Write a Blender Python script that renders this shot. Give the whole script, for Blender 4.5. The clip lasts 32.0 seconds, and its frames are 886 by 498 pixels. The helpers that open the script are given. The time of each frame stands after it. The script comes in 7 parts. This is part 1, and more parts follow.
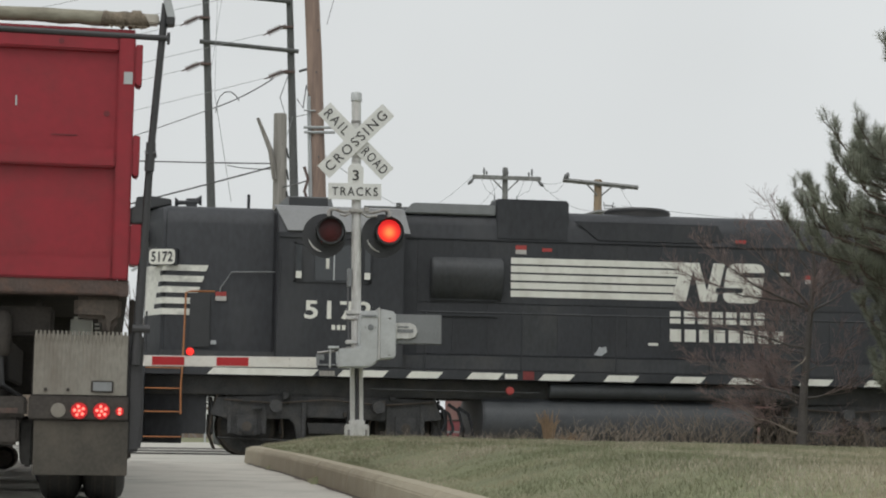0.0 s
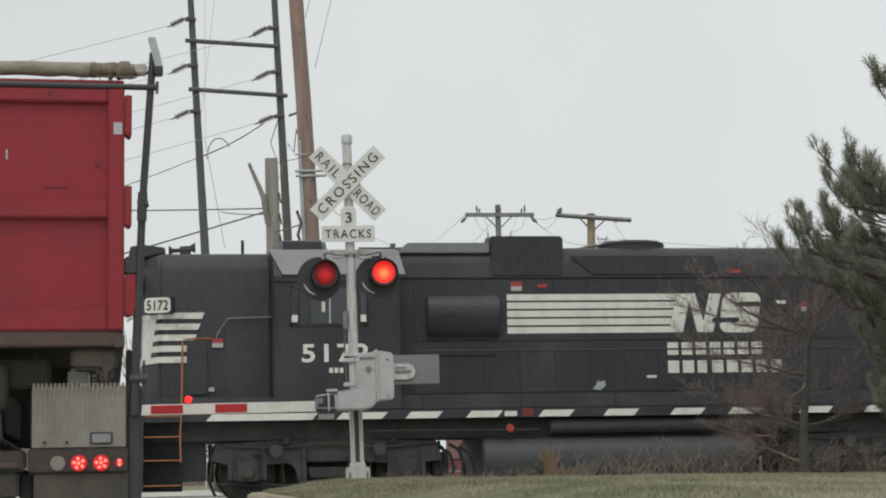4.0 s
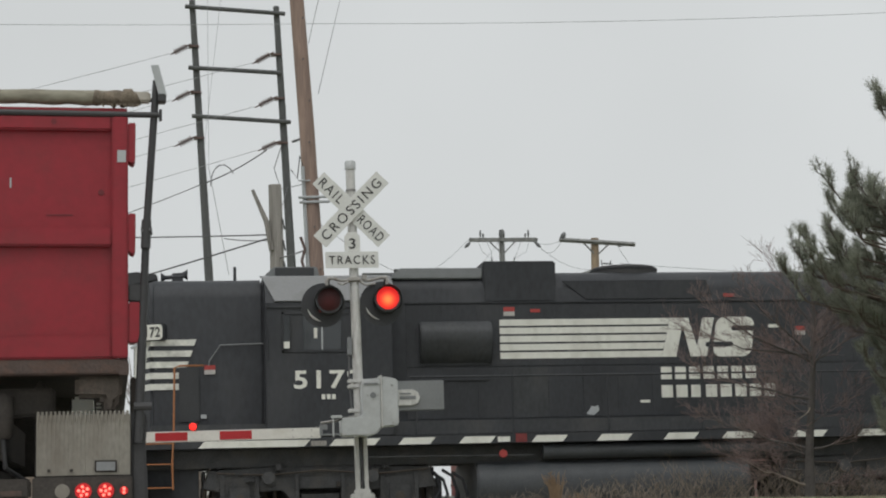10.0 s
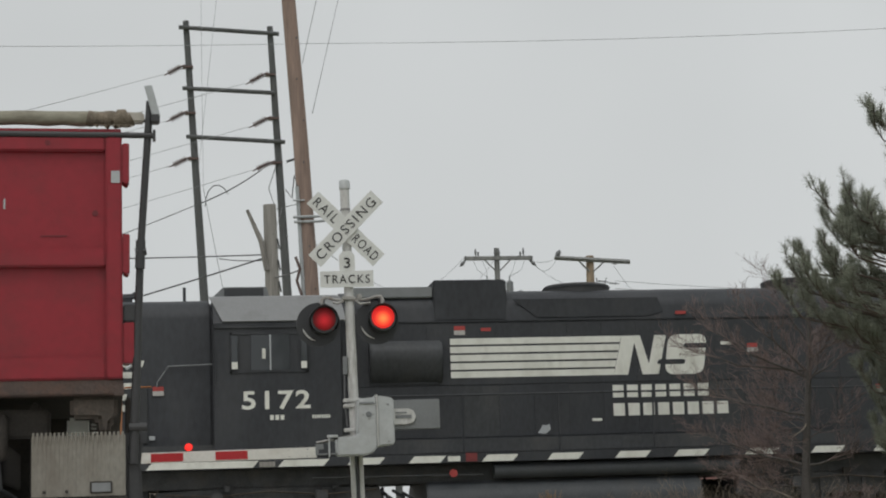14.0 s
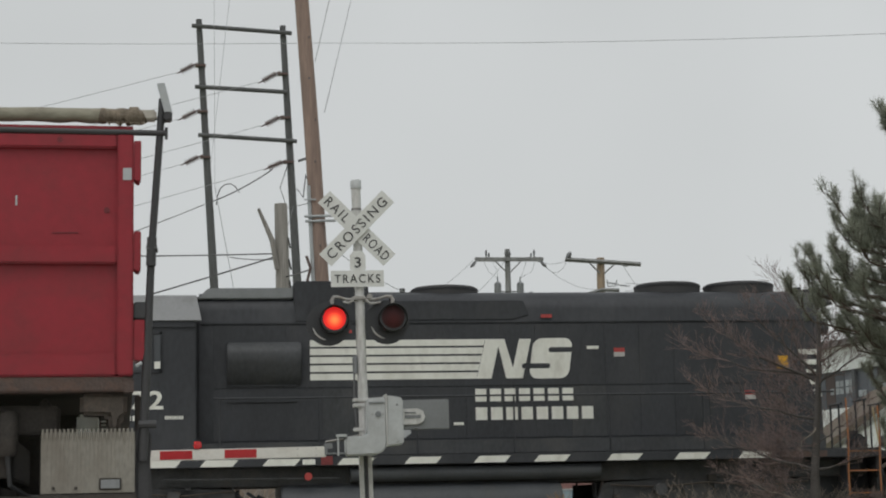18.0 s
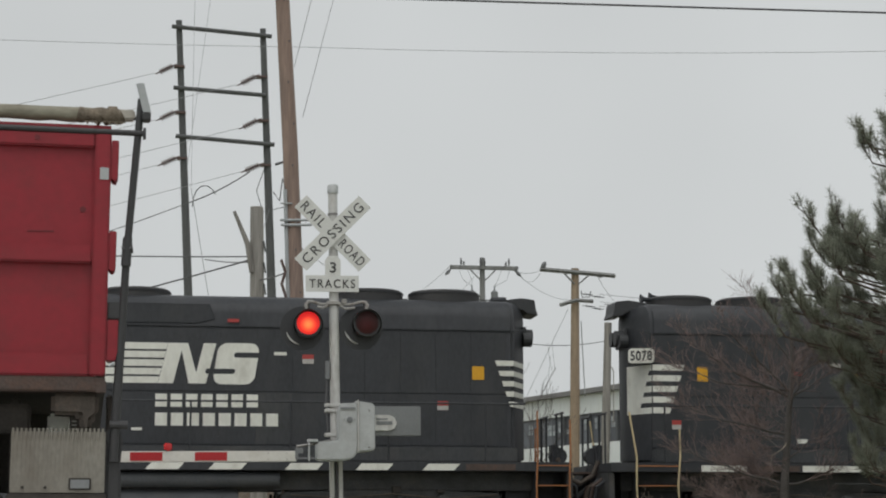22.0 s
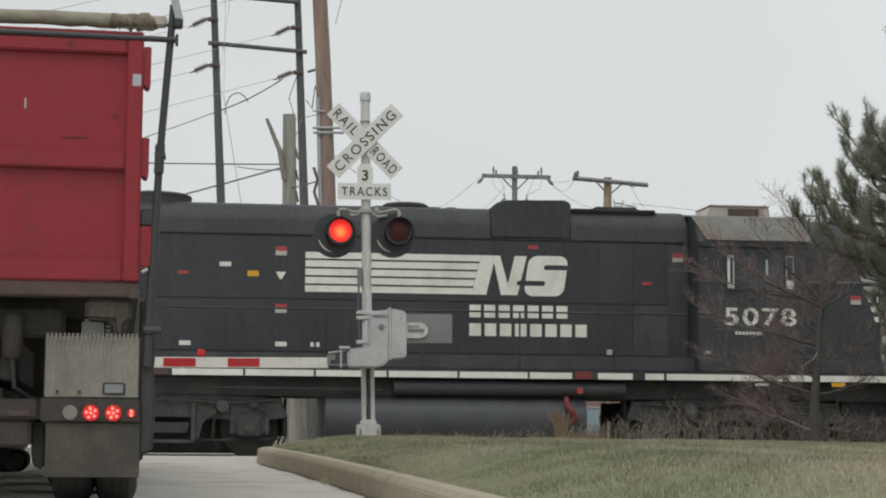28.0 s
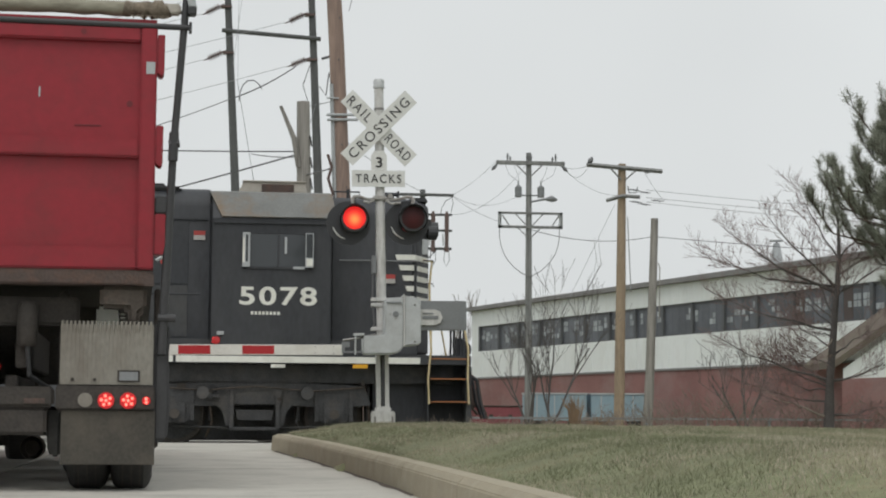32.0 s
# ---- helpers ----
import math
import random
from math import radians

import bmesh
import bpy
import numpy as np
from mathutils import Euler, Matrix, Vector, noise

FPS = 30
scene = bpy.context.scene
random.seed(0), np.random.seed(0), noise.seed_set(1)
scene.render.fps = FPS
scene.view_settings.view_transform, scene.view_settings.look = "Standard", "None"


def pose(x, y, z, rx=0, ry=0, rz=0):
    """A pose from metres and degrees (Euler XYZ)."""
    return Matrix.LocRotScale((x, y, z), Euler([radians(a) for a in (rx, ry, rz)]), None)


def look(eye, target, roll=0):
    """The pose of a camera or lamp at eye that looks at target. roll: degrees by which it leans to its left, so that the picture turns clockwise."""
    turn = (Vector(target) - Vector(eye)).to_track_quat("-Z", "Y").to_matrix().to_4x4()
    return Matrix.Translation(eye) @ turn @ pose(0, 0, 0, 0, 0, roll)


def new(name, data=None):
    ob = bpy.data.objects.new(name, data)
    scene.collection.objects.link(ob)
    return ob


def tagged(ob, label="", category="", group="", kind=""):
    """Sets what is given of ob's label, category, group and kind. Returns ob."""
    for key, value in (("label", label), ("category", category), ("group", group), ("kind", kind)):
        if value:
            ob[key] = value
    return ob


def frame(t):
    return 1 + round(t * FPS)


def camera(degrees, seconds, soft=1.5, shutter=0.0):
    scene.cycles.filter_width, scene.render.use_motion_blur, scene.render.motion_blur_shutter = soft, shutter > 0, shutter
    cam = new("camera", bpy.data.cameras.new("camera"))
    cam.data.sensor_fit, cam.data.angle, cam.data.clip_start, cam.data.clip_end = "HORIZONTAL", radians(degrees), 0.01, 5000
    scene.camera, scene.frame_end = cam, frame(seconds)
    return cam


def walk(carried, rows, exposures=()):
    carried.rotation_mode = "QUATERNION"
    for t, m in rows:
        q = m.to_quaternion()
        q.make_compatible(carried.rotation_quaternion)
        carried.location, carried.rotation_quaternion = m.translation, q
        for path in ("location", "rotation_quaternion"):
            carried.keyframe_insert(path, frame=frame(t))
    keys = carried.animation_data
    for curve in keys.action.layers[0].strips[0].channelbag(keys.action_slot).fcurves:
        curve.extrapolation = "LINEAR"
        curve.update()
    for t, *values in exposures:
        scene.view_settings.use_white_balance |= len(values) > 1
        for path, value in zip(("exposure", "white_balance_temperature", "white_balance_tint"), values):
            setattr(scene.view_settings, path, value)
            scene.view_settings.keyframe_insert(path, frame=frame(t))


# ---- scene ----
# world: x along the tracks, y across them and away, z up; the train stands on the first track
cam = camera(27.55, 32.0, soft=2.0)
PATH = [
    (0.0, pose(-0.001, -0.000, 0.529, 95.753, -0.890, -8.092)),
    (0.5, pose(0.001, -0.009, 0.530, 95.853, -0.261, -8.027)),
    (1.0, pose(-0.001, -0.007, 0.528, 95.976, -0.114, -8.029)),
    (1.5, pose(-0.000, -0.005, 0.533, 96.101, 0.264, -8.032)),
    (2.0, pose(0.004, -0.002, 0.530, 96.231, 0.396, -8.040)),
    (2.5, pose(0.001, -0.002, 0.529, 96.400, 0.771, -8.069)),
    (3.0, pose(0.004, -0.003, 0.533, 96.603, 1.034, -8.056)),
    (3.5, pose(-0.001, -0.005, 0.531, 96.819, 0.966, -8.082)),
    (4.0, pose(0.002, 0.000, 0.533, 96.986, 1.063, -8.041)),
    (4.5, pose(0.003, 0.001, 0.529, 97.115, 0.880, -8.016)),
    (6.5, pose(0.005, 0.000, 0.529, 97.338, 1.129, -7.855)),
    (7.0, pose(0.005, 0.001, 0.530, 97.393, 1.117, -7.829)),
    (7.5, pose(0.006, -0.002, 0.531, 97.461, 1.186, -7.810)),
    (8.0, pose(0.006, -0.009, 0.532, 97.539, 1.257, -7.787)),
    (8.5, pose(0.008, -0.000, 0.530, 97.614, 1.366, -7.772)),
    (9.0, pose(0.009, 0.001, 0.533, 97.647, 1.479, -7.800)),
    (9.5, pose(0.010, -0.002, 0.536, 97.705, 1.349, -7.850)),
    (10.0, pose(0.002, 0.003, 0.538, 97.788, 1.354, -7.882)),
    (10.5, pose(0.006, 0.003, 0.529, 97.904, 1.624, -7.840)),
    (11.0, pose(0.004, 0.005, 0.537, 97.983, 1.659, -7.869)),
    (11.5, pose(0.010, -0.003, 0.536, 98.064, 1.650, -7.902)),
    (12.0, pose(0.004, -0.001, 0.533, 98.165, 1.760, -7.909)),
    (12.5, pose(0.010, -0.001, 0.530, 98.259, 1.813, -7.876)),
    (13.0, pose(0.005, 0.000, 0.536, 98.333, 1.823, -7.918)),
    (13.5, pose(0.004, 0.007, 0.536, 98.357, 1.766, -7.954)),
    (14.0, pose(0.008, -0.000, 0.534, 98.383, 1.770, -7.975)),
    (14.5, pose(0.005, 0.001, 0.530, 98.423, 1.653, -7.982)),
    (16.5, pose(0.003, 0.004, 0.533, 98.425, 1.398, -7.894)),
    (17.0, pose(0.006, -0.005, 0.534, 98.416, 1.274, -7.842)),
    (17.5, pose(0.005, 0.003, 0.533, 98.414, 1.252, -7.780)),
    (18.0, pose(0.007, -0.002, 0.530, 98.412, 1.195, -7.716)),
    (18.5, pose(0.007, -0.002, 0.530, 98.413, 1.193, -7.689)),
    (19.0, pose(0.009, 0.016, 0.534, 98.542, 0.667, -7.917)),
    (19.5, pose(0.003, 0.006, 0.525, 98.746, 0.733, -8.162)),
    (20.0, pose(0.007, 0.003, 0.532, 98.875, 0.465, -8.357)),
    (20.5, pose(0.003, 0.008, 0.530, 98.903, 0.533, -8.418)),
    (21.0, pose(0.002, 0.009, 0.528, 98.901, 0.536, -8.501)),
    (21.5, pose(0.007, 0.005, 0.532, 98.824, 0.342, -8.572)),
    (22.0, pose(-0.001, 0.006, 0.532, 98.630, -0.011, -8.699)),
    (22.5, pose(0.001, -0.001, 0.533, 98.426, -0.181, -8.710)),
    (23.0, pose(0.001, -0.002, 0.524, 98.169, -0.081, -8.581)),
    (23.5, pose(0.001, -0.001, 0.534, 97.815, -0.198, -8.462)),
    (24.0, pose(0.004, -0.004, 0.533, 97.472, -0.334, -8.365)),
    (24.5, pose(-0.002, 0.001, 0.525, 97.258, -0.328, -8.276)),
    (25.0, pose(0.001, -0.006, 0.529, 97.052, -0.534, -8.200)),
    (25.5, pose(0.000, 0.005, 0.527, 96.859, -0.512, -8.048)),
    (27.5, pose(0.001, -0.000, 0.528, 95.917, -0.401, -7.827)),
    (28.0, pose(0.001, -0.000, 0.528, 95.726, -0.417, -7.719)),
    (28.5, pose(0.003, -0.000, 0.527, 95.611, -0.324, -7.614)),
    (29.0, pose(0.002, -0.004, 0.527, 95.506, -0.436, -7.529)),
    (29.5, pose(-0.001, -0.000, 0.527, 95.408, -0.560, -7.529)),
    (30.0, pose(0.001, -0.001, 0.528, 95.315, -0.445, -7.503)),
    (30.5, pose(0.001, -0.003, 0.525, 95.283, -0.333, -7.456)),
    (31.0, pose(0.001, -0.002, 0.531, 95.253, -0.428, -7.389)),
    (31.5, pose(-0.001, -0.003, 0.526, 95.282, -0.365, -7.341)),
    (32.0, pose(0.003, -0.001, 0.531, 95.303, -0.347, -7.258)),
]
EXPOSURES = [(0.0, 0.0), (4.0, 0.03), (7.0, -0.03), (8.0, -0.02), (10.0, -0.11), (11.0, -0.13), (13.5, -0.22), (23.0, -0.22), (25.5, -0.14), (28.0, 0.0), (32.0, 0.03)]
walk(cam, PATH, EXPOSURES)

# how far the train has rolled, in metres, against time
TRAIN = [(0, 0.00), (4.5, 0.00), (6.5, -0.01), (7, -0.03), (7.5, -0.05), (8, -0.08), (8.5, -0.11), (9, -0.14), (9.5, -0.17), (10, -0.21), (10.5, -0.25), (11, -0.30), (11.5, -0.37), (12, -0.45), (12.5, -0.56), (13, -0.69), (13.5, -0.84), (14, -1.03), (14.5, -1.26), (16.5, -2.45), (17, -2.83), (17.5, -3.25), (18, -3.72), (18.5, -4.23), (19, -4.78), (19.5, -5.36), (20, -5.99), (20.5, -6.66), (21, -7.36), (21.5, -8.10), (22, -8.88), (22.5, -9.69), (23, -10.54), (23.5, -11.41), (24, -12.32), (24.5, -13.26), (25, -14.25), (25.5, -15.27), (27.5, -19.57), (28, -20.69), (28.5, -21.80), (29, -22.93), (29.5, -24.04), (30, -25.16), (30.5, -26.27), (31, -27.38), (31.5, -28.48), (32, -29.60)]
# ---- light: overcast sky, broad soft sun behind the viewer ----
world = bpy.data.worlds.new("overcast_sky")
scene.world = world
world.use_nodes = True
wn, wl = world.node_tree.nodes, world.node_tree.links
sky = wn.new("ShaderNodeTexSky")
sky.sky_type, sky.sun_disc = "NISHITA", False
sky.sun_elevation, sky.sun_rotation = radians(62), radians(200)
sky.dust_density, sky.air_density, sky.ozone_density = 6.0, 1.0, 1.0
grey = wn.new("ShaderNodeHueSaturation")
grey.inputs["Saturation"].default_value = 0.12
grey.inputs["Value"].default_value = 0.08
wl.new(sky.outputs[0], grey.inputs["Color"])
cloud = wn.new("ShaderNodeMixRGB")
cloud.inputs[0].default_value = 0.88
cloud.inputs[2].default_value = (0.757, 0.785, 0.79, 1)
wl.new(grey.outputs[0], cloud.inputs[1])
veil, veil_range, veil_mix = wn.new("ShaderNodeTexNoise"), wn.new("ShaderNodeMapRange"), wn.new("ShaderNodeMixRGB")
veil.inputs["Scale"].default_value, veil.inputs["Detail"].default_value = 3.2, 3
veil_range.inputs["From Min"].default_value, veil_range.inputs["From Max"].default_value = 0.3, 0.7
veil_range.inputs["To Min"].default_value, veil_range.inputs["To Max"].default_value = 0.94, 1.05
veil_mix.blend_type = "MULTIPLY"
veil_mix.inputs[0].default_value = 1.0
wl.new(wn.new("ShaderNodeTexCoord").outputs["Generated"], veil.inputs["Vector"])
wl.new(veil.outputs["Fac"], veil_range.inputs["Value"])
wl.new(cloud.outputs[0], veil_mix.inputs[1])
wl.new(veil_range.outputs[0], veil_mix.inputs[2])
wl.new(veil_mix.outputs[0], wn["Background"].inputs[0])
wn["Background"].inputs[1].default_value = 1.0

sun = new("sun", bpy.data.lights.new("sun", "SUN"))
sun.data.energy, sun.data.angle, sun.data.color = 1.05, radians(40), (1.0, 0.98, 0.94)
sun.matrix_world = look((-6, -16, 32), (0, 0, 0))


# ---- materials ----
def mat(name, col, rough=0.6, metal=0.0, var=0.25, scale=3.0, fine=40.0, bump=0.1, stain=None, stain_amt=0.0, stain_scale=1.2,
        stretch=(1, 1, 1), emit=None, strength=0.0, piece=0.0, spec=0.5):
    """Principled material with broad and fine variation, optional stains of another colour, and bump."""
    m = bpy.data.materials.new(name)
    m.use_nodes = True
    n, l = m.node_tree.nodes, m.node_tree.links
    b = n["Principled BSDF"]
    tc = n.new("ShaderNodeTexCoord")
    mp = n.new("ShaderNodeMapping")
    mp.inputs["Scale"].default_value = stretch
    l.new(tc.outputs["Object"], mp.inputs["Vector"])
    big = n.new("ShaderNodeTexNoise")
    big.inputs["Scale"].default_value, big.inputs["Detail"].default_value = scale, 5
    l.new(mp.outputs[0], big.inputs["Vector"])
    small = n.new("ShaderNodeTexNoise")
    small.inputs["Scale"].default_value, small.inputs["Detail"].default_value = fine, 6
    l.new(mp.outputs[0], small.inputs["Vector"])
    mix = n.new("ShaderNodeMath")
    mix.operation = "ADD"
    l.new(big.outputs["Fac"], mix.inputs[0])
    l.new(small.outputs["Fac"], mix.inputs[1])
    val = n.new("ShaderNodeMapRange")
    val.inputs["From Min"].default_value, val.inputs["From Max"].default_value = 0.6, 1.4
    val.inputs["To Min"].default_value, val.inputs["To Max"].default_value = 1 - var, 1 + var
    l.new(mix.outputs[0], val.inputs["Value"])
    hsv = n.new("ShaderNodeHueSaturation")
    hsv.inputs["Color"].default_value = (*col, 1)
    last = val.outputs[0]
    if piece:
        info = n.new("ShaderNodeObjectInfo")
        pr = n.new("ShaderNodeMapRange")
        pr.inputs["To Min"].default_value, pr.inputs["To Max"].default_value = 1 - piece, 1 + piece
        l.new(info.outputs["Random"], pr.inputs["Value"])
        mul = n.new("ShaderNodeMath")
        mul.operation = "MULTIPLY"
        l.new(last, mul.inputs[0])
        l.new(pr.outputs[0], mul.inputs[1])
        last = mul.outputs[0]
    l.new(last, hsv.inputs["Value"])
    out = hsv.outputs[0]
    if stain:
        st = n.new("ShaderNodeTexNoise")
        st.inputs["Scale"].default_value, st.inputs["Detail"].default_value = stain_scale, 8
        st.inputs["Roughness"].default_value = 0.65
        l.new(mp.outputs[0], st.inputs["Vector"])
        rg = n.new("ShaderNodeMapRange")
        rg.inputs["From Min"].default_value, rg.inputs["From Max"].default_value = 0.48, 0.72
        rg.inputs["To Max"].default_value = stain_amt
        l.new(st.outputs["Fac"], rg.inputs["Value"])
        mc = n.new("ShaderNodeMixRGB")
        mc.inputs[2].default_value = (*stain, 1)
        l.new(rg.outputs[0], mc.inputs[0])
        l.new(out, mc.inputs[1])
        out = mc.outputs[0]
    l.new(out, b.inputs["Base Color"])
    rr = n.new("ShaderNodeMapRange")
    rr.inputs["To Min"].default_value, rr.inputs["To Max"].default_value = max(0.02, rough - 0.12), min(1, rough + 0.12)
    l.new(big.outputs["Fac"], rr.inputs["Value"])
    l.new(rr.outputs[0], b.inputs["Roughness"])
    b.inputs["Metallic"].default_value = metal
    b.inputs["Specular IOR Level"].default_value = spec
    if bump:
        bp = n.new("ShaderNodeBump")
        bp.inputs["Strength"].default_value, bp.inputs["Distance"].default_value = bump, 0.02
        l.new(small.outputs["Fac"], bp.inputs["Height"])
        l.new(bp.outputs[0], b.inputs["Normal"])
    if emit:
        b.inputs["Emission Color"].default_value = (*emit, 1)
        b.inputs["Emission Strength"].default_value = strength
    return m


def glass(name, tint=(0.02, 0.025, 0.03), rough=0.06):
    m = bpy.data.materials.new(name)
    m.use_nodes = True
    b = m.node_tree.nodes["Principled BSDF"]
    b.inputs["Base Color"].default_value = (*tint, 1)
    b.inputs["Roughness"].default_value = rough
    b.inputs["Specular IOR Level"].default_value = 0.6
    return m


LOCO = mat("loco_black", (0.038, 0.0405, 0.046), 0.6, var=0.3, scale=0.9, fine=14, bump=0.05, stain=(0.080, 0.080, 0.081), stain_amt=0.4, stain_scale=0.9, stretch=(1, 1, 0.45), spec=0.4)
LOCO_DOOR = mat("loco_door_black", (0.037, 0.0395, 0.045), 0.58, var=0.3, scale=1.6, fine=22, bump=0.05, stain=(0.076, 0.076, 0.077), stain_amt=0.4, stain_scale=1.7, stretch=(1, 1, 0.4), piece=0.05, spec=0.45)
# paler copy of the black: light thrown back by the ground, put into colour
LOCO_LIT = mat("loco_lit_black", (0.050, 0.053, 0.057), 0.62, var=0.35, scale=1.2, fine=18, bump=0.05, stain=(0.10, 0.096, 0.09), stain_amt=0.5, stain_scale=1.3, stretch=(1, 1, 0.5), spec=0.45)
LOCO_ROOF = mat("loco_roof_grey", (0.042, 0.042, 0.044), 0.7, var=0.3, stain=(0.09, 0.085, 0.08), stain_amt=0.4)
VISOR = mat("cab_roof_grey", (0.22, 0.225, 0.23), 0.55, var=0.15, scale=2, stain=(0.09, 0.085, 0.08), stain_amt=0.5, stain_scale=2)
VISOR_RUST = mat("cab_roof_rusty", (0.165, 0.17, 0.165), 0.65, var=0.3, scale=2, stain=(0.19, 0.125, 0.07), stain_amt=1.0, stain_scale=1.6)
UNDER = mat("underframe_grime", (0.064, 0.065, 0.067), 0.9, var=0.5, scale=4, bump=0.3, stain=(0.11, 0.10, 0.088), stain_amt=0.6, stain_scale=3)
TANK = mat("fuel_tank_black", (0.072, 0.077, 0.084), 0.55, var=0.3, stain=(0.07, 0.065, 0.06), stain_amt=0.5, stain_scale=1.5, spec=0.4)
STEEL = mat("worn_steel", (0.30, 0.29, 0.28), 0.45, metal=0.7, var=0.3)
WHITE = mat("white_paint", (0.76, 0.76, 0.70), 0.5, var=0.08, scale=2, fine=18, bump=0.03, stain=(0.42, 0.40, 0.34), stain_amt=0.45, stain_scale=3.5, stretch=(1, 1, 0.5))
LABEL_PALE = mat("faded_label", (0.46, 0.44, 0.42), 0.6, var=0.2, scale=12)
MAROON = mat("dull_red_valve", (0.19, 0.035, 0.035), 0.6, var=0.25, scale=10)
LABEL_RED = mat("label_red", (0.40, 0.055, 0.05), 0.5, var=0.1)
LABEL_YELLOW = mat("label_yellow", (0.70, 0.36, 0.02), 0.5, var=0.15)
ORANGE = mat("safety_orange", (0.36, 0.145, 0.055), 0.6, var=0.2, stain=(0.2, 0.12, 0.07), stain_amt=0.4, stain_scale=6)
YELLOW = mat("handrail_cream", (0.60, 0.49, 0.29), 0.6, var=0.2)
WINDOW = glass("cab_window_glass", (0.045, 0.05, 0.055), 0.08)
ALU = mat("weathered_aluminium", (0.60, 0.60, 0.58), 0.55, metal=0.15, var=0.16, scale=5, fine=60, bump=0.08, stain=(0.27, 0.26, 0.24), stain_amt=0.65, stain_scale=9, stretch=(1, 1, 0.25))
ALU_BOX = mat("cast_aluminium_box", (0.50, 0.52, 0.52), 0.55, metal=0.15, var=0.1, scale=5, fine=50, bump=0.08, stain=(0.28, 0.28, 0.27), stain_amt=0.35, stain_scale=4)
PLATE_GREY = mat("counterweight_grey", (0.205, 0.215, 0.22), 0.6, var=0.15, scale=4)
SIGN = mat("sign_white", (0.72, 0.73, 0.70), 0.45, var=0.07, scale=6, fine=40, bump=0.02, stain=(0.5, 0.5, 0.46), stain_amt=0.3, stain_scale=8)
SIGN_BLACK = mat("sign_lettering_black", (0.055, 0.055, 0.055), 0.6, var=0.15)
LAMP_BLACK = mat("lamp_housing_black", (0.040, 0.042, 0.045), 0.55, var=0.2)


def lens_glass(name, base, centre, reach, hot, rim, hot_strength, rim_strength):
    """Red lens glass that glows from its filament outwards."""
    m = mat(name, base, 0.35, var=0.12, scale=30, fine=120, bump=0.25, spec=0.3)
    n, l = m.node_tree.nodes, m.node_tree.links
    tc, far = n.new("ShaderNodeTexCoord"), n.new("ShaderNodeVectorMath")
    far.operation = "DISTANCE"
    far.inputs[1].default_value = centre
    l.new(tc.outputs["Object"], far.inputs[0])
    fall, tint, power = n.new("ShaderNodeMapRange"), n.new("ShaderNodeMixRGB"), n.new("ShaderNodeMapRange")
    fall.interpolation_type = "SMOOTHSTEP"
    fall.inputs["From Max"].default_value = reach
    l.new(far.outputs["Value"], fall.inputs["Value"])
    tint.inputs[1].default_value, tint.inputs[2].default_value = (*hot, 1), (*rim, 1)
    l.new(fall.outputs[0], tint.inputs[0])
    power.inputs["To Min"].default_value, power.inputs["To Max"].default_value = hot_strength, rim_strength
    l.new(fall.outputs[0], power.inputs["Value"])
    l.new(tint.outputs[0], n["Principled BSDF"].inputs["Emission Color"])
    l.new(power.outputs[0], n["Principled BSDF"].inputs["Emission Strength"])
    return m


def lens_centre(r, k):
    return tuple(Matrix.Rotation(radians(-120 * k), 3, "Z") @ Vector((0, -0.72 * r, -0.12 * r)))


LENS_ON = lens_glass("lit_red_lens", (0.5, 0.03, 0.02), lens_centre(0.158, 0), 0.14, (1.0, 0.17, 0.042), (1.0, 0.02, 0.022), 1.9, 0.62)
LENS_HALF = lens_glass("half_lit_red_lens", (0.10, 0.008, 0.008), lens_centre(0.158, 1), 0.15, (1.0, 0.03, 0.045), (1.0, 0.012, 0.03), 0.46, 0.05)
LENS_OFF = lens_glass("unlit_red_lens", (0.030, 0.009, 0.009), lens_centre(0.158, 2), 0.16, (0.8, 0.03, 0.03), (0.8, 0.02, 0.02), 0.026, 0.004)
GATE_ON = mat("lit_gate_lens", (0.5, 0.03, 0.02), 0.3, var=0.1, emit=(1.0, 0.025, 0.02), strength=1.25)
GATE_HALF = mat("half_lit_gate_lens", (0.10, 0.008, 0.008), 0.4, var=0.1, spec=0.3, emit=(1.0, 0.014, 0.03), strength=0.3)
WHEEL = mat("grimy_wheel_steel", (0.085, 0.075, 0.066), 0.7, metal=0.3, var=0.35, scale=5)
WHITE_WORN = mat("sooty_white_paint", (0.72, 0.72, 0.66), 0.55, var=0.12, scale=2, fine=18, bump=0.03, stain=(0.10, 0.10, 0.10), stain_amt=0.75, stain_scale=1.9)
GATE_RED = mat("gate_red_sheeting", (0.45, 0.025, 0.03), 0.4, var=0.1)
GATE_WHITE = mat("gate_white_sheeting", (0.72, 0.71, 0.66), 0.45, var=0.08, scale=5, stain=(0.5, 0.47, 0.4), stain_amt=0.4, stain_scale=4)
TRUCK_RED = mat("dump_body_red", (0.27, 0.013, 0.024), 0.45, var=0.16, scale=1.5, fine=16, bump=0.05, stain=(0.15, 0.022, 0.024), stain_amt=0.55, stain_scale=2.2)
ARM_RUST = mat("stained_lamp_arm", (0.40, 0.39, 0.37), 0.6, var=0.2, scale=6, fine=40, bump=0.1, stain=(0.17, 0.13, 0.10), stain_amt=0.85, stain_scale=7)
RUST = mat("rusty_underbody", (0.085, 0.062, 0.054), 0.85, var=0.35, scale=6, bump=0.3, stain=(0.15, 0.08, 0.055), stain_amt=0.6, stain_scale=7)
CHASSIS = mat("chassis_dark", (0.05, 0.044, 0.039), 0.85, var=0.35, scale=6, bump=0.25, stain=(0.08, 0.066, 0.056), stain_amt=0.5, stain_scale=5)
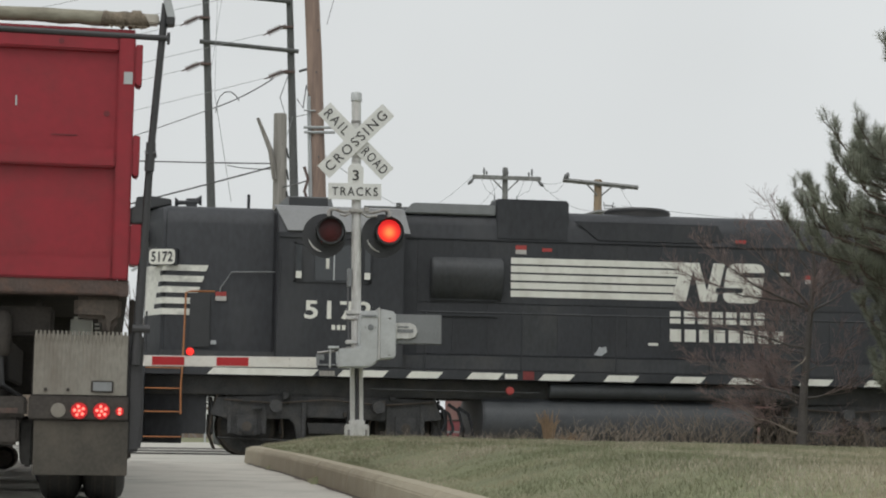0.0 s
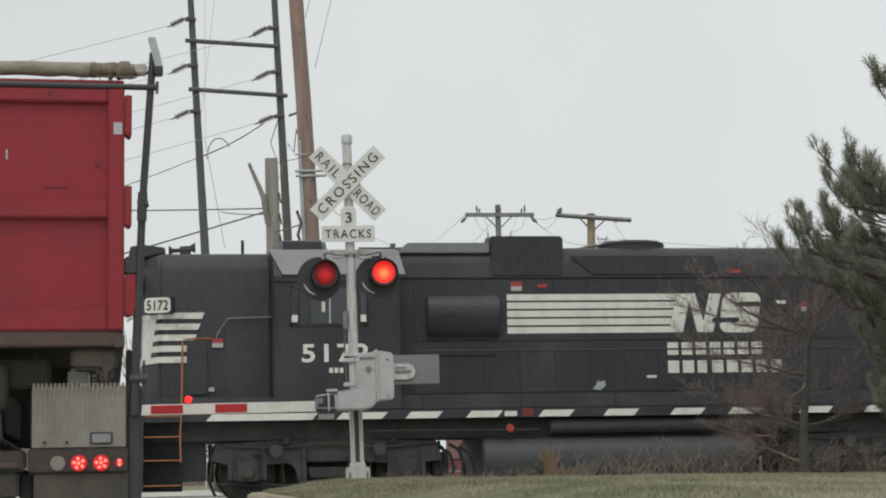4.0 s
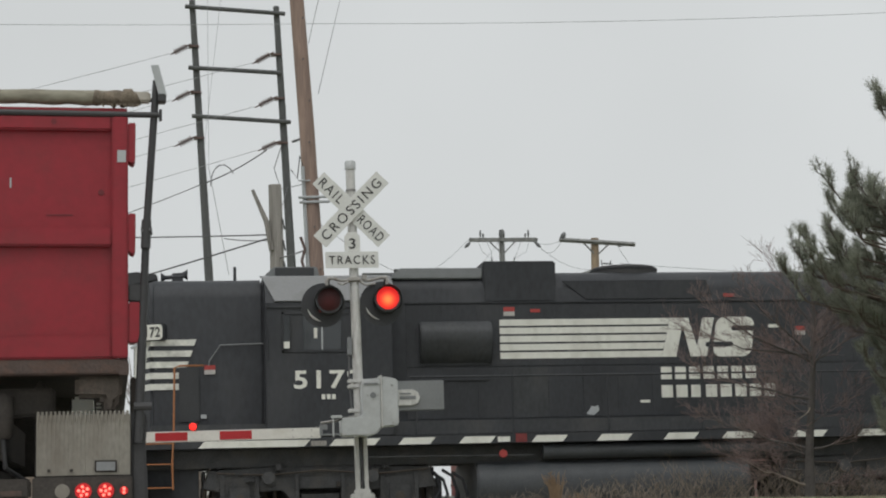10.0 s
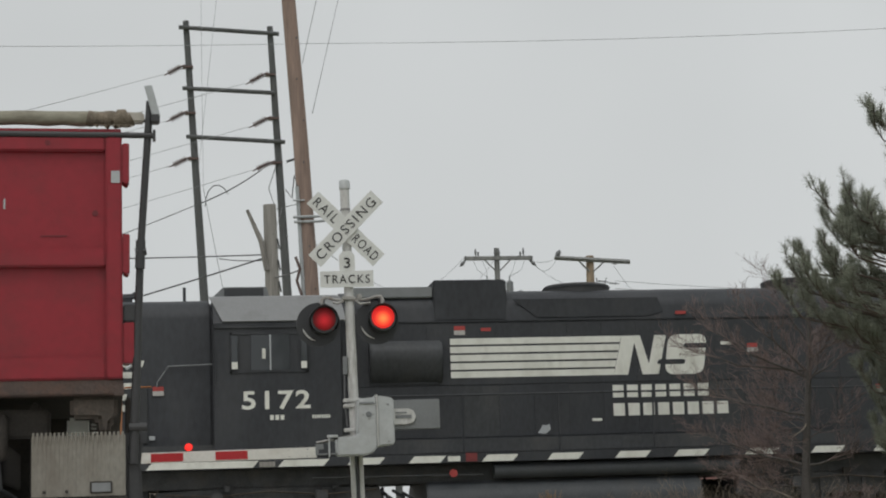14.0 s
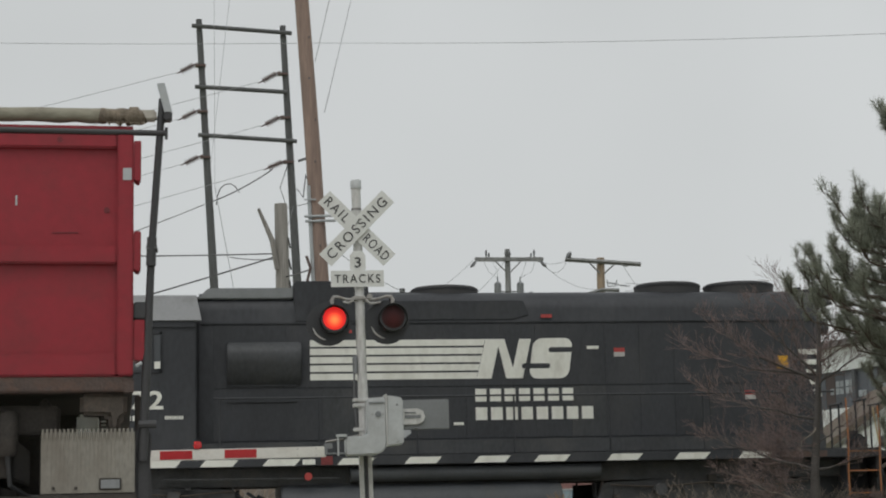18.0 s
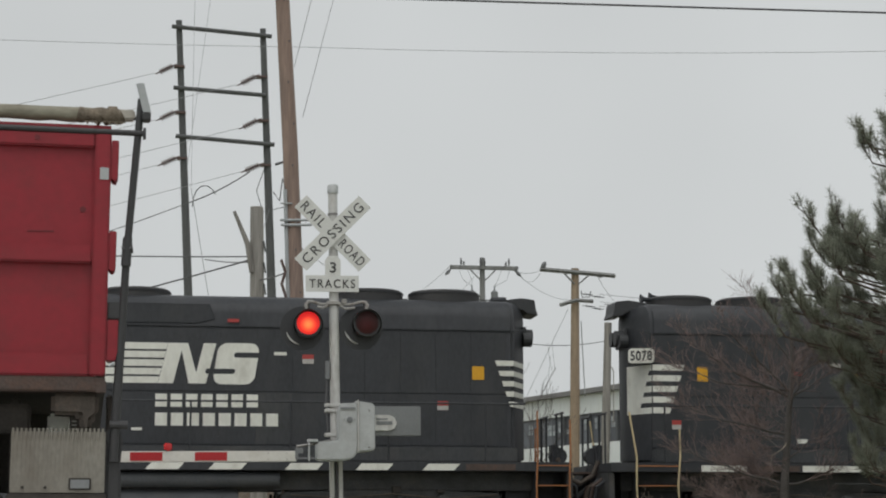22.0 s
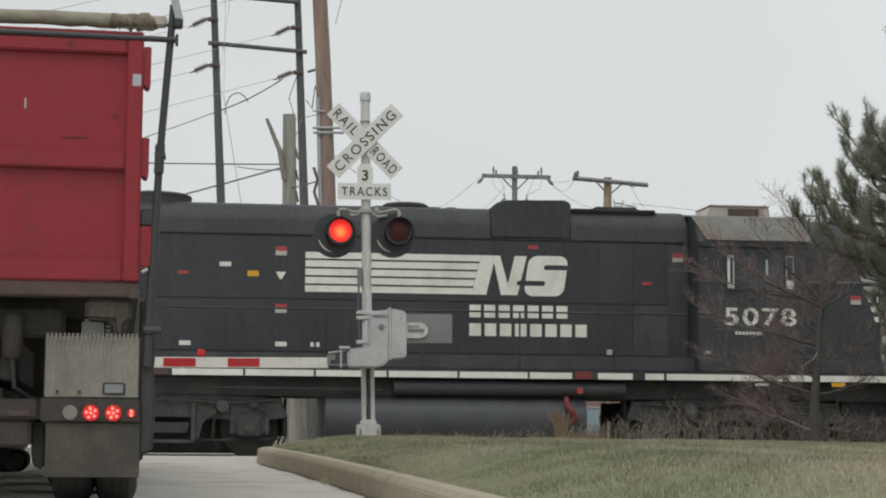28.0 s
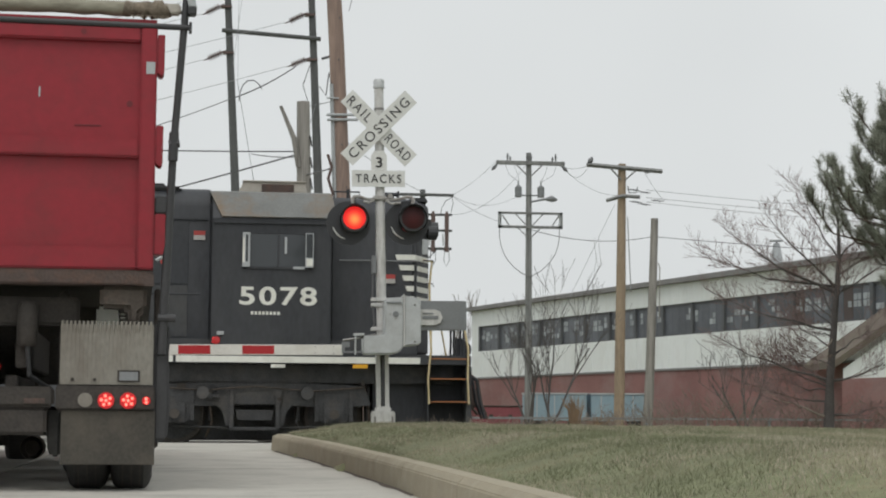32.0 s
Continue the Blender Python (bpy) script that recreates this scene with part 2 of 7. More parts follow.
RUBBER = mat("tyre_rubber", (0.034, 0.033, 0.031), 0.85, var=0.25, scale=8, bump=0.2, stain=(0.08, 0.075, 0.07), stain_amt=0.35, stain_scale=6)
CHASSIS_TAN = mat("dusty_chassis", (0.085, 0.070, 0.058), 0.85, var=0.4, scale=6, bump=0.25, stain=(0.15, 0.10, 0.075), stain_amt=0.5, stain_scale=5)
FLAP = mat("mudflap_dusty", (0.066, 0.060, 0.050), 0.85, var=0.3, scale=3, bump=0.15, stain=(0.115, 0.10, 0.08), stain_amt=0.6, stain_scale=3)
FLAP_ALU = mat("mud_guard_dull_steel", (0.255, 0.24, 0.208), 0.55, metal=0.2, var=0.22, scale=4, stain=(0.16, 0.135, 0.11), stain_amt=0.7, stain_scale=3, stretch=(1, 1, 0.5))
TARP = mat("rolled_tarp_canvas", (0.29, 0.275, 0.215), 0.85, var=0.3, scale=4, fine=30, bump=0.4, stain=(0.16, 0.13, 0.10), stain_amt=0.7, stain_scale=5, stretch=(0.4, 1, 1))
TARP_END = mat("frayed_tarp_brown", (0.20, 0.165, 0.125), 0.9, var=0.45, scale=12, fine=60, bump=0.5, stain=(0.10, 0.08, 0.06), stain_amt=0.8, stain_scale=14)
MARK_RED = mat("darker_red", (0.15, 0.018, 0.024), 0.6, var=0.2, scale=10)
ARM = mat("tarp_arm_black", (0.042, 0.042, 0.044), 0.5, var=0.2)
TAIL = mat("tail_lamp_red", (0.35, 0.015, 0.018), 0.3, var=0.1, emit=(1.0, 0.012, 0.02), strength=0.27)
TAIL_LED = mat("tail_lamp_diode", (0.6, 0.1, 0.1), 0.3, var=0.1, emit=(1.0, 0.17, 0.12), strength=2.2)
CONCRETE = mat("road_concrete", (0.47, 0.455, 0.412), 0.85, var=0.10, scale=1.2, fine=30, bump=0.15, stain=(0.25, 0.242, 0.222), stain_amt=0.55, stain_scale=1.3, piece=0.05, spec=0.08)
KERB = mat("kerb_concrete", (0.32, 0.285, 0.21), 0.9, var=0.14, scale=4, fine=60, bump=0.3, stain=(0.41, 0.375, 0.30), stain_amt=0.5, stain_scale=5, piece=0.05)
GROUND = mat("lawn_soil", (0.165, 0.175, 0.095), 0.95, var=0.35, scale=0.6, fine=12, bump=0.4, stain=(0.24, 0.20, 0.125), stain_amt=0.9, stain_scale=0.8)
BALLAST = mat("ballast_stone", (0.20, 0.185, 0.17), 0.95, var=0.4, scale=3, fine=25, bump=0.8, stain=(0.12, 0.09, 0.07), stain_amt=0.6, stain_scale=1.5)
TIE = mat("timber_sleeper", (0.09, 0.07, 0.055), 0.9, var=0.3, scale=5, bump=0.4)
POLE_BROWN = mat("pole_brown_timber", (0.31, 0.225, 0.185), 0.9, var=0.28, scale=6, fine=30, bump=0.5, stain=(0.19, 0.145, 0.125), stain_amt=0.8, stain_scale=5, stretch=(1, 1, 0.08))
POLE_GREY = mat("pole_weathered_grey", (0.31, 0.295, 0.27), 0.9, var=0.3, scale=6, fine=30, bump=0.6, stain=(0.11, 0.10, 0.09), stain_amt=0.9, stain_scale=7, stretch=(1, 1, 0.05))
POLE_TAN = mat("pole_tan_timber", (0.33, 0.255, 0.18), 0.9, var=0.3, scale=6, fine=30, bump=0.4, stretch=(1, 1, 0.12))
POLE_DARK = mat("pole_dark_timber", (0.108, 0.112, 0.112), 0.9, var=0.25, scale=6, fine=30, bump=0.4, stretch=(1, 1, 0.12))
POLE_ASH = mat("pole_ash_grey", (0.20, 0.205, 0.20), 0.9, var=0.3, scale=6, fine=30, bump=0.5, stain=(0.34, 0.34, 0.33), stain_amt=0.7, stain_scale=6, stretch=(1, 1, 0.08))
INSULATOR_GREY = mat("insulator_grey", (0.15, 0.155, 0.16), 0.4, var=0.3, scale=12)
INSULATOR = mat("insulator_brown", (0.112, 0.072, 0.062), 0.4, var=0.2)
WIRE = mat("wire_dark", (0.10, 0.10, 0.105), 0.6, var=0.1)
WIRE_PALE = mat("wire_pale", (0.32, 0.33, 0.34), 0.6, var=0.1)
CONDUIT = mat("conduit_grey", (0.42, 0.44, 0.45), 0.6, var=0.1)
SIDING = mat("siding_white", (0.82, 0.85, 0.83), 0.7, var=0.06, scale=0.4, fine=6, bump=0.05, stain=(0.56, 0.54, 0.49), stain_amt=0.35, stain_scale=0.5, stretch=(1, 1, 0.3))
FASCIA = mat("roof_edge_grey", (0.22, 0.215, 0.21), 0.8, var=0.2, scale=1)
BRICK = mat("factory_brick", (0.27, 0.138, 0.128), 0.9, var=0.28, scale=0.5, fine=14, bump=0.3, stain=(0.32, 0.23, 0.215), stain_amt=0.85, stain_scale=0.3, stretch=(1, 1, 1.6))
PANE_DARK = mat("factory_pane_dark", (0.105, 0.115, 0.13), 0.4, var=0.3, scale=2, piece=0.25)
PANE_PALE = mat("factory_pane_pale", (0.36, 0.39, 0.40), 0.5, var=0.2, piece=0.3)
FRAME = mat("window_frame_grey", (0.115, 0.12, 0.125), 0.7, var=0.2)
BLUE = mat("pale_blue_paint", (0.26, 0.36, 0.42), 0.7, var=0.15, scale=1, stain=(0.4, 0.42, 0.42), stain_amt=0.5)
BARK = mat("bare_tree_bark", (0.102, 0.092, 0.088), 0.95, var=0.3, scale=6, bump=0.3)
TWIG = mat("reddish_twig", (0.21, 0.155, 0.146), 0.9, var=0.3, scale=6)
TWIG_LIT = mat("lit_twig", (0.28, 0.24, 0.20), 0.9, var=0.3, scale=6)
FAR_TWIG = mat("far_twig", (0.24, 0.215, 0.20), 0.95, var=0.2)
NEEDLE = mat("pine_needle", (0.25, 0.265, 0.215), 0.6, var=0.55, scale=1.6, fine=9, bump=0, spec=0.3)
# needles let some light through
_n, _l = NEEDLE.node_tree.nodes, NEEDLE.node_tree.links
_tr, _mx = _n.new("ShaderNodeBsdfTranslucent"), _n.new("ShaderNodeMixShader")
_tr.inputs["Color"].default_value = (0.41, 0.43, 0.35, 1)
_mx.inputs[0].default_value = 0.5
_l.new(_n["Principled BSDF"].outputs[0], _mx.inputs[1])
_l.new(_tr.outputs[0], _mx.inputs[2])
_l.new(_mx.outputs[0], _n["Material Output"].inputs["Surface"])
ANNEX_ROOF = mat("annex_roof_brown", (0.15, 0.118, 0.093), 0.85, var=0.2, scale=1, stain=(0.13, 0.15, 0.09), stain_amt=0.5, stain_scale=0.6)
GUTTER = mat("gutter_dirt", (0.09, 0.075, 0.06), 0.95, var=0.4, scale=8)
GATE_OFF = mat("dim_gate_lens", (0.30, 0.03, 0.03), 0.3, var=0.1, emit=(1.0, 0.04, 0.05), strength=0.16)
BOARDED = mat("boarded_window", (0.10, 0.08, 0.075), 0.85, var=0.2)
DUMP_RED = mat("dumpster_red", (0.22, 0.06, 0.07), 0.7, var=0.2)
PALE_TAN = mat("pale_tan_metal", (0.46, 0.43, 0.38), 0.6, var=0.15, stain=(0.25, 0.19, 0.14), stain_amt=0.5, stain_scale=4)
PINE_BARK = mat("pine_bark", (0.11, 0.085, 0.07), 0.95, var=0.3)
GRASS = mat("grass_blade", (0.215, 0.228, 0.142), 0.8, var=0.4, scale=1.1, fine=14, bump=0, stain=(0.40, 0.345, 0.255), stain_amt=1.0, stain_scale=0.55, spec=0.2)
STRAW = mat("dry_stalk", (0.39, 0.35, 0.27), 0.9, var=0.3, scale=6)
LEAF = mat("dead_leaf", (0.16, 0.10, 0.075), 0.9, var=0.3)
WOODS = mat("winter_woods", (0.17, 0.135, 0.105), 0.95, var=0.35, scale=0.35, fine=2.5, bump=1.0, stain=(0.24, 0.20, 0.16), stain_amt=0.6, stain_scale=0.3)
WEED = mat("dry_weed_stalk", (0.24, 0.165, 0.105), 0.9, var=0.3, scale=6)
BRUSH = mat("brush_stalk", (0.205, 0.168, 0.138), 0.95, var=0.4, scale=3)


# ---- building helpers ----
class B:
    """Collects simple solids into one mesh."""

    def __init__(self):
        self.v, self.f, self.mi = [], [], []

    def add(self, verts, faces, mi=0):
        k = len(self.v)
        self.v += [tuple(p) for p in verts]
        self.f += [tuple(i + k for i in fc) for fc in faces]
        self.mi += [mi] * len(faces)
        return self

    def box(self, x0, x1, y0, y1, z0, z1, m=None, mi=0):
        vs = [(x, y, z) for x in (x0, x1) for y in (y0, y1) for z in (z0, z1)]
        if m:
            vs = [m @ Vector(p) for p in vs]
        return self.add(vs, [(0, 1, 3, 2), (4, 6, 7, 5), (0, 4, 5, 1), (2, 3, 7, 6), (0, 2, 6, 4), (1, 5, 7, 3)], mi)

    def tube(self, pts, r, n=6, mi=0, cap=True):
        """A round bar along pts; r is one radius or one for each point."""
        pts = [Vector(p) for p in pts]
        rs = r if isinstance(r, (list, tuple)) else [r] * len(pts)
        vs, fs = [], []
        d0 = (pts[-1] - pts[0]).normalized()
        side = d0.cross(Vector((0, 0, 1)))
        if side.length < 0.2:
            side = d0.cross(Vector((0, 1, 0)))
        side.normalize()
        for i, p in enumerate(pts):
            d = (pts[min(i + 1, len(pts) - 1)] - pts[max(i - 1, 0)]).normalized()
            s = (side - d * side.dot(d)).normalized()
            u = d.cross(s)
            for j in range(n):
                a = 2 * math.pi * j / n
                vs.append(p + (s * math.cos(a) + u * math.sin(a)) * rs[i])
        for i in range(len(pts) - 1):
            for j in range(n):
                k = (j + 1) % n
                fs.append((i * n + j, i * n + k, (i + 1) * n + k, (i + 1) * n + j))
        if cap:
            fs.append(tuple(range(n))[::-1])
            fs.append(tuple((len(pts) - 1) * n + j for j in range(n)))
        return self.add(vs, fs, mi)

    def prism(self, poly, y0, y1, axis="y", mi=0):
        """Extrudes a polygon of (x, z), or of (y, z) with axis x, or of (x, y) with axis z."""
        n = len(poly)
        put = {"y": lambda a, b, c: (a, c, b), "x": lambda a, b, c: (c, a, b), "z": lambda a, b, c: (a, b, c)}[axis]
        vs = [put(a, b, y0) for a, b in poly] + [put(a, b, y1) for a, b in poly]
        fs = [tuple(range(n)), tuple(range(2 * n - 1, n - 1, -1))]
        fs += [(i, i + n, (i + 1) % n + n, (i + 1) % n) for i in range(n)]
        return self.add(vs, fs, mi)

    def disc(self, c, r, d, n=20, axis="y", mi=0, r2=None):
        """A round block of depth d from c along an axis."""
        c = Vector(c)
        e = {"x": Vector((1, 0, 0)), "y": Vector((0, 1, 0)), "z": Vector((0, 0, 1))}[axis]
        return self.tube([c, c + e * d], [r, r if r2 is None else r2], n, mi)

    def mesh(self, name, mats, bevel=0.0, smooth=False):
        me = bpy.data.meshes.new(name)
        me.from_pydata(self.v, [], self.f)
        for m in mats:
            me.materials.append(m)
        if any(self.mi):
            me.polygons.foreach_set("material_index", self.mi)
        bm = bmesh.new()
        bm.from_mesh(me)
        bmesh.ops.recalc_face_normals(bm, faces=bm.faces)
        if bevel:
            edges = [e for e in bm.edges if len(e.link_faces) == 2 and e.calc_face_angle(0) > 0.6]
            bmesh.ops.bevel(bm, geom=edges, offset=bevel, segments=2, affect="EDGES", clamp_overlap=True)
        bm.to_mesh(me)
        bm.free()
        if smooth:
            me.polygons.foreach_set("use_smooth", [True] * len(me.polygons))
            me.set_sharp_from_angle(angle=radians(40))
        return me


def part(name, b, material, parent=None, label="", bevel=0.0, smooth=False):
    """Links the solids of b as ONE mesh object under a thing or a part."""
    mats = material if isinstance(material, (list, tuple)) else [material]
    ob = new(name, b.mesh(name, mats, bevel, smooth))
    ob.parent = parent
    if label:
        ob["label"] = label
    return ob


def thing(name, label, category, group="", kind="", at=None):
    ob = new(name)
    ob.empty_display_size = 0.2
    if at is not None:
        ob.matrix_basis = at
    return tagged(ob, label, category, group, kind)


def quick(name, v, f, material):
    """A large joined mesh straight from arrays."""
    me = bpy.data.meshes.new(name)
    me.from_pydata(v, [], f)
    me.materials.append(material)
    return new(name, me)


def lettering(name, text, height, width, material, parent, m, depth=0.004, bold=0.012, spacing=1.0, split=False):
    """Raised letters with the built-in font, fitted to a width and height, centred, at the pose m."""
    cu = bpy.data.curves.new(name, "FONT")
    cu.body, cu.size, cu.extrude, cu.space_character = text, 1.0, 0.5, spacing
    cu.offset = bold
    tmp = new(name, cu)
    bpy.context.view_layer.update()
    me = bpy.data.meshes.new_from_object(tmp.evaluated_get(bpy.context.evaluated_depsgraph_get()))
    bpy.data.objects.remove(tmp)
    co = np.empty(len(me.vertices) * 3)
    me.vertices.foreach_get("co", co)
    co = co.reshape(-1, 3)
    lo, hi = co.min(0), co.max(0)
    co = (co - (lo + hi) / 2) / (hi - lo) * np.array([width, height, depth])
    me.vertices.foreach_set("co", co.ravel())
    me.materials.clear()
    me.materials.append(material)
    ob = new(name, me)
    ob.parent = parent
    ob.matrix_basis = m
    if split:
        # one part for each character
        bm = bmesh.new()
        bm.from_mesh(me)
        todo, pieces = set(bm.verts), []
        while todo:
            stack, seen = [todo.pop()], set()
            while stack:
                q = stack.pop()
                seen.add(q.index)
                for e in q.link_edges:
                    w = e.other_vert(q)
                    if w in todo:
                        todo.discard(w)
                        stack.append(w)
            pieces.append(seen)
        bm.free()
        for ids in sorted(pieces, key=min):
            keep = sorted(ids)
            slot = {v: k for k, v in enumerate(keep)}
            piece = bpy.data.meshes.new("digit")
            piece.from_pydata([tuple(me.vertices[v].co) for v in keep], [], [tuple(slot[v] for v in p.vertices) for p in me.polygons if p.vertices[0] in ids])
            piece.materials.append(material)
            d = new("digit", piece)
            d.parent = parent
            d.matrix_basis = m
        bpy.data.objects.remove(ob)
    return ob


FACING = Matrix.Rotation(math.pi / 2, 4, "X")  # letters upright, read from the viewer's side


# ---- ground, road, kerb, tracks ----
KERB_LINE = [(-30, 1.34), (13.0, 1.34), (14.4, 1.27), (16.3, 1.16), (18.6, 1.02), (20.4, 0.85), (22.0, 0.72), (22.9, 0.76), (23.5, 0.95)]


def kerb_x(y):
    return float(np.interp(y, [k[0] for k in KERB_LINE], [k[1] for k in KERB_LINE]))


def road_z(y):
    return float(np.interp(y, [0.0, 6.8, 13.0, 22.0, 24.5, 31.0], [-0.56, -0.01, 0.0, 0.105, 0.105, 0.055]))


def ease(a, b, v):
    k = min(1.0, max(0.0, (v - a) / (b - a)))
    return k * k * (3 - 2 * k)


def ground_z(x, y):
    """Height of the earth: the lawn's low bank beside the road, flat elsewhere."""
    base = road_z(y) if y < 26 else road_z(26) * (1 - ease(29, 34, y))
    kx = kerb_x(y) + 0.12
    if x < kx:
        return base - 0.09 if x > -9.3 else base - 0.03
    top = base + 0.19
    plateau = 0.425 - 0.0075 * (x - 2.2) + 0.012 * noise.noise((x * 0.7, y * 0.7, 0))
    if y < 13:
        plateau += (base - 0.02) * 0.8
    z = top + (plateau - top) * ease(kx, kx + 1.1, x)
    z += (-0.12 - z) * ease(26.6, 29.6, y)
    return z + (-z - 0.12) * ease(25, 60, x)


def axis_steps(lo, hi, step, far):
    near = np.arange(lo, hi + step / 2, step)
    out = [hi + step * 1.35 ** k for k in range(1, 40) if hi + step * 1.35 ** k < far]
    back = [lo - step * 1.35 ** k for k in range(1, 40) if lo - step * 1.35 ** k > -far]
    return sorted(back) + list(near) + out


def build_ground():
    xs, ys = axis_steps(-10, 14, 0.24, 3500), axis_steps(-2, 34, 0.3, 3500)
    v = [(x, y, ground_z(x, y)) for y in ys for x in xs]
    w = len(xs)
    f = [(j * w + i, j * w + i + 1, (j + 1) * w + i + 1, (j + 1) * w + i) for j in range(len(ys) - 1) for i in range(w - 1)]
    g = quick("ground", v, f, GROUND)
    g.data.polygons.foreach_set("use_smooth", [True] * len(g.data.polygons))
    tagged(g, "short winter lawn of green and straw-coloured grass on soil", "ground", kind="structure")


def build_road():
    road = thing("road", "pale worn concrete road slabs leading to a railroad crossing", "road", kind="structure")
    ys = [-34.3 + 5.1 * k for k in range(13)] + [31.6]
    for lane, (a, b) in enumerate(((-8.9, -5.3), (-5.3, -1.75), (-1.75, 1.45))):
        for y0, y1 in zip(ys, ys[1:]):
            g = 0.012
            cuts = [y0 + g] + [c for c in (0.0, 6.8, 13.0, 22.0, 24.5) if y0 + g < c < y1 - g] + [y1 - g]
            poly = [(c, road_z(c) + 0.003 * lane) for c in cuts] + [(c, road_z(c) - 0.2) for c in cuts[::-1]]
            hi = b - g
            if lane == 2 and y0 > 18:
                hi = 1.05
            part("slab", B().prism(poly, a + g, hi, "x"), CONCRETE, road, bevel=0.006)
    crossing = thing("crossing_deck", "grey concrete panels laid between the rails of the crossing", "crossing deck", kind="structure")
    for yc in (32.95, 37.35, 41.75):
        for x0 in np.arange(-8.9, 1.0, 2.45):
            part("panel", B().box(x0 + 0.01, x0 + 2.43, yc - 0.64, yc + 0.64, -0.2, 0.035), CONCRETE, crossing, bevel=0.008)
    for y0, y1 in ((33.75, 36.55), (38.15, 40.95), (42.55, 60)):
        part("apron", B().box(-8.9, 0.9, y0, y1, -0.2, 0.036), CONCRETE, crossing, bevel=0.008)
    kerb = thing("kerb", "weathered tan concrete kerb along the lawn", "kerb", kind="structure")
    ys = list(np.arange(-29.0, 13.1, 3.0)) + [14.4, 16.3, 18.6, 20.4, 22.0]
    for y0, y1 in zip(ys, ys[1:]):
        b = B()
        g = 0.002
        ring = []
        for y in (y0 + g, y1 - g):
            x, z = kerb_x(y), road_z(y)
            ring.append([(x, y, z - 0.15), (x + 0.02, y, z + 0.165), (x + 0.055, y, z + 0.205), (x + 0.17, y, z + 0.212), (x + 0.18, y, z - 0.15)])
        vs = ring[0] + ring[1]
        b.add(vs, [(0, 1, 2, 3, 4), (9, 8, 7, 6, 5)] + [(i, i + 5, (i + 1) % 5 + 5, (i + 1) % 5) for i in range(5)])
        part("kerb_stone", b, KERB, kerb, bevel=0.008)
    end = B()
    pts = [(22.0, 0.72, 0.212), (22.5, 0.72, 0.20), (23.0, 0.80, 0.16), (23.4, 0.95, 0.08), (23.6, 1.1, 0.02)]
    for (y0, x0, h0), (y1, x1, h1) in zip(pts, pts[1:]):
        z0, z1 = road_z(y0), road_z(y1)
        a = [(x0, y0, z0 - 0.15), (x0 + 0.03, y0, z0 + h0 - 0.02), (x0 + 0.18, y0 - 0.05, z0 + h0), (x0 + 0.19, y0 - 0.05, z0 - 0.15)]
        c = [(x1, y1, z1 - 0.15), (x1 + 0.03, y1, z1 + h1 - 0.02), (x1 + 0.18, y1 - 0.05, z1 + h1), (x1 + 0.19, y1 - 0.05, z1 - 0.15)]
        end.add(a + c, [(0, 1, 2, 3), (7, 6, 5, 4)] + [(i, i + 4, (i + 1) % 4 + 4, (i + 1) % 4) for i in range(4)])
    part("kerb_end", end, KERB, kerb)
    # dirt caught along the foot of the kerb
    rnd = random.Random(14)
    vs, fs = [], []
    for k in range(161):
        y = 12.0 + 9.6 * k / 160
        x, z = kerb_x(y), road_z(y) + 0.008
        wide = 0.012 + 0.06 * max(0.0, noise.noise((y * 1.3, 2.0, 0.0)) + 0.12) + 0.012 * noise.noise((y * 9, 5.0, 0.0)) + rnd.uniform(0, 0.006)
        vs += [(x + 0.004, y, z + 0.008), (x - wide, y, z)]
        if k:
            fs.append((2 * k - 2, 2 * k - 1, 2 * k + 1, 2 * k))
    tagged(quick("gutter_dirt", vs, fs, GUTTER), "dark dirt gathered along the kerb foot", "dirt", kind="stuff")


def build_tracks():
    bed = B()
    prof = [(29.6, -0.25), (30.9, -0.085), (44.2, -0.085), (45.6, -0.25)]
    bed.prism(prof, -220, -9.0, "x").prism(prof, 1.1, 220, "x")
    tagged(part("ballast_bed", bed, BALLAST), "grey crushed-stone ballast under the tracks", "ballast", kind="structure")
    for yc in (32.95, 37.35, 41.75):
        track = thing("railway_track", "steel rails on dark timber sleepers in ballast", "railway track", "three tracks", "structure")
        for side in (-1, 1):
            y = yc + side * 0.752
            prof = [(y - 0.07, -0.10), (y + 0.07, -0.10), (y + 0.07, -0.085), (y + 0.012, -0.07), (y + 0.012, 0.015), (y + 0.036, 0.025), (y + 0.036, 0.055), (y - 0.036, 0.055), (y - 0.036, 0.025), (y - 0.012, 0.015), (y - 0.012, -0.07), (y - 0.07, -0.085)]
            part("rail", B().prism(prof, -220, 220, "x"), STEEL, track)
        ties = B()
        for x in np.arange(-60, 60, 0.6):
            if -9.2 < x < 1.2:
                continue
            ties.box(x, x + 0.22, yc - 1.3, yc + 1.3, -0.2, -0.072)
        tagged(part("sleepers", ties, TIE, track), kind="stuff")


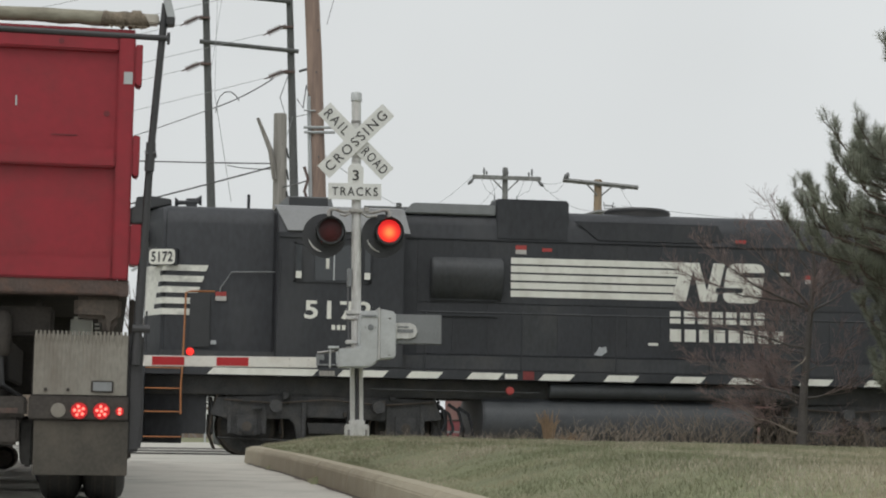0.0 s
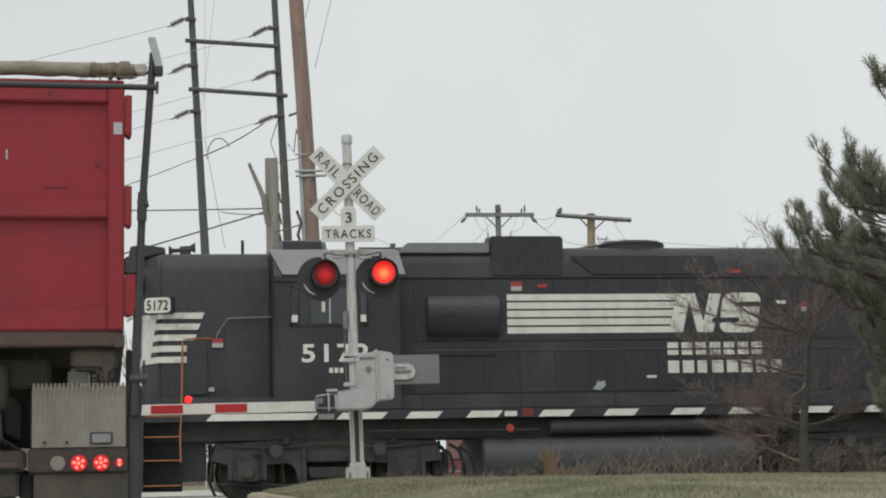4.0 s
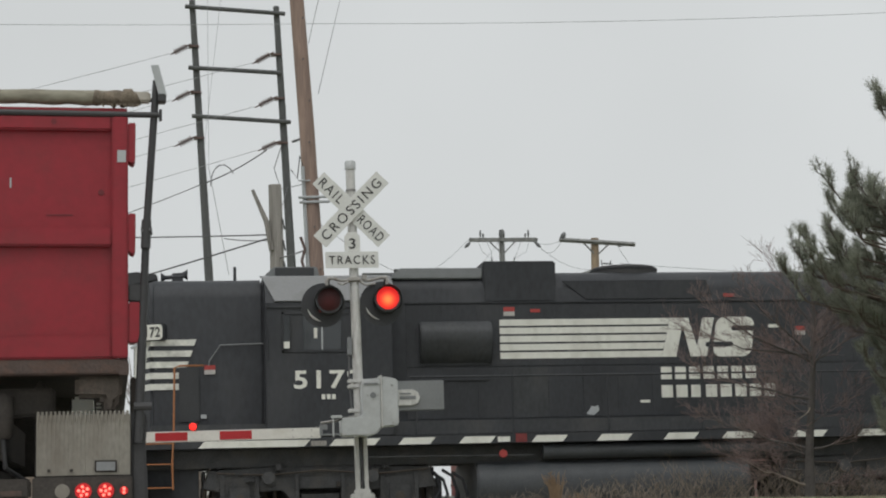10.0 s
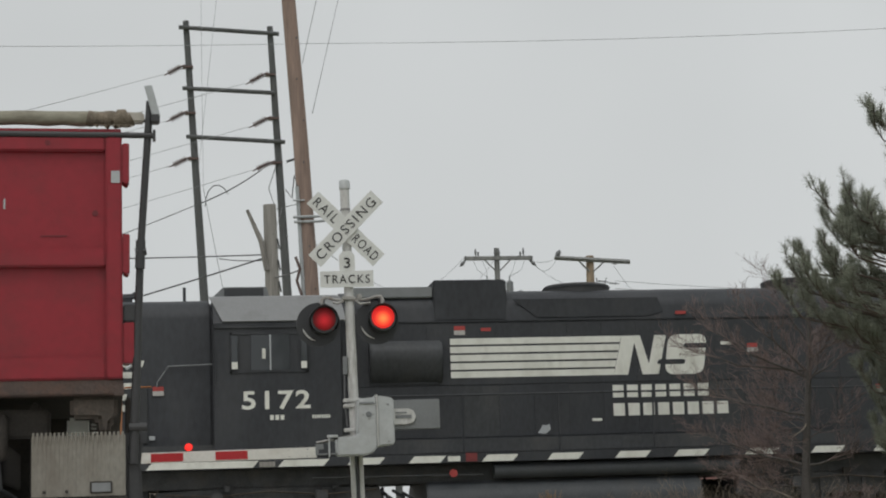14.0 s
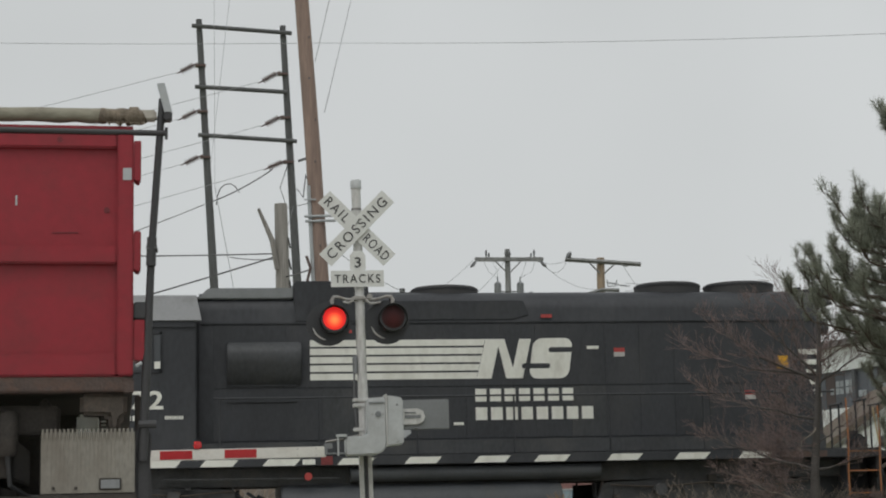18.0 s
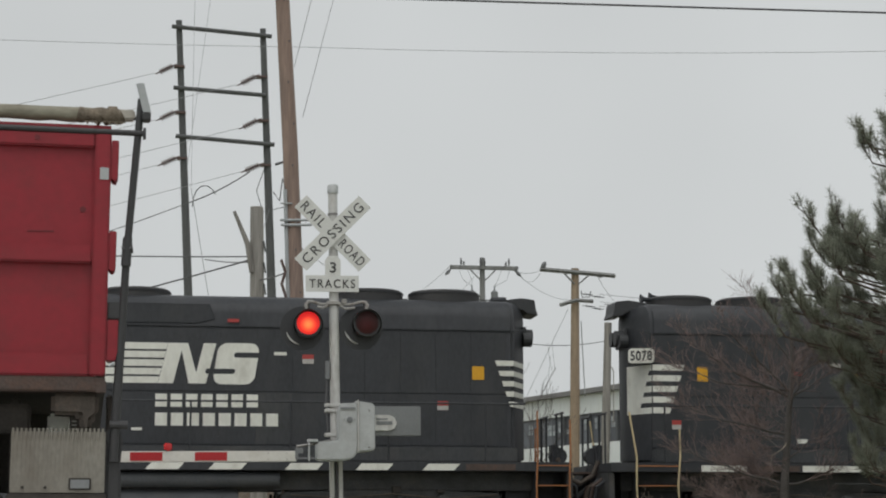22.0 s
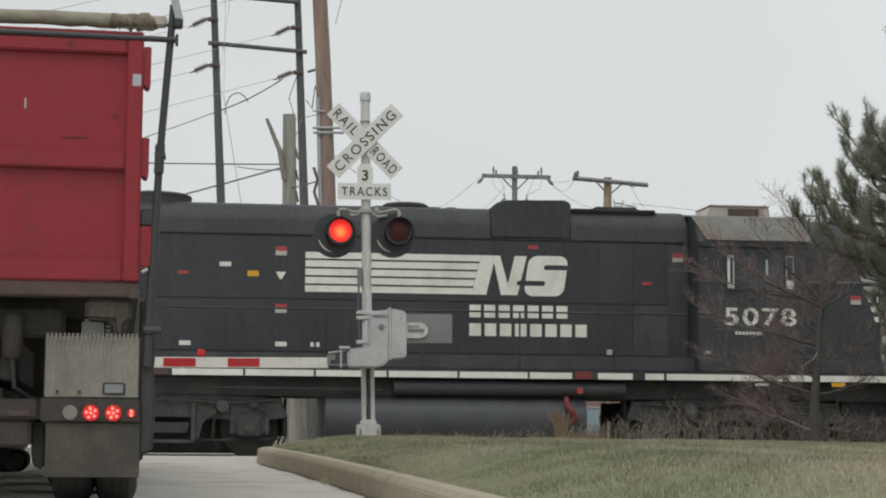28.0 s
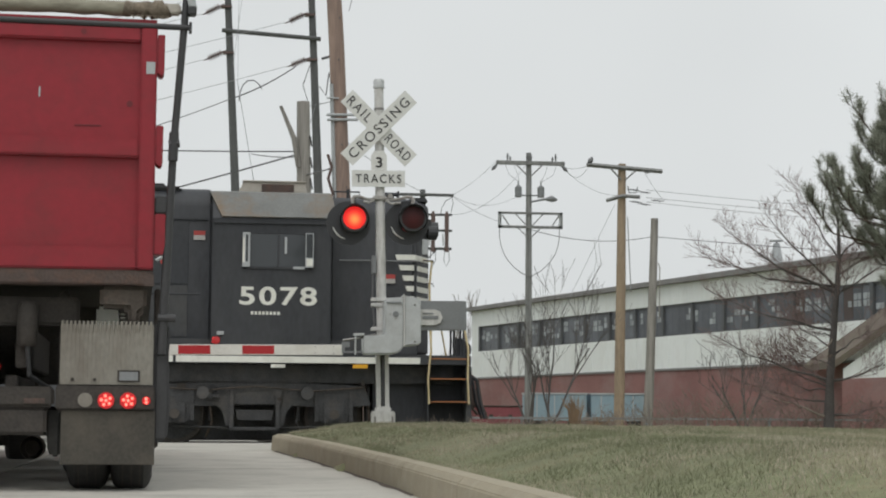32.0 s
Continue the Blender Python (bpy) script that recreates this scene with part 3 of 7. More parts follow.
# ---- factory behind the tracks ----
def build_factory():
    ax, ay, bx, by = 17.9, 125.0, 33.6, 62.8
    length = math.hypot(bx - ax, by - ay)
    turn = math.degrees(math.atan2(by - ay, bx - ax))
    fac = thing("factory_building", "long factory with white siding, dark windows and brick base", "factory", at=pose(ax, ay, 0, 0, 0, turn))
    # local x runs along the front from the far end, local -y faces the tracks
    D = 26.0
    part("brick_base", B().box(0, length, 0, 0.4, -0.3, 3.12), BRICK, fac, "weathered red brick lower wall")
    part("sill_ledge", B().box(0, length, -0.08, 0.4, 3.125, 3.24), FASCIA, fac)
    part("lower_siding", B().box(0, length, 0.03, 0.4, 3.245, 5.04), SIDING, fac, "white metal siding")
    part("upper_siding", B().box(0, length, 0.03, 0.4, 6.76, 7.86), SIDING, fac, "white metal siding")
    part("end_pier", B().box(0, 1.2, 0.03, 0.4, 5.045, 6.755), SIDING, fac)
    part("end_wall", B().box(0.01, 0.4, 0.405, D, -0.3, 7.7), SIDING, fac)
    part("back_wall", B().box(0, length, D, D + 0.4, -0.3, 7.7), BRICK, fac)
    part("far_end_wall", B().box(length - 0.4, length, 0.405, D, -0.3, 7.7), BRICK, fac)
    roof = B().prism([(-0.35, 7.87), (-0.35, 8.14), (0.1, 8.17), (D / 2, 8.6), (D + 0.4, 8.17), (D + 0.4, 7.87)], -0.3, length + 0.3, "x")
    part("roof", roof, FASCIA, fac, "shallow grey roof with a dark edge")
    for k in range(int(length / 1.9)):
        for z0, z1 in ((3.25, 5.03), (6.77, 7.85)):
            part("siding_rib", B().box(k * 1.9, k * 1.9 + 0.05, 0.008, 0.0295, z0, z1), SIDING, fac)
    rnd = random.Random(3)
    bays = 19
    w = (length - 1.2) / bays
    for k in range(bays):
        x0 = 1.2 + k * w
        win = part("window", B().box(x0, x0 + 0.22, 0.02, 0.35, 5.045, 6.755).box(x0 + 0.22, x0 + w, 0.1, 0.35, 5.045, 5.12).box(x0 + 0.22, x0 + w, 0.1, 0.35, 6.66, 6.755), FRAME, fac)
        cols = 4
        pw = (w - 0.22) / cols
        for c in range(cols):
            p0, p1 = x0 + 0.24 + c * pw, x0 + 0.215 + (c + 1) * pw
            part("pane", B().box(p0, p1, 0.17, 0.19, 5.125, 6.655), BOARDED if k > 11 and rnd.random() < 0.3 else PANE_DARK, win)
            if rnd.random() < 0.66:
                zc = rnd.choice((5.8, 6.0, 6.15))
                for i in range(2):
                    for j in range(rnd.choice((1, 2, 2))):
                        if rnd.random() < 0.85:
                            q0 = p0 + 0.06 + i * (p1 - p0 - 0.1) / 2
                            part("small_pane", B().box(q0, q0 + (p1 - p0 - 0.1) / 2 - 0.05, 0.15, 0.168, zc - 0.3 + j * 0.33, zc - 0.02 + j * 0.33), PANE_PALE, win)
    # annex against the front with a brown roof rising towards the near end
    roof4 = [(42.5, -0.36, 3.05), (49.5, -0.36, 5.6), (60.0, -5.5, 5.55), (53.0, -5.5, 2.95)]
    part("annex_roof", B().add(roof4 + [(x, y, z - 0.3) for x, y, z in roof4], [(0, 1, 2, 3), (7, 6, 5, 4)] + [(i, i + 4, (i + 1) % 4 + 4, (i + 1) % 4) for i in range(4)]), ANNEX_ROOF, fac, "sloping weathered brown annex roof")
    part("annex_wall", B().prism([(53.3, 2.2), (53.3, 2.6), (60.0, 5.1), (63.9, 5.1), (63.9, 2.2)], -5.3, -5.1), SIDING, fac, "white annex wall")
    part("annex_base", B().box(53.3, 63.9, -5.36, -5.0, -0.3, 2.195), BRICK, fac)
    part("roof_vent", B().tube([(34.97, 3, 8.1), (34.97, 3, 9.0), (34.97, 3, 9.72)], [0.36, 0.30, 0.17], 14).tube([(34.97, 3, 9.72), (34.97, 3, 9.80)], 0.05, 6).disc((34.97, 3, 9.84), 0.36, 0.06, 14, "z"), CONDUIT, fac, "tapered metal roof vent with a cap")
    # pale blue trailers parked in the yard
    for x0, y0, ln in ((16.6, 95.0, 3.2), (20.0, 94.6, 2.9)):
        tr = thing("trailer", "pale blue box trailer parked by the factory", "trailer", "yard trailers", at=pose(x0, y0, 0, 0, 0, -3))
        part("body", B().box(0, ln, 0, 2.2, 0.35, 1.75), BLUE, tr, bevel=0.04)
        part("roof_rim", B().box(-0.03, ln + 0.03, -0.03, 2.23, 1.752, 1.84), CONDUIT, tr)
        for k in range(3):
            part("panel_rib", B().box(0.5 + k * ln / 3.4, 0.56 + k * ln / 3.4, -0.03, -0.002, 0.4, 1.7), CONDUIT, tr)
        for wx in (0.6, ln - 0.6):
            part("wheel", B().disc((wx, 0.05, 0.28), 0.36, 0.25, 14), RUBBER, tr)
    rail = thing("guard_rail", "low grey guard rail beside the factory yard", "guard rail")
    part("beam", B().box(9, 40, 70, 70.08, 0.46, 0.54), PLATE_GREY, rail)
    for x in np.arange(9.5, 40, 2.5):
        part("post", B().box(x, x + 0.1, 70.082, 70.2, -0.1, 0.56), PLATE_GREY, rail)
    bin_ = thing("dumpster", "dark red steel dumpster by the factory wall", "dumpster", at=pose(13.5, 92, 0))
    part("body", B().prism([(0, 0.1), (-0.12, 1.05), (2.35, 1.05), (2.25, 0.1)], 0, 1.6), DUMP_RED, bin_, bevel=0.03)
    part("lid", B().box(-0.14, 2.37, -0.03, 1.63, 1.053, 1.12), CHASSIS, bin_, "dark lid", bevel=0.02)
    for x in (0.6, 1.6):
        part("fork_pocket", B().box(x, x + 0.2, -0.06, -0.002, 0.5, 0.66), CHASSIS, bin_)


build_ground()
build_road()
build_tracks()
build_factory()


# ---- crossing signal with gate ----
FLASHERS = []


LENS_SLOTS = ([LENS_ON], [LENS_HALF], [LENS_OFF])


def lens_drum(r, slots, parent, label, n=28):
    """An upright spindle that carries three domed lenses: bright, half bright and dark."""
    spindle = part("lens_spindle", B().tube([(0, 0, -0.5 * r), (0, 0, 0.5 * r)], 0.12 * r, 8), LAMP_BLACK, parent)
    rings = ((0.27 * r, 0.114 * r, -0.076 * r), (0.6 * r, 0.082 * r, -0.038 * r), (r, 0.012 * r, 0.0))
    for k, mats in enumerate(slots):
        turn = Matrix.Rotation(radians(-120 * k), 3, "Z")
        d = B()
        vs = [(0, -0.12 * r, -0.076 * r)] + [(q * math.cos(2 * math.pi * i / n), -h, q * math.sin(2 * math.pi * i / n) + dz) for q, h, dz in rings for i in range(n)]
        vs = [tuple(turn @ Vector((x, y - 0.6 * r, z))) for x, y, z in vs]
        fs = [(0, 1 + i, 1 + (i + 1) % n) for i in range(n)]
        for j in (0, 1):
            o = 1 + j * n
            fs += [(o + i, o + n + i, o + n + (i + 1) % n, o + (i + 1) % n) for i in range(n)]
        part("lens", d.add(vs, fs), mats, spindle, label, smooth=True)
    return spindle


def build_signal():
    Y = 23.9
    X = 2.19
    base_z = ground_z(2.25, Y) - 0.03
    sig = thing("crossing_signal", "grey railroad crossing mast with crossbuck, red flashers and lowered striped gate", "crossing signal", at=pose(X, Y, 0, 0, -0.5, 0))
    # heights are from the foot of the mast
    part("mast_base", B().box(-0.09, 0.21, -0.15, 0.15, base_z, 0.60).box(-0.04, 0.16, -0.1, 0.1, 0.59, 0.66), ALU, sig, "bolted cast base", bevel=0.015)
    for dx, dy in ((-0.055, -0.153), (0.175, -0.153)):
        part("anchor_bolt", B().tube([(dx, dy, 0.44), (dx, dy, 0.53)], 0.014, 8), STEEL, sig)
    part("mast", B().tube([(0.045, 0, 1.34), (0.004, 0, 4.93)], [0.066, 0.062], 16), ALU, sig, smooth=True)
    for x0, x1 in ((-0.022, 0.030), (0.088, 0.142)):
        part("post_flange", B().prism([(x0, 0.6), (x1, 0.6), (x1 - 0.012, 1.345), (x0 - 0.012, 1.345)], -0.07, 0.07), ALU, sig, bevel=0.008)
    part("post_web", B().prism([(0.031, 0.6), (0.087, 0.6), (0.075, 1.34), (0.019, 1.34)], -0.005, 0.03), PLATE_GREY, sig)
    part("post_cable", B().tube([(0.05, -0.03, 0.62), (0.07, -0.04, 0.95), (0.045, -0.03, 1.34)], 0.016, 6), WIRE, sig)
    part("mast_cap", B().tube([(0.005, 0, 4.92), (0.005, 0, 5.02), (0.005, 0, 5.04)], [0.074, 0.074, 0.06], 16), ALU_BOX, sig, smooth=True)
    part("cap_band", B().tube([(0.005, 0, 4.62), (0.005, 0, 4.65)], 0.068, 14), STEEL, sig)
    # crossbuck
    cz, cx = 4.365, -0.004
    for name, ang, dy in (("crossbuck_blade", 45, -0.085), ("crossbuck_blade", -45, -0.11)):
        blade = part(name, B().box(-0.61, 0.61, -0.004, 0.004, -0.115, 0.115), SIGN, sig, bevel=0.002)
        blade.matrix_basis = pose(cx, dy, cz, 0, ang, 0)
        turn = blade.matrix_basis @ pose(0, -0.006, 0) @ FACING
        if ang == -45:
            lettering("lettering", "CROSSING", 0.13, 1.08, SIGN_BLACK, sig, turn @ pose(0.0, 0, 0), bold=0.004, spacing=1.3)
        else:
            lettering("lettering", "RAIL", 0.13, 0.39, SIGN_BLACK, sig, turn @ pose(-0.36, 0, 0), bold=0.004, spacing=1.3)
            lettering("lettering", "ROAD", 0.13, 0.41, SIGN_BLACK, sig, turn @ pose(0.365, 0, 0), bold=0.004, spacing=1.25)
    part("crossbuck_bolt", B().disc((cx, -0.122, cz + 0.06), 0.014, 0.01, 8), STEEL, sig)
    part("crossbuck_bolt", B().disc((cx, -0.122, cz - 0.06), 0.014, 0.01, 8), STEEL, sig)
    part("count_plate", B().prism([(-0.105, 3.80), (0.105, 3.80), (0.105, 4.0), (0.06, 4.06), (-0.06, 4.06), (-0.105, 4.0)], -0.084, -0.076), SIGN, sig)
    lettering("lettering", "3", 0.14, 0.085, SIGN_BLACK, sig, pose(0, -0.088, 3.905) @ FACING)
    part("tracks_plate", B().box(-0.365, 0.345, -0.1, -0.092, 3.575, 3.795), SIGN, sig, bevel=0.002)
    lettering("lettering", "TRACKS", 0.115, 0.61, SIGN_BLACK, sig, pose(-0.01, -0.104, 3.685) @ FACING, bold=0.006, spacing=1.25)
    # lamp arm and flashers
    for ends in ([(0.06, 3.435), (-0.16, 3.44), (-0.27, 3.475), (-0.325, 3.47), (-0.35, 3.43), (-0.345, 3.38)], [(0.0, 3.43), (0.26, 3.44), (0.38, 3.475), (0.44, 3.47), (0.465, 3.43), (0.455, 3.38)]):
        part("lamp_arm", B().tube([(x, -0.02, z - 0.022) for x, z in ends], [0.02, 0.02, 0.022, 0.026, 0.027, 0.025], 10), ARM_RUST, sig, "rust-stained lamp arm", smooth=True)
    part("arm_clamp", B().box(-0.085, 0.105, -0.09, 0.09, 3.40, 3.455), ARM_RUST, sig, bevel=0.015)
    part("clamp_ear", B().tube([(-0.20, -0.03, 3.385), (-0.13, -0.05, 3.365), (-0.06, -0.07, 3.40)], 0.016, 8), ARM_RUST, sig)
    part("clamp_ear", B().tube([(0.09, -0.07, 3.40), (0.16, -0.05, 3.355), (0.30, -0.03, 3.37)], 0.017, 8), ARM_RUST, sig)
    part("conduit_fitting", B().box(0.12, 0.19, -0.055, 0.015, 3.42, 3.49), ARM_RUST, sig, bevel=0.012)
    for side, lx in (("left", -0.335), ("right", 0.445)):
        lz = 3.145 if side == "left" else 3.155
        head = part("flasher_head", B().disc((lx - 0.065, 0.0, lz - 0.05), 0.295, 0.015, 28).tube([(lx, -0.02, lz), (lx, 0.10, lz), (lx, 0.2, lz)], [0.19, 0.18, 0.11], 24).tube([(lx, 0.05, lz + 0.1), (lx, 0.0, 3.43)], 0.03, 8), LAMP_BLACK, sig, "black round backing board", smooth=True)
        hood = B()
        ring = []
        for k in range(19):
            a = radians(-35 + 250 * k / 18)
            c, s = math.cos(a), math.sin(a)
            reach = 0.30 * (0.35 + 0.65 * max(0.0, math.sin(radians(180 * k / 18))))
            ring.append(((lx + 0.178 * c, 0, lz + 0.178 * s), (lx + 0.190 * c, -reach, lz + 0.190 * s - 0.02)))
        for (a0, a1), (b0, b1) in zip(ring, ring[1:]):
            n = Vector((a0[0] - lx, 0, a0[2] - lz)).normalized() * 0.006
            q = [Vector(p) for p in (a0, b0, b1, a1)]
            hood.add(q + [p + n for p in q], [(0, 1, 2, 3), (7, 6, 5, 4), (0, 4, 5, 1), (2, 6, 7, 3), (1, 5, 6, 2), (0, 3, 7, 4)])
        part("lamp_hood", hood, LAMP_BLACK, head, smooth=True)
        drum = lens_drum(0.158, LENS_SLOTS, sig, "red signal lens")
        FLASHERS.append((drum, pose(lx, -0.19 + 0.6 * 0.158, lz), side))
        part("lens_rim", B().tube([(lx, -0.199, lz), (lx, -0.01, lz)], [0.179, 0.188], 28, cap=False), LAMP_BLACK, head)
        part("lens_bezel", B().tube([(lx, -0.200, lz), (lx, -0.197, lz)], [0.152, 0.182], 28, cap=False), LAMP_BLACK, head)
        # pale arc: light caught on the hood's lower lip, put in as a strip
        lip = []
        for k in range(9):
            a = radians(195 + 62 * k / 8)
            lip.append((lx - 0.055 + 0.225 * math.cos(a), -0.012, lz - 0.045 + 0.225 * math.sin(a)))
        part("lip_glint", B().tube(lip, [0.004, 0.008, 0.011, 0.013, 0.013, 0.013, 0.011, 0.008, 0.004], 6), ALU, head)
        # back lamp facing the other way
        part("rear_flasher", B().disc((lx, 0.2, lz), 0.16, 0.12, 18), LAMP_BLACK, head)
    # cable boxes and clamps on the mast
    part("junction_box", B().box(-0.09, -0.035, -0.06, 0.05, 2.42, 2.66), PLATE_GREY, sig, bevel=0.006)
    for z in (1.66, 1.98, 2.05):
        part("pipe_clamp", B().box(-0.1, 0.12, -0.08, 0.07, z, z + 0.05), ALU, sig, bevel=0.008)
    part("cable", B().tube([(-0.075, -0.03, 2.42), (-0.085, -0.05, 2.1), (-0.06, -0.06, 1.7)], 0.012, 6), WIRE, sig)
    # gate mechanism
    mech = part("gate_mechanism", B().prism([(0.05, 1.60), (0.05, 2.05), (0.09, 2.075), (0.30, 2.085), (0.30, 1.50), (0.285, 1.43), (0.25, 1.38), (0.20, 1.35), (0.13, 1.335), (-0.23, 1.335), (-0.235, 1.575), (0.0, 1.585)], -0.42, -0.07), ALU_BOX, sig, "grey cast gate mechanism case", bevel=0.02)
    part("motor_case", B().prism([(0.304, 1.445), (0.304, 2.095), (0.34, 2.10), (0.48, 2.075), (0.52, 2.05), (0.52, 1.475), (0.49, 1.46)], -0.43, -0.06), ALU_BOX, mech, bevel=0.016)
    part("case_flange", B().box(0.292, 0.31, -0.44, -0.05, 1.435, 2.12), ALU, mech, bevel=0.003)
    for x, z in ((0.12, 1.86), (0.25, 1.86), (0.19, 1.80)):
        part("case_bolt", B().disc((x, -0.427, z), 0.009, 0.008, 8), STEEL, mech)
    part("lid_boss", B().disc((0.19, -0.43, 1.86), 0.040, 0.012, 14).disc((0.19, -0.436, 1.86), 0.018, 0.006, 10), PLATE_GREY, mech)
    part("hinge", B().box(0.07, 0.26, -0.436, -0.421, 2.00, 2.022), PLATE_GREY, mech)
    for z in (1.5, 1.98):
        part("case_bolt", B().disc((0.44, -0.43, z), 0.014, 0.012, 8), STEEL, mech)
    part("counterweight", B().box(0.52, 1.14, -0.30, -0.24, 1.655, 2.045), PLATE_GREY, sig, "flat dark grey counterweight plate", bevel=0.01)
    part("counterweight_arm", B().prism([(0.45, 1.72), (0.72, 1.72), (0.79, 1.75), (0.82, 1.82), (0.79, 1.90), (0.72, 1.93), (0.45, 1.93)], -0.33, -0.302), ALU, sig, bevel=0.006)
    part("arm_slot", B().box(0.55, 0.76, -0.336, -0.331, 1.80, 1.845), PLATE_GREY, sig)
    part("arm_slot", B().box(0.55, 0.70, -0.336, -0.331, 1.865, 1.885), PLATE_GREY, sig)
    # gate arm
    gate = part("gate_arm", B().box(-6.9, -0.50, -0.39, -0.355, 1.325, 1.462), GATE_WHITE, sig, "white gate arm with red reflective stripes", bevel=0.004)
    for k in range(7):
        x0 = -2.62 + 0.82 * (k - 4) + 0.82
        if x0 + 0.41 < -0.9:
            part("red_stripe", B().box(x0, x0 + 0.41, -0.394, -0.39, 1.34, 1.448), GATE_RED, gate)
    part("red_stripe", B().box(-2.615, -2.21, -0.395, -0.391, 1.34, 1.448), GATE_RED, gate)
    for x in (-0.62, -0.86):
        for z in (1.35, 1.435):
            part("rivet", B().disc((x, -0.396, z), 0.008, 0.006, 6), STEEL, gate)
    part("gate_bracket", B().box(-0.515, -0.475, -0.40, -0.36, 1.355, 1.50).box(-0.474, -0.236, -0.395, -0.365, 1.355, 1.378).box(-0.474, -0.41, -0.39, -0.37, 1.43, 1.50), PLATE_GREY, sig, "dark steel arm bracket", bevel=0.004)
    part("bracket_yoke", B().box(-0.345, -0.325, -0.41, -0.35, 1.33, 1.575).box(-0.36, -0.22, -0.42, -0.34, 1.577, 1.612), ALU_BOX, sig, bevel=0.004)
    part("bracket_rod", B().tube([(-0.5, -0.38, 1.52), (-0.28, -0.38, 1.55), (-0.05, -0.2, 1.60)], 0.016, 8), STEEL, sig)
    lamp = part("gate_lamp", B().box(-2.19, -2.09, -0.385, -0.36, 1.462, 1.49).disc((-2.14, -0.34, 1.52), 0.062, 0.04, 16), LAMP_BLACK, gate)
    drum = lens_drum(0.048, ([GATE_ON], [GATE_HALF], [GATE_OFF]), sig, "small red gate lens")
    FLASHERS.append((drum, pose(-2.14, -0.405 + 0.6 * 0.048, 1.515), "right"))


# ---- dump truck ----
def build_truck():
    Y0 = 12.65
    R, L = -0.42, -2.98
    truck = thing("dump_truck", "red dump truck with rolled tan tarp, seen from behind", "dump truck")
    mid = (R + L) / 2
    # body: side walls, front wall, floor
    part("body_floor", B().box(L, R, Y0 + 0.21, Y0 + 6.4, 1.44, 1.54), CHASSIS, truck, "dark underside of the body")
    for x0, x1 in ((L, L + 0.06), (R - 0.06, R)):
        part("side_wall", B().box(x0, x1, Y0 + 0.09, Y0 + 6.4, 1.545, 3.2), TRUCK_RED, truck)
    part("front_wall", B().box(L + 0.065, R - 0.065, Y0 + 6.3, Y0 + 6.4, 1.545, 3.3), TRUCK_RED, truck)
    # tailgate: panel with raised frame bars
    gate = part("tailgate", B().box(L + 0.005, R - 0.005, Y0 + 0.045, Y0 + 0.085, 1.54, 3.305), TRUCK_RED, truck, "red steel tailgate", bevel=0.004)
    for z0, z1, d in ((3.135, 3.24, 0.05), (2.315, 2.445, 0.06), (1.535, 1.69, 0.05)):
        part("tailgate_bar", B().box(L + 0.11, R - 0.115, Y0 + 0.043 - d, Y0 + 0.043, z0, z1), TRUCK_RED, gate, bevel=0.012)
    for x0, x1 in ((R - 0.112, R), (L, L + 0.108)):
        part("tailgate_post", B().box(x0, x1, Y0 - 0.02, Y0 + 0.043, 1.535, 3.24), TRUCK_RED, gate, bevel=0.012)
    for xm in (mid - 0.15,):
        part("tailgate_post", B().box(xm, xm + 0.1, Y0 - 0.01, Y0 + 0.043, 1.695, 3.13), TRUCK_RED, gate, bevel=0.012)
    for z0, z1 in ((2.895, 3.19), (2.255, 2.545)):
        part("hinge_bracket", B().prism([(R + 0.001, z0 + 0.02), (R + 0.035, z0), (R + 0.05, z0 + 0.03), (R + 0.052, z1), (R + 0.001, z1)], Y0 - 0.01, Y0 + 0.16), TRUCK_RED, truck, bevel=0.006)
    part("latch_bracket", B().prism([(R + 0.001, 1.64), (R + 0.07, 1.64), (R + 0.085, 1.70), (R + 0.085, 1.925), (R + 0.001, 1.925)], Y0 + 0.0, Y0 + 0.2), TRUCK_RED, truck, "red latch bracket", bevel=0.008)
    part("latch_box", B().box(R + 0.001, R + 0.10, Y0 + 0.01, Y0 + 0.2, 1.93, 2.05), ARM, truck, "black latch box", bevel=0.01)
    part("latch_pin", B().tube([(R + 0.02, Y0 - 0.01, 1.60), (R + 0.06, Y0 - 0.01, 1.625)], 0.012, 6), CONDUIT, truck)
    part("marker_plate", B().box(R - 0.075, R - 0.015, Y0 - 0.026, Y0 - 0.021, 2.905, 2.99), CONDUIT, gate, "small pale marker plate")
    part("scuff", B().box(-1.23, -1.218, Y0 + 0.038, Y0 + 0.0449, 2.73, 2.80), CONDUIT, gate)
    # flat marks in a darker red
    part("dark_mark", B().box(-0.98, -0.80, Y0 + 0.04, Y0 + 0.0449, 2.535, 2.544), MARK_RED, gate)
    part("dark_mark", B().disc((-0.605, Y0 + 0.04, 2.70), 0.022, 0.004, 10), MARK_RED, gate)
    part("dark_mark", B().disc((-0.93, Y0 - 0.012, 3.19), 0.02, 0.004, 10), MARK_RED, gate)
    # body sill, rust along its foot
    part("rear_sill", B().box(L, R, Y0 + 0.0, Y0 + 0.2, 1.425, 1.53), RUST, truck, "rust-stained rear cross member", bevel=0.01)
    part("sill_end", B().box(R - 0.06, R + 0.006, Y0 - 0.006, Y0 + 0.06, 1.42, 1.5), RUST, truck)
    # tarp roll and its bars
    rnd = random.Random(5)
    xs = np.linspace(L - 0.25, -0.50, 26)
    part("tarp_roll", B().tube([(x, Y0 + 0.09, 3.387 + rnd.uniform(-0.004, 0.004)) for x in xs], [0.053 + rnd.uniform(-0.004, 0.004) for _ in xs], 14), TARP, truck, "rolled tan canvas tarp", smooth=True)
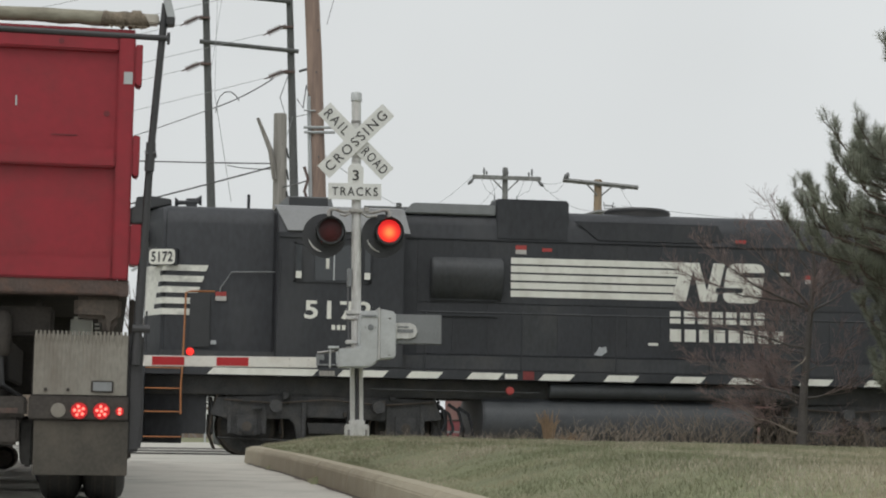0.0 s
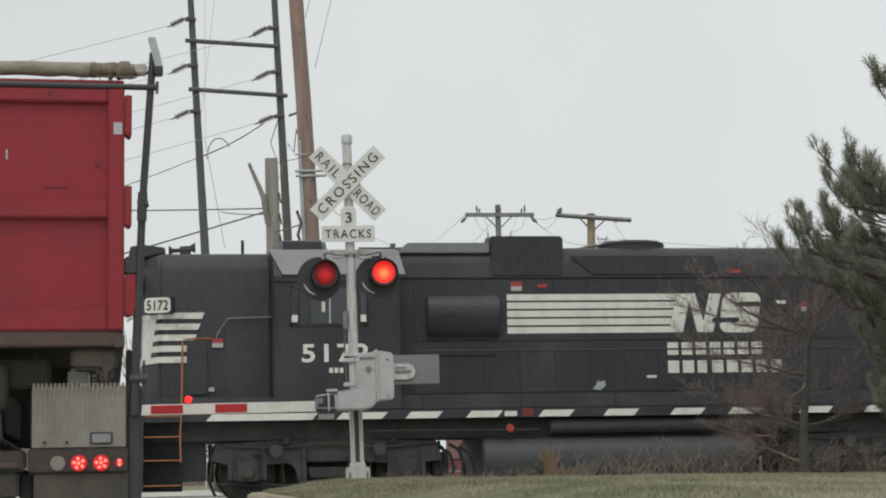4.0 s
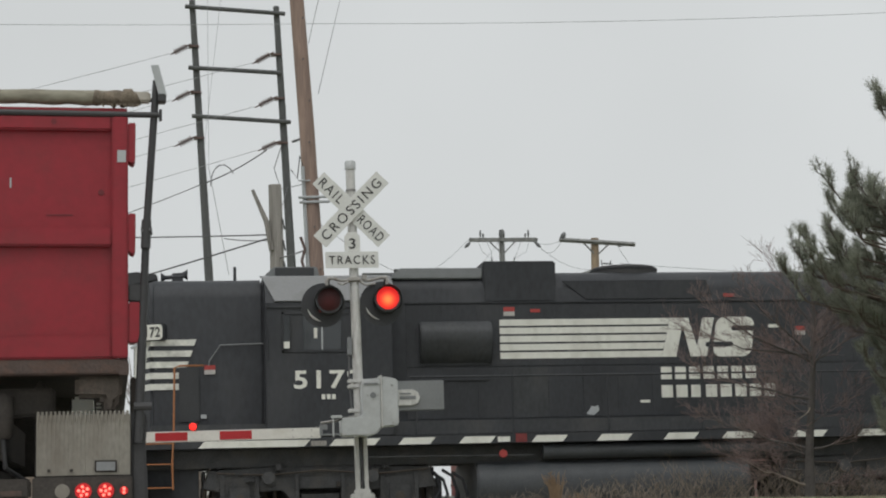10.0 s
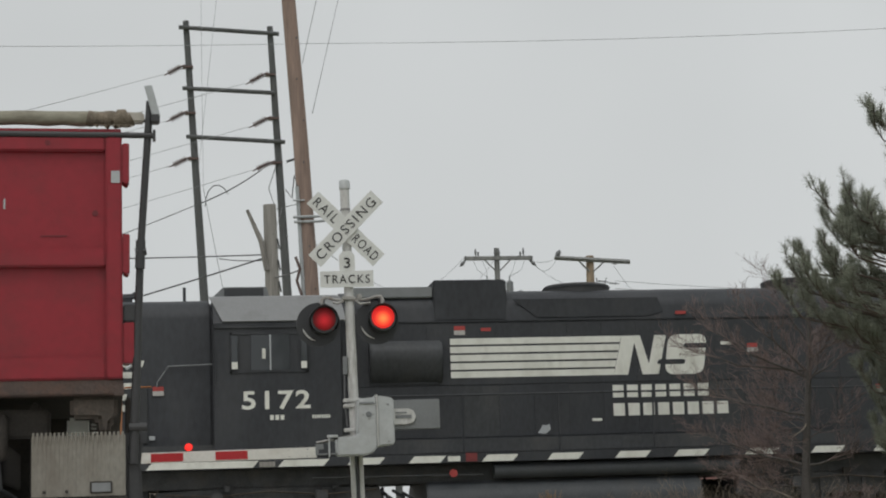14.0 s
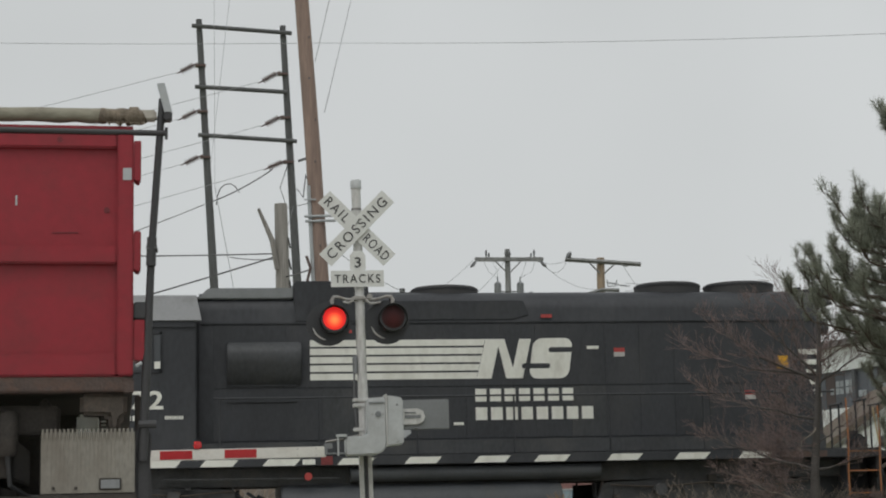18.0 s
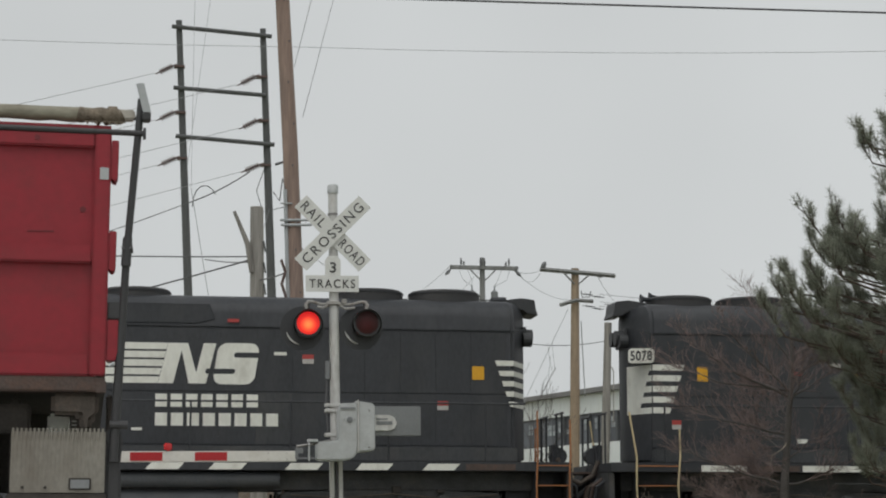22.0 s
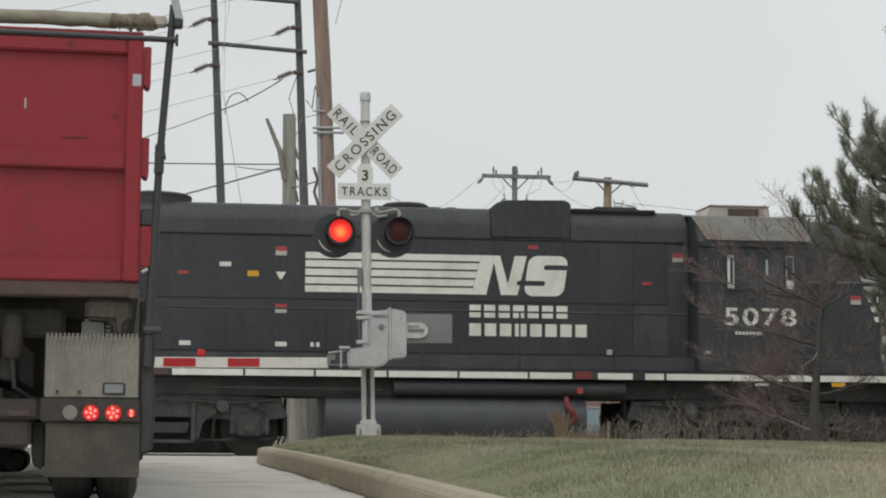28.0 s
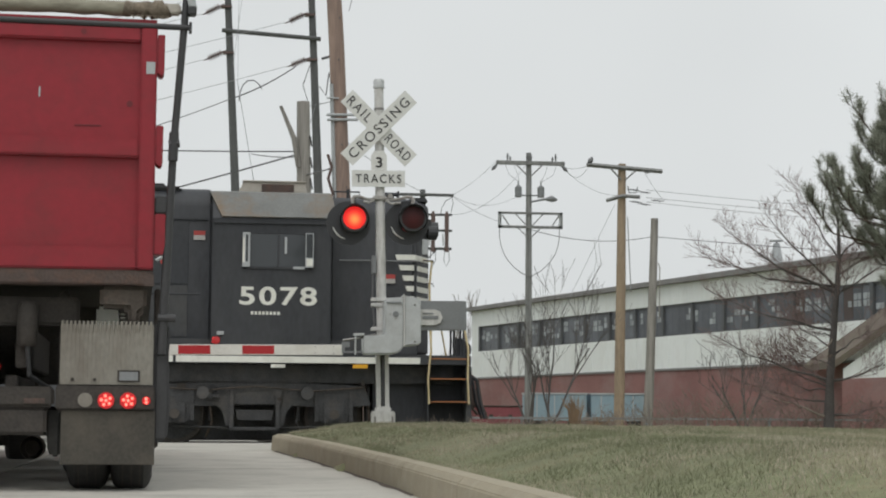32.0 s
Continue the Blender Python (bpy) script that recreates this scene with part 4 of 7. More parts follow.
    xs = np.linspace(-0.66, -0.35, 12)
    part("tarp_end", B().tube([(x, Y0 + 0.078, 3.383 + rnd.uniform(-0.009, 0.009)) for x in xs], [0.060 + rnd.uniform(-0.012, 0.008) for _ in xs], 12), TARP_END, truck, "frayed brown tarp end", smooth=True)
    for k in range(9):
        x = -0.62 + 0.031 * k
        h = rnd.uniform(0.015, 0.04)
        part("fray", B().prism([(x, 3.335), (x + 0.035, 3.335), (x + rnd.uniform(0.01, 0.04), 3.335 - h)], Y0 + 0.03, Y0 + 0.034), TARP_END, truck)
    part("roll_core", B().box(-0.385, -0.262, Y0 + 0.03, Y0 + 0.12, 3.352, 3.425), PALE_TAN, truck, "pale core of the roll", bevel=0.012)
    part("tarp_bar", B().tube([(L - 0.25, Y0 + 0.0, 3.268), (-0.185, Y0 + 0.0, 3.248)], 0.021, 10), ARM, truck, smooth=True)
    part("bar_stub", B().tube([(-0.42, Y0 + 0.06, 3.38), (-0.2, Y0 + 0.06, 3.365)], 0.014, 8).box(-0.205, -0.185, Y0 - 0.03, Y0 + 0.03, 3.21, 3.285), ARM, truck)
    # tarp arm on the side: pivot low, elbow, upper end
    part("tarp_arm", B().tube([(-0.352, Y0 + 0.02, 0.95), (-0.295, Y0 + 0.02, 2.42), (-0.222, Y0 + 0.02, 3.50)], [0.034, 0.026, 0.026], 10), ARM, truck, "long black tarp arm", smooth=True)
    part("arm_elbow", B().tube([(-0.33, Y0 + 0.0, 2.415), (-0.255, Y0 + 0.0, 2.425)], 0.03, 8).tube([(-0.3, Y0, 2.3), (-0.293, Y0, 2.5)], 0.034, 10), ARM, truck)
    part("arm_tip", B().prism([(-0.262, 3.60), (-0.208, 3.605), (-0.150, 3.38), (-0.198, 3.35)], Y0 - 0.04, Y0 - 0.015), CONDUIT, truck, "pale steel arm tip", bevel=0.004)
    part("arm_knuckle", B().box(-0.215, -0.155, Y0 - 0.05, Y0 + 0.05, 3.335, 3.395), ARM, truck, bevel=0.008)
    part("arm_pin", B().tube([(-0.25, Y0 - 0.02, 3.565), (-0.22, Y0 - 0.02, 3.565)], 0.014, 8), ARM, truck)
    part("arm_spring", B().prism([(-0.40, 0.34), (-0.30, 0.36), (-0.285, 0.62), (-0.30, 0.95), (-0.285, 1.12), (-0.34, 1.20), (-0.40, 1.18)], Y0 + 0.03, Y0 + 0.14), ARM, truck, "black tarp arm spring housing", bevel=0.02)
    part("arm_pivot", B().tube([(-0.38, Y0 + 0.0, 1.20), (-0.26, Y0 + 0.0, 1.20)], 0.03, 10), ARM, truck)
    part("arm_post", B().box(-0.405, -0.36, Y0 + 0.25, Y0 + 0.4, 0.30, 1.42), CHASSIS, truck, bevel=0.01)
    # mud guards, light bar, flaps, lamps: one set each side
    for s in (1, -1):
        def q(a, b):
            a, b = (a, b) if s == 1 else (2 * mid - b, 2 * mid - a)
            return a, b
        g0, g1 = q(-1.035, -0.405)
        guard = part("mud_guard", B().box(g0, g1, Y0 - 0.02, Y0 - 0.008, 0.735, 1.15), FLAP_ALU, truck, "dull steel mud guard with a ribbed rim", bevel=0.003)
        ribs = B()
        for k in range(22):
            x = g0 + 0.012 + k * 0.0285
            ribs.tube([(x, Y0 - 0.0155, 0.745), (x, Y0 - 0.018, 1.08), (x, Y0 - 0.022, 1.12), (x, Y0 - 0.022, 1.172)], [0.006, 0.006, 0.009, 0.009], 6)
        part("ribbed_rim", ribs, FLAP_ALU, guard)
        b0, b1 = q(-1.06, -0.39)
        part("light_bar", B().box(b0, b1, Y0 - 0.035, Y0 + 0.05, 0.565, 0.728), CHASSIS, truck, "dirty dark light bar", bevel=0.01)
        f0, f1 = q(-1.02, -0.385)
        part("mudflap", B().box(f0, f1, Y0 - 0.005, Y0 + 0.008, 0.19, 0.56), FLAP, truck, "dusty rubber mudflap", bevel=0.003)
        for x, r in ((-0.72, 0.056), (-0.57, 0.056), (-0.448, 0.028)):
            x = x if s == 1 else 2 * mid - x
            lamp = part("tail_lamp", B().disc((x, Y0 - 0.048, 0.628), r, 0.012, 18), TAIL, truck, "lit red tail lamp")
            for k in range(6 if r > 0.05 else 2):
                a = 2 * math.pi * k / 5 + 0.5
                off = (0.031 * math.cos(a), 0.031 * math.sin(a)) if r > 0.05 and k < 5 else ((0, 0) if r > 0.05 else (0, 0.012 - 0.024 * k))
                part("diode", B().disc((x + off[0], Y0 - 0.056, 0.628 + off[1]), 0.011, 0.007, 8), TAIL_LED, lamp)
        x = -0.86 if s == 1 else 2 * mid + 0.86
        part("reverse_lamp", B().disc((x, Y0 - 0.045, 0.63), 0.05, 0.012, 16), FLAP_ALU, truck, "pale dirty reverse lamp")
        p0, p1 = q(-0.645, -0.495)
        part("plate_bracket", B().box(p0, p1, Y0 - 0.034, Y0 - 0.026, 0.755, 0.835), CHASSIS, guard, bevel=0.006)
        part("bracket_face", B().box(p0 + 0.012, p1 - 0.012, Y0 - 0.039, Y0 - 0.035, 0.765, 0.825), PLATE_GREY, guard)
        for bx in (-0.95, -0.8):
            bx = bx if s == 1 else 2 * mid - bx
            part("guard_bolt", B().disc((bx, Y0 - 0.032, 0.77), 0.012, 0.01, 8), CHASSIS, guard)
        for axle, yc in enumerate((Y0 + 0.62, Y0 + 1.95)):
            for a, b in ((-0.685, -0.395), (-0.99, -0.70)):
                a, b = q(a, b)
                tyre = B().tube([(a, yc, 0.51), (a + 0.02, yc, 0.51), (a + 0.06, yc, 0.51), (b - 0.06, yc, 0.51), (b - 0.02, yc, 0.51), (b, yc, 0.51)], [0.42, 0.475, 0.51, 0.51, 0.475, 0.42], 32)
                w = part("tyre", tyre, RUBBER, truck, smooth=True)
                tread = B()
                for k in range(3):
                    c = a + 0.085 + k * 0.06
                    tread.tube([(c - 0.006, yc, 0.51), (c + 0.006, yc, 0.51)], 0.513, 32)
                part("tread_rib", tread, CHASSIS, w)
                part("rim", B().tube([(a + 0.015, yc, 0.51), (b - 0.015, yc, 0.51)], 0.29, 20), STEEL, w)
    for yc in (Y0 + 0.62, Y0 + 1.95):
        part("axle", B().tube([(L + 0.7, yc, 0.51), (R - 0.7, yc, 0.51)], 0.085, 12).tube([(mid - 0.2, yc - 0.02, 0.51), (mid + 0.2, yc - 0.02, 0.51)], 0.23, 14), CHASSIS, truck, smooth=True)
    for x in (mid - 0.45, mid + 0.35):
        part("chassis_rail", B().box(x, x + 0.1, Y0 + 0.25, Y0 + 8.4, 0.85, 1.15), CHASSIS, truck, bevel=0.01)
    part("hinge_beam", B().box(L + 0.5, R - 0.5, Y0 + 0.25, Y0 + 0.45, 1.15, 1.35), CHASSIS, truck, bevel=0.02)
    part("crossmember", B().box(-2.28, -1.07, Y0 + 0.0, Y0 + 0.1, 0.58, 0.72).box(-2.26, -1.12, Y0 + 0.02, Y0 + 0.12, 0.39, 0.578), CHASSIS, truck, "dirty tow hitch plate", bevel=0.02)
    part("pipe_end", B().tube([(-1.215, Y0 + 0.08, 0.30), (-1.215, Y0 + 0.5, 0.30), (-1.215, Y0 + 0.5, 0.30), (-1.215, Y0 + 0.09, 0.30)], [0.078, 0.078, 0.055, 0.055], 20, cap=False).disc((-1.215, Y0 + 0.3, 0.30), 0.054, 0.02, 16), CHASSIS_TAN, truck, "rusty open pipe end", smooth=True)
    part("hanger_plate", B().prism([(-1.13, 0.56), (-1.115, 0.30), (-1.09, 0.24), (-1.03, 0.24), (-1.025, 0.56)], Y0 + 0.12, Y0 + 0.24), RUBBER, truck, bevel=0.015)
    part("amber_lamp", B().disc((-1.475, Y0 - 0.01, 0.515), 0.03, 0.025, 14), LABEL_YELLOW, truck, "dull amber lamp")
    part("hitch_ring", B().tube([(-1.66 + 0.075 * math.cos(k * math.pi / 8), Y0 + 0.0, 0.49 + 0.075 * math.sin(k * math.pi / 8)) for k in range(17)], 0.018, 8), CHASSIS_TAN, truck, "rusty tow ring", smooth=True)
    for x in (-1.42, -1.75):
        part("leaf_pack", B().box(x, x + 0.09, Y0 + 0.3, Y0 + 2.4, 0.66, 0.80), CHASSIS, truck, bevel=0.01)
    part("hitch_rust", B().box(-1.27, -1.13, Y0 - 0.006, Y0 - 0.001, 0.605, 0.64), RUST, truck)
    part("rear_bracket", B().prism([(-0.78, 1.42), (-0.78, 1.27), (-0.59, 1.265), (-0.58, 1.16), (-0.51, 1.16), (-0.50, 1.24), (-0.46, 1.27), (-0.455, 1.42)], Y0 + 0.06, Y0 + 0.3), CHASSIS_TAN, truck, bevel=0.03)
    part("white_block", B().box(-0.81, -0.66, Y0 + 0.45, Y0 + 0.9, 1.10, 1.30), WHITE, truck, "white block under the body", bevel=0.02)
    for k in range(3):
        part("striped_label_bar", B().box(-0.640, -0.605, Y0 + 0.46, Y0 + 0.465, 1.185 + 0.028 * k, 1.198 + 0.028 * k), WHITE, truck)
    part("spring_hanger", B().box(-1.06, -0.99, Y0 + 0.3, Y0 + 0.5, 0.5, 1.4), CHASSIS, truck, bevel=0.02)
    part("air_chamber", B().tube([(-1.27, Y0 + 0.2, 1.0), (-1.27, Y0 + 0.2, 1.03), (-1.27, Y0 + 0.2, 1.28), (-1.27, Y0 + 0.2, 1.31)], [0.05, 0.072, 0.072, 0.05], 14), CHASSIS, truck, "dusty brake chamber", smooth=True)
    part("air_hose", B().tube([(-1.27, Y0 + 0.18, 1.02), (-1.25, Y0 + 0.2, 0.8), (-1.1, Y0 + 0.3, 0.7)], 0.018, 8), ARM, truck)
    part("tail_lamp", B().disc((-1.462, Y0 - 0.02, 0.855), 0.03, 0.02, 14), TAIL, truck, "small lit red lamp")
    part("body_ram_pivot", B().tube([(mid - 0.5, Y0 + 0.6, 1.25), (mid + 0.5, Y0 + 0.6, 1.25)], 0.09, 12), CHASSIS, truck)
    # added plate that stands in for the darkness beneath the body
    part("view_stop_plate", B().box(L + 0.3, R - 0.25, Y0 + 3.0, Y0 + 3.05, 0.78, 1.44), CHASSIS, truck, "dark plate added to close the view under the body")
    # unseen tanks, tyres and axle, added to keep light off the road below
    for s in (1, -1):
        x0 = R - 0.72 if s == 1 else L + 0.14
        part("fuel_tank", B().prism([(x0, 0.42), (x0 + 0.06, 0.36), (x0 + 0.52, 0.36), (x0 + 0.58, 0.42), (x0 + 0.58, 0.92), (x0 + 0.52, 0.98), (x0 + 0.06, 0.98), (x0, 0.92)], Y0 + 4.3, Y0 + 5.9), CHASSIS, truck, "unseen frame-side block added to shade the road", bevel=0.02)
        for a in (x0 + 0.02, x0 + 0.30):
            part("tyre", B().tube([(a, Y0 + 3.3, 0.50), (a + 0.04, Y0 + 3.3, 0.50), (a + 0.22, Y0 + 3.3, 0.50), (a + 0.26, Y0 + 3.3, 0.50)], [0.43, 0.50, 0.50, 0.43], 28), RUBBER, truck, smooth=True)
    part("axle", B().tube([(L + 0.5, Y0 + 3.3, 0.50), (R - 0.5, Y0 + 3.3, 0.50)], 0.08, 12), CHASSIS, truck, smooth=True)
    # front wheels, cab
    yf = Y0 + 6.6
    for a in (-1.83, -3.0):
        w = part("tyre", B().tube([(a, yf, 0.54), (a + 0.05, yf, 0.54), (a + 0.27, yf, 0.54), (a + 0.32, yf, 0.54)], [0.45, 0.51, 0.51, 0.45], 30), RUBBER, truck, smooth=True)
        part("rim", B().tube([(a + 0.01, yf, 0.54), (a + 0.31, yf, 0.54)], 0.3, 18), STEEL, w)
    part("front_axle", B().tube([(-2.9, yf, 0.5), (-1.6, yf, 0.5)], 0.07, 10), CHASSIS, truck)
    part("cab", B().prism([(Y0 + 6.5, 1.2), (Y0 + 6.5, 2.85), (Y0 + 7.6, 2.85), (Y0 + 8.0, 2.0), (Y0 + 9.0, 1.8), (Y0 + 9.1, 0.95)], L + 0.25, R - 0.3, "x"), TRUCK_RED, truck, bevel=0.06)
    truck.matrix_basis = pose(R, Y0, 0, 0, 0, 2.3) @ pose(-R, -Y0, 0)


build_signal()
build_truck()


# ---- locomotives ----
LOCOS, WHEELSETS = [], []
TRACK_Y, RAIL_TOP = 32.95, 0.055
HOOD_Y, CAB_Y = -0.95, -1.50


def slant_bars(b, x0, x1, z0, z1, n, gap, lean0, lean1, y):
    """n level stripes between z0 and z1; the ends lean by lean0 and lean1 metres from the foot to the top."""
    h = (z1 - z0 - gap * (n - 1)) / n
    for k in range(n):
        a, c = z0 + k * (h + gap), z0 + k * (h + gap) + h
        fa, fc = (a - z0) / (z1 - z0), (c - z0) / (z1 - z0)
        b.prism([(x0 + lean0 * fa, a), (x1 + lean1 * fa, a), (x1 + lean1 * fc, c), (x0 + lean0 * fc, c)], y - 0.004, y)


def hood_profile(top, half=0.95, low=1.62):
    return [(-half, low), (-half, top - 0.36), (-half + 0.06, top - 0.2), (-half + 0.2, top - 0.07), (-half + 0.42, top), (half - 0.42, top), (half - 0.2, top - 0.07), (half - 0.06, top - 0.2), (half, top - 0.36), (half, low)]


def hood_loft(top, x0, x1, cut0, cut1):
    """A hood along x whose outer ends have angled corners."""
    st = ([(x0, 0.25, 0.04)] if cut0 else []) + [(x0 + (FACET if cut0 else 0), 0.95, 0.0), (x1 - (FACET if cut1 else 0), 0.95, 0.0)] + ([(x1, 0.25, 0.04)] if cut1 else [])
    b, vs = B(), []
    prof = hood_profile(top)
    k = len(prof)
    for x, half, low in st:
        vs += [(x, y * half / 0.95, z - (low if z > 3 else 0)) for y, z in prof]
    fs = [tuple(range(k)), tuple(range(len(vs) - 1, len(vs) - k - 1, -1))]
    for i in range(len(st) - 1):
        fs += [(i * k + j, (i + 1) * k + j, (i + 1) * k + (j + 1) % k, i * k + (j + 1) % k) for j in range(k)]
    return b.add(vs, fs)


def end_stripes(b, end, s, inner_foot, inner_top, z0, z1, n, gap, block=False):
    """White stripes round an angled hood corner: from the side plane at inner_foot/inner_top to the end of the facet."""
    corner = end - s * FACET
    tip = end - s * 0.012
    slope = (0.95 - 0.25) / FACET

    def side_y(x):
        return HOOD_Y + max(0.0, (x - corner) * s) * slope
    h = (z1 - z0 - gap * (n - 1)) / n
    if block:
        low, high = tip + 0.45 * (corner - tip), tip + 0.92 * (corner - tip)
        q = [(low, z0), (tip, z0), (tip, z1), (high, z1)]
        b.add([(x, side_y(x) - 0.020, z) for x, z in q] + [(x, side_y(x) - 0.001, z) for x, z in q], [(0, 1, 2, 3), (7, 6, 5, 4)] + [(i, i + 4, (i + 1) % 4 + 4, (i + 1) % 4) for i in range(4)])
    for k in range(n):
        a, c = z0 + k * (h + gap), z0 + k * (h + gap) + h
        ia, ic = (inner_foot + (inner_top - inner_foot) * (z - z0) / (z1 - z0) for z in (a, c))
        for (xa, xc), (xd, xe) in ((((ia, ic), (corner, corner))), (((corner, corner), (tip, tip)))):
            if (corner - ia) * s <= 0 and xd == corner:
                continue
            q = [(xa, a), (xd, a), (xe, c), (xc, c)]
            out = [(x, side_y(x) - 0.016, z) for x, z in q]
            inn = [(x, side_y(x) - 0.002, z) for x, z in q]
            b.add(out + inn, [(0, 1, 2, 3), (7, 6, 5, 4)] + [(i, i + 4, (i + 1) % 4 + 4, (i + 1) % 4) for i in range(4)])


def number_board(loco, number, end, s, z, shift=0.0):
    """A white number board in a box bolted to the angled hood corner."""
    m = pose(end - s * 0.10 + shift, -0.88 - 0.3 * abs(shift), z, 0, 0, 20 * s)
    part("number_board_box", B().box(-0.27, 0.27, -0.045, 0.2, -0.15, 0.15), LOCO, loco, bevel=0.02).matrix_basis = m
    poly = []
    for cx, cz, a in ((0.175, 0.07, 0), (-0.175, 0.07, 90), (-0.175, -0.07, 180), (0.175, -0.07, 270)):
        poly += [(cx + 0.065 * math.cos(radians(a + 30 * k)), cz + 0.065 * math.sin(radians(a + 30 * k))) for k in range(4)]
    part("number_board", B().prism(poly, -0.052, -0.046), WHITE, loco, "white number board").matrix_basis = m
    lettering("number_board_digits", number, 0.185, 0.40, SIGN_BLACK, loco, m @ pose(0, -0.055, 0) @ FACING, bold=0.03, spacing=1.1)


FACET = 0.32


def build_locomotive(number, short_hood, cab, long_hood, axles, tank, steps, label):
    loco = thing("locomotive", label, "locomotive", "locomotives of the train", at=pose(0, TRACK_Y, 0))
    LOCOS.append(loco)
    fwd = 1 if cab[0] < long_hood[0] else -1       # side of the cab on which the long hood lies
    lo, hi = min(short_hood[0], long_hood[0]), max(short_hood[1], long_hood[1])
    # frame and deck
    part("underframe", B().box(lo - 0.35, hi + 0.35, -1.15, 1.15, 1.10, 1.432), UNDER, loco, "grimy black underframe", bevel=0.02)
    part("deck", B().box(lo - 0.62, hi + 0.62, -1.5, 1.5, 1.434, 1.60), LOCO, loco, bevel=0.01)
    # duct in the paler black, with ground light painted in
    part("side_duct", B().box(lo + 0.3, hi - 0.3, -1.22, 1.22, 1.602, 1.86), LOCO_LIT, loco, bevel=0.02)
    # hoods
    lh = part("long_hood", hood_loft(4.56, long_hood[0], long_hood[1], fwd < 0, fwd > 0), LOCO, loco, "black engine hood", bevel=0.05, smooth=True)
    part("short_hood", hood_loft(4.46, short_hood[0], short_hood[1], fwd > 0, fwd < 0), LOCO, loco, "tall black short hood", bevel=0.06, smooth=True)
    rnd = random.Random(int(number))
    n = int((long_hood[1] - long_hood[0] - 0.6) / 0.64)
    for k in range(n):
        x = long_hood[0] + 0.3 + k * 0.64
        for side in (-1, 1):
            y0, y1 = (HOOD_Y - 0.012, HOOD_Y - 0.001) if side < 0 else (-HOOD_Y + 0.001, -HOOD_Y + 0.012)
            part("hood_door", B().box(x + 0.0015, x + 0.6385, y0, y1, 2.83, 3.93), LOCO_DOOR, lh, bevel=0.003)
            # every seventh lower door takes the black with light painted in
            part("hood_door", B().box(x + 0.0015, x + 0.6385, y0, y1, 1.9, 2.80), LOCO_LIT if k % 7 == 3 else LOCO_DOOR, lh, bevel=0.003)
    part("rain_strip", B().box(long_hood[0] + 0.1, long_hood[1] - 0.1, HOOD_Y - 0.025, HOOD_Y - 0.001, 3.965, 3.99), LOCO, lh)
    # cab
    c0, c1 = cab
    body = part("cab", B().prism([(-1.5, 1.602), (-1.5, 3.95), (-1.22, 4.40), (-0.6, 4.50), (0.6, 4.50), (1.22, 4.40), (1.5, 3.95), (1.5, 1.602)], c0, c1, "x"), LOCO, loco, "black crew cab", bevel=0.02)
    vis = VISOR if number == "5172" else VISOR_RUST
    for s in (1, -1):
        prof = [(s * -1.53, 3.98, 0.16), (s * -1.235, 4.435, -0.05), (s * -0.6, 4.53, -0.06), (s * -0.6, 4.51, -0.06), (s * -1.22, 4.41, -0.05), (s * -1.51, 3.965, 0.16)]
        # one end slants inwards, the other leans out over the hood
        ends = [(c0 + e, yy, zz) for yy, zz, e in prof] + [(c1 + 0.03 + 0.4 * max(e, -0.1), yy, zz) for yy, zz, e in prof]
        part("cab_roof_side", B().add(ends, [tuple(range(6)), tuple(range(11, 5, -1))] + [(i, i + 6, (i + 1) % 6 + 6, (i + 1) % 6) for i in range(6)]), vis, body, "weathered grey roof side")
        part("drip_rail", B().box(c0 + 0.02, c1 - 0.02, *sorted((s * -1.53, s * -1.502)), 3.86, 3.90), LOCO, body)
    w0, w1, wz0, wz1 = (1.80, 3.16, 3.08, 3.78) if number == "5172" else (30.10, 31.30, 3.07, 3.72)
    wn0, wn1 = (w0 + 0.27 * (w1 - w0), w1 - 0.24 * (w1 - w0)) if number == "5172" else (w0 + 0.06, w1 - 0.06)
    win = part("side_window", B().box(w0, w1, CAB_Y - 0.018, CAB_Y - 0.001, wz0, wz0 + 0.035).box(w0, w1, CAB_Y - 0.018, CAB_Y - 0.001, wz1 - 0.035, wz1).box(w0, w0 + 0.04, CAB_Y - 0.018, CAB_Y - 0.001, wz0, wz1).box(w1 - 0.04, w1, CAB_Y - 0.018, CAB_Y - 0.001, wz0, wz1), LOCO, body)
    part("pane", B().box(wn0, (wn0 + wn1) / 2 - 0.012, CAB_Y - 0.012, CAB_Y - 0.004, wz0 + 0.04, wz1 - 0.04), WINDOW, win)
    part("pane", B().box((wn0 + wn1) / 2 + 0.012, wn1, CAB_Y - 0.016, CAB_Y - 0.008, wz0 + 0.04, wz1 - 0.04), WINDOW, win)
    part("window_bar", B().box((wn0 + wn1) / 2 - 0.012, (wn0 + wn1) / 2 + 0.012, CAB_Y - 0.022, CAB_Y - 0.004, wz0 + 0.04, wz1 - 0.04), CONDUIT if number == "5172" else LOCO, win)
    if number == "5172":
        for x in (w0 + 0.03, w1 - 0.13):
            part("wind_deflector", B().box(x, x + 0.10, CAB_Y - 0.09, CAB_Y - 0.07, wz0 + 0.06, wz0 + 0.18), WHITE, win)
            part("wind_wing", B().box(x, x + 0.10, CAB_Y - 0.09, CAB_Y - 0.075, wz0 + 0.185, wz1 - 0.06), WINDOW, win)
        part("pane_strip", B().box(wn0 + 0.19, wn0 + 0.25, CAB_Y - 0.016, CAB_Y - 0.0125, wz0 + 0.24, wz0 + 0.42), WHITE, win)
    else:
        part("wing_frame", B().box(w0 - 0.02, w0 + 0.11, CAB_Y - 0.08, CAB_Y - 0.07, wz0 + 0.03, wz1 - 0.02), CONDUIT, win)
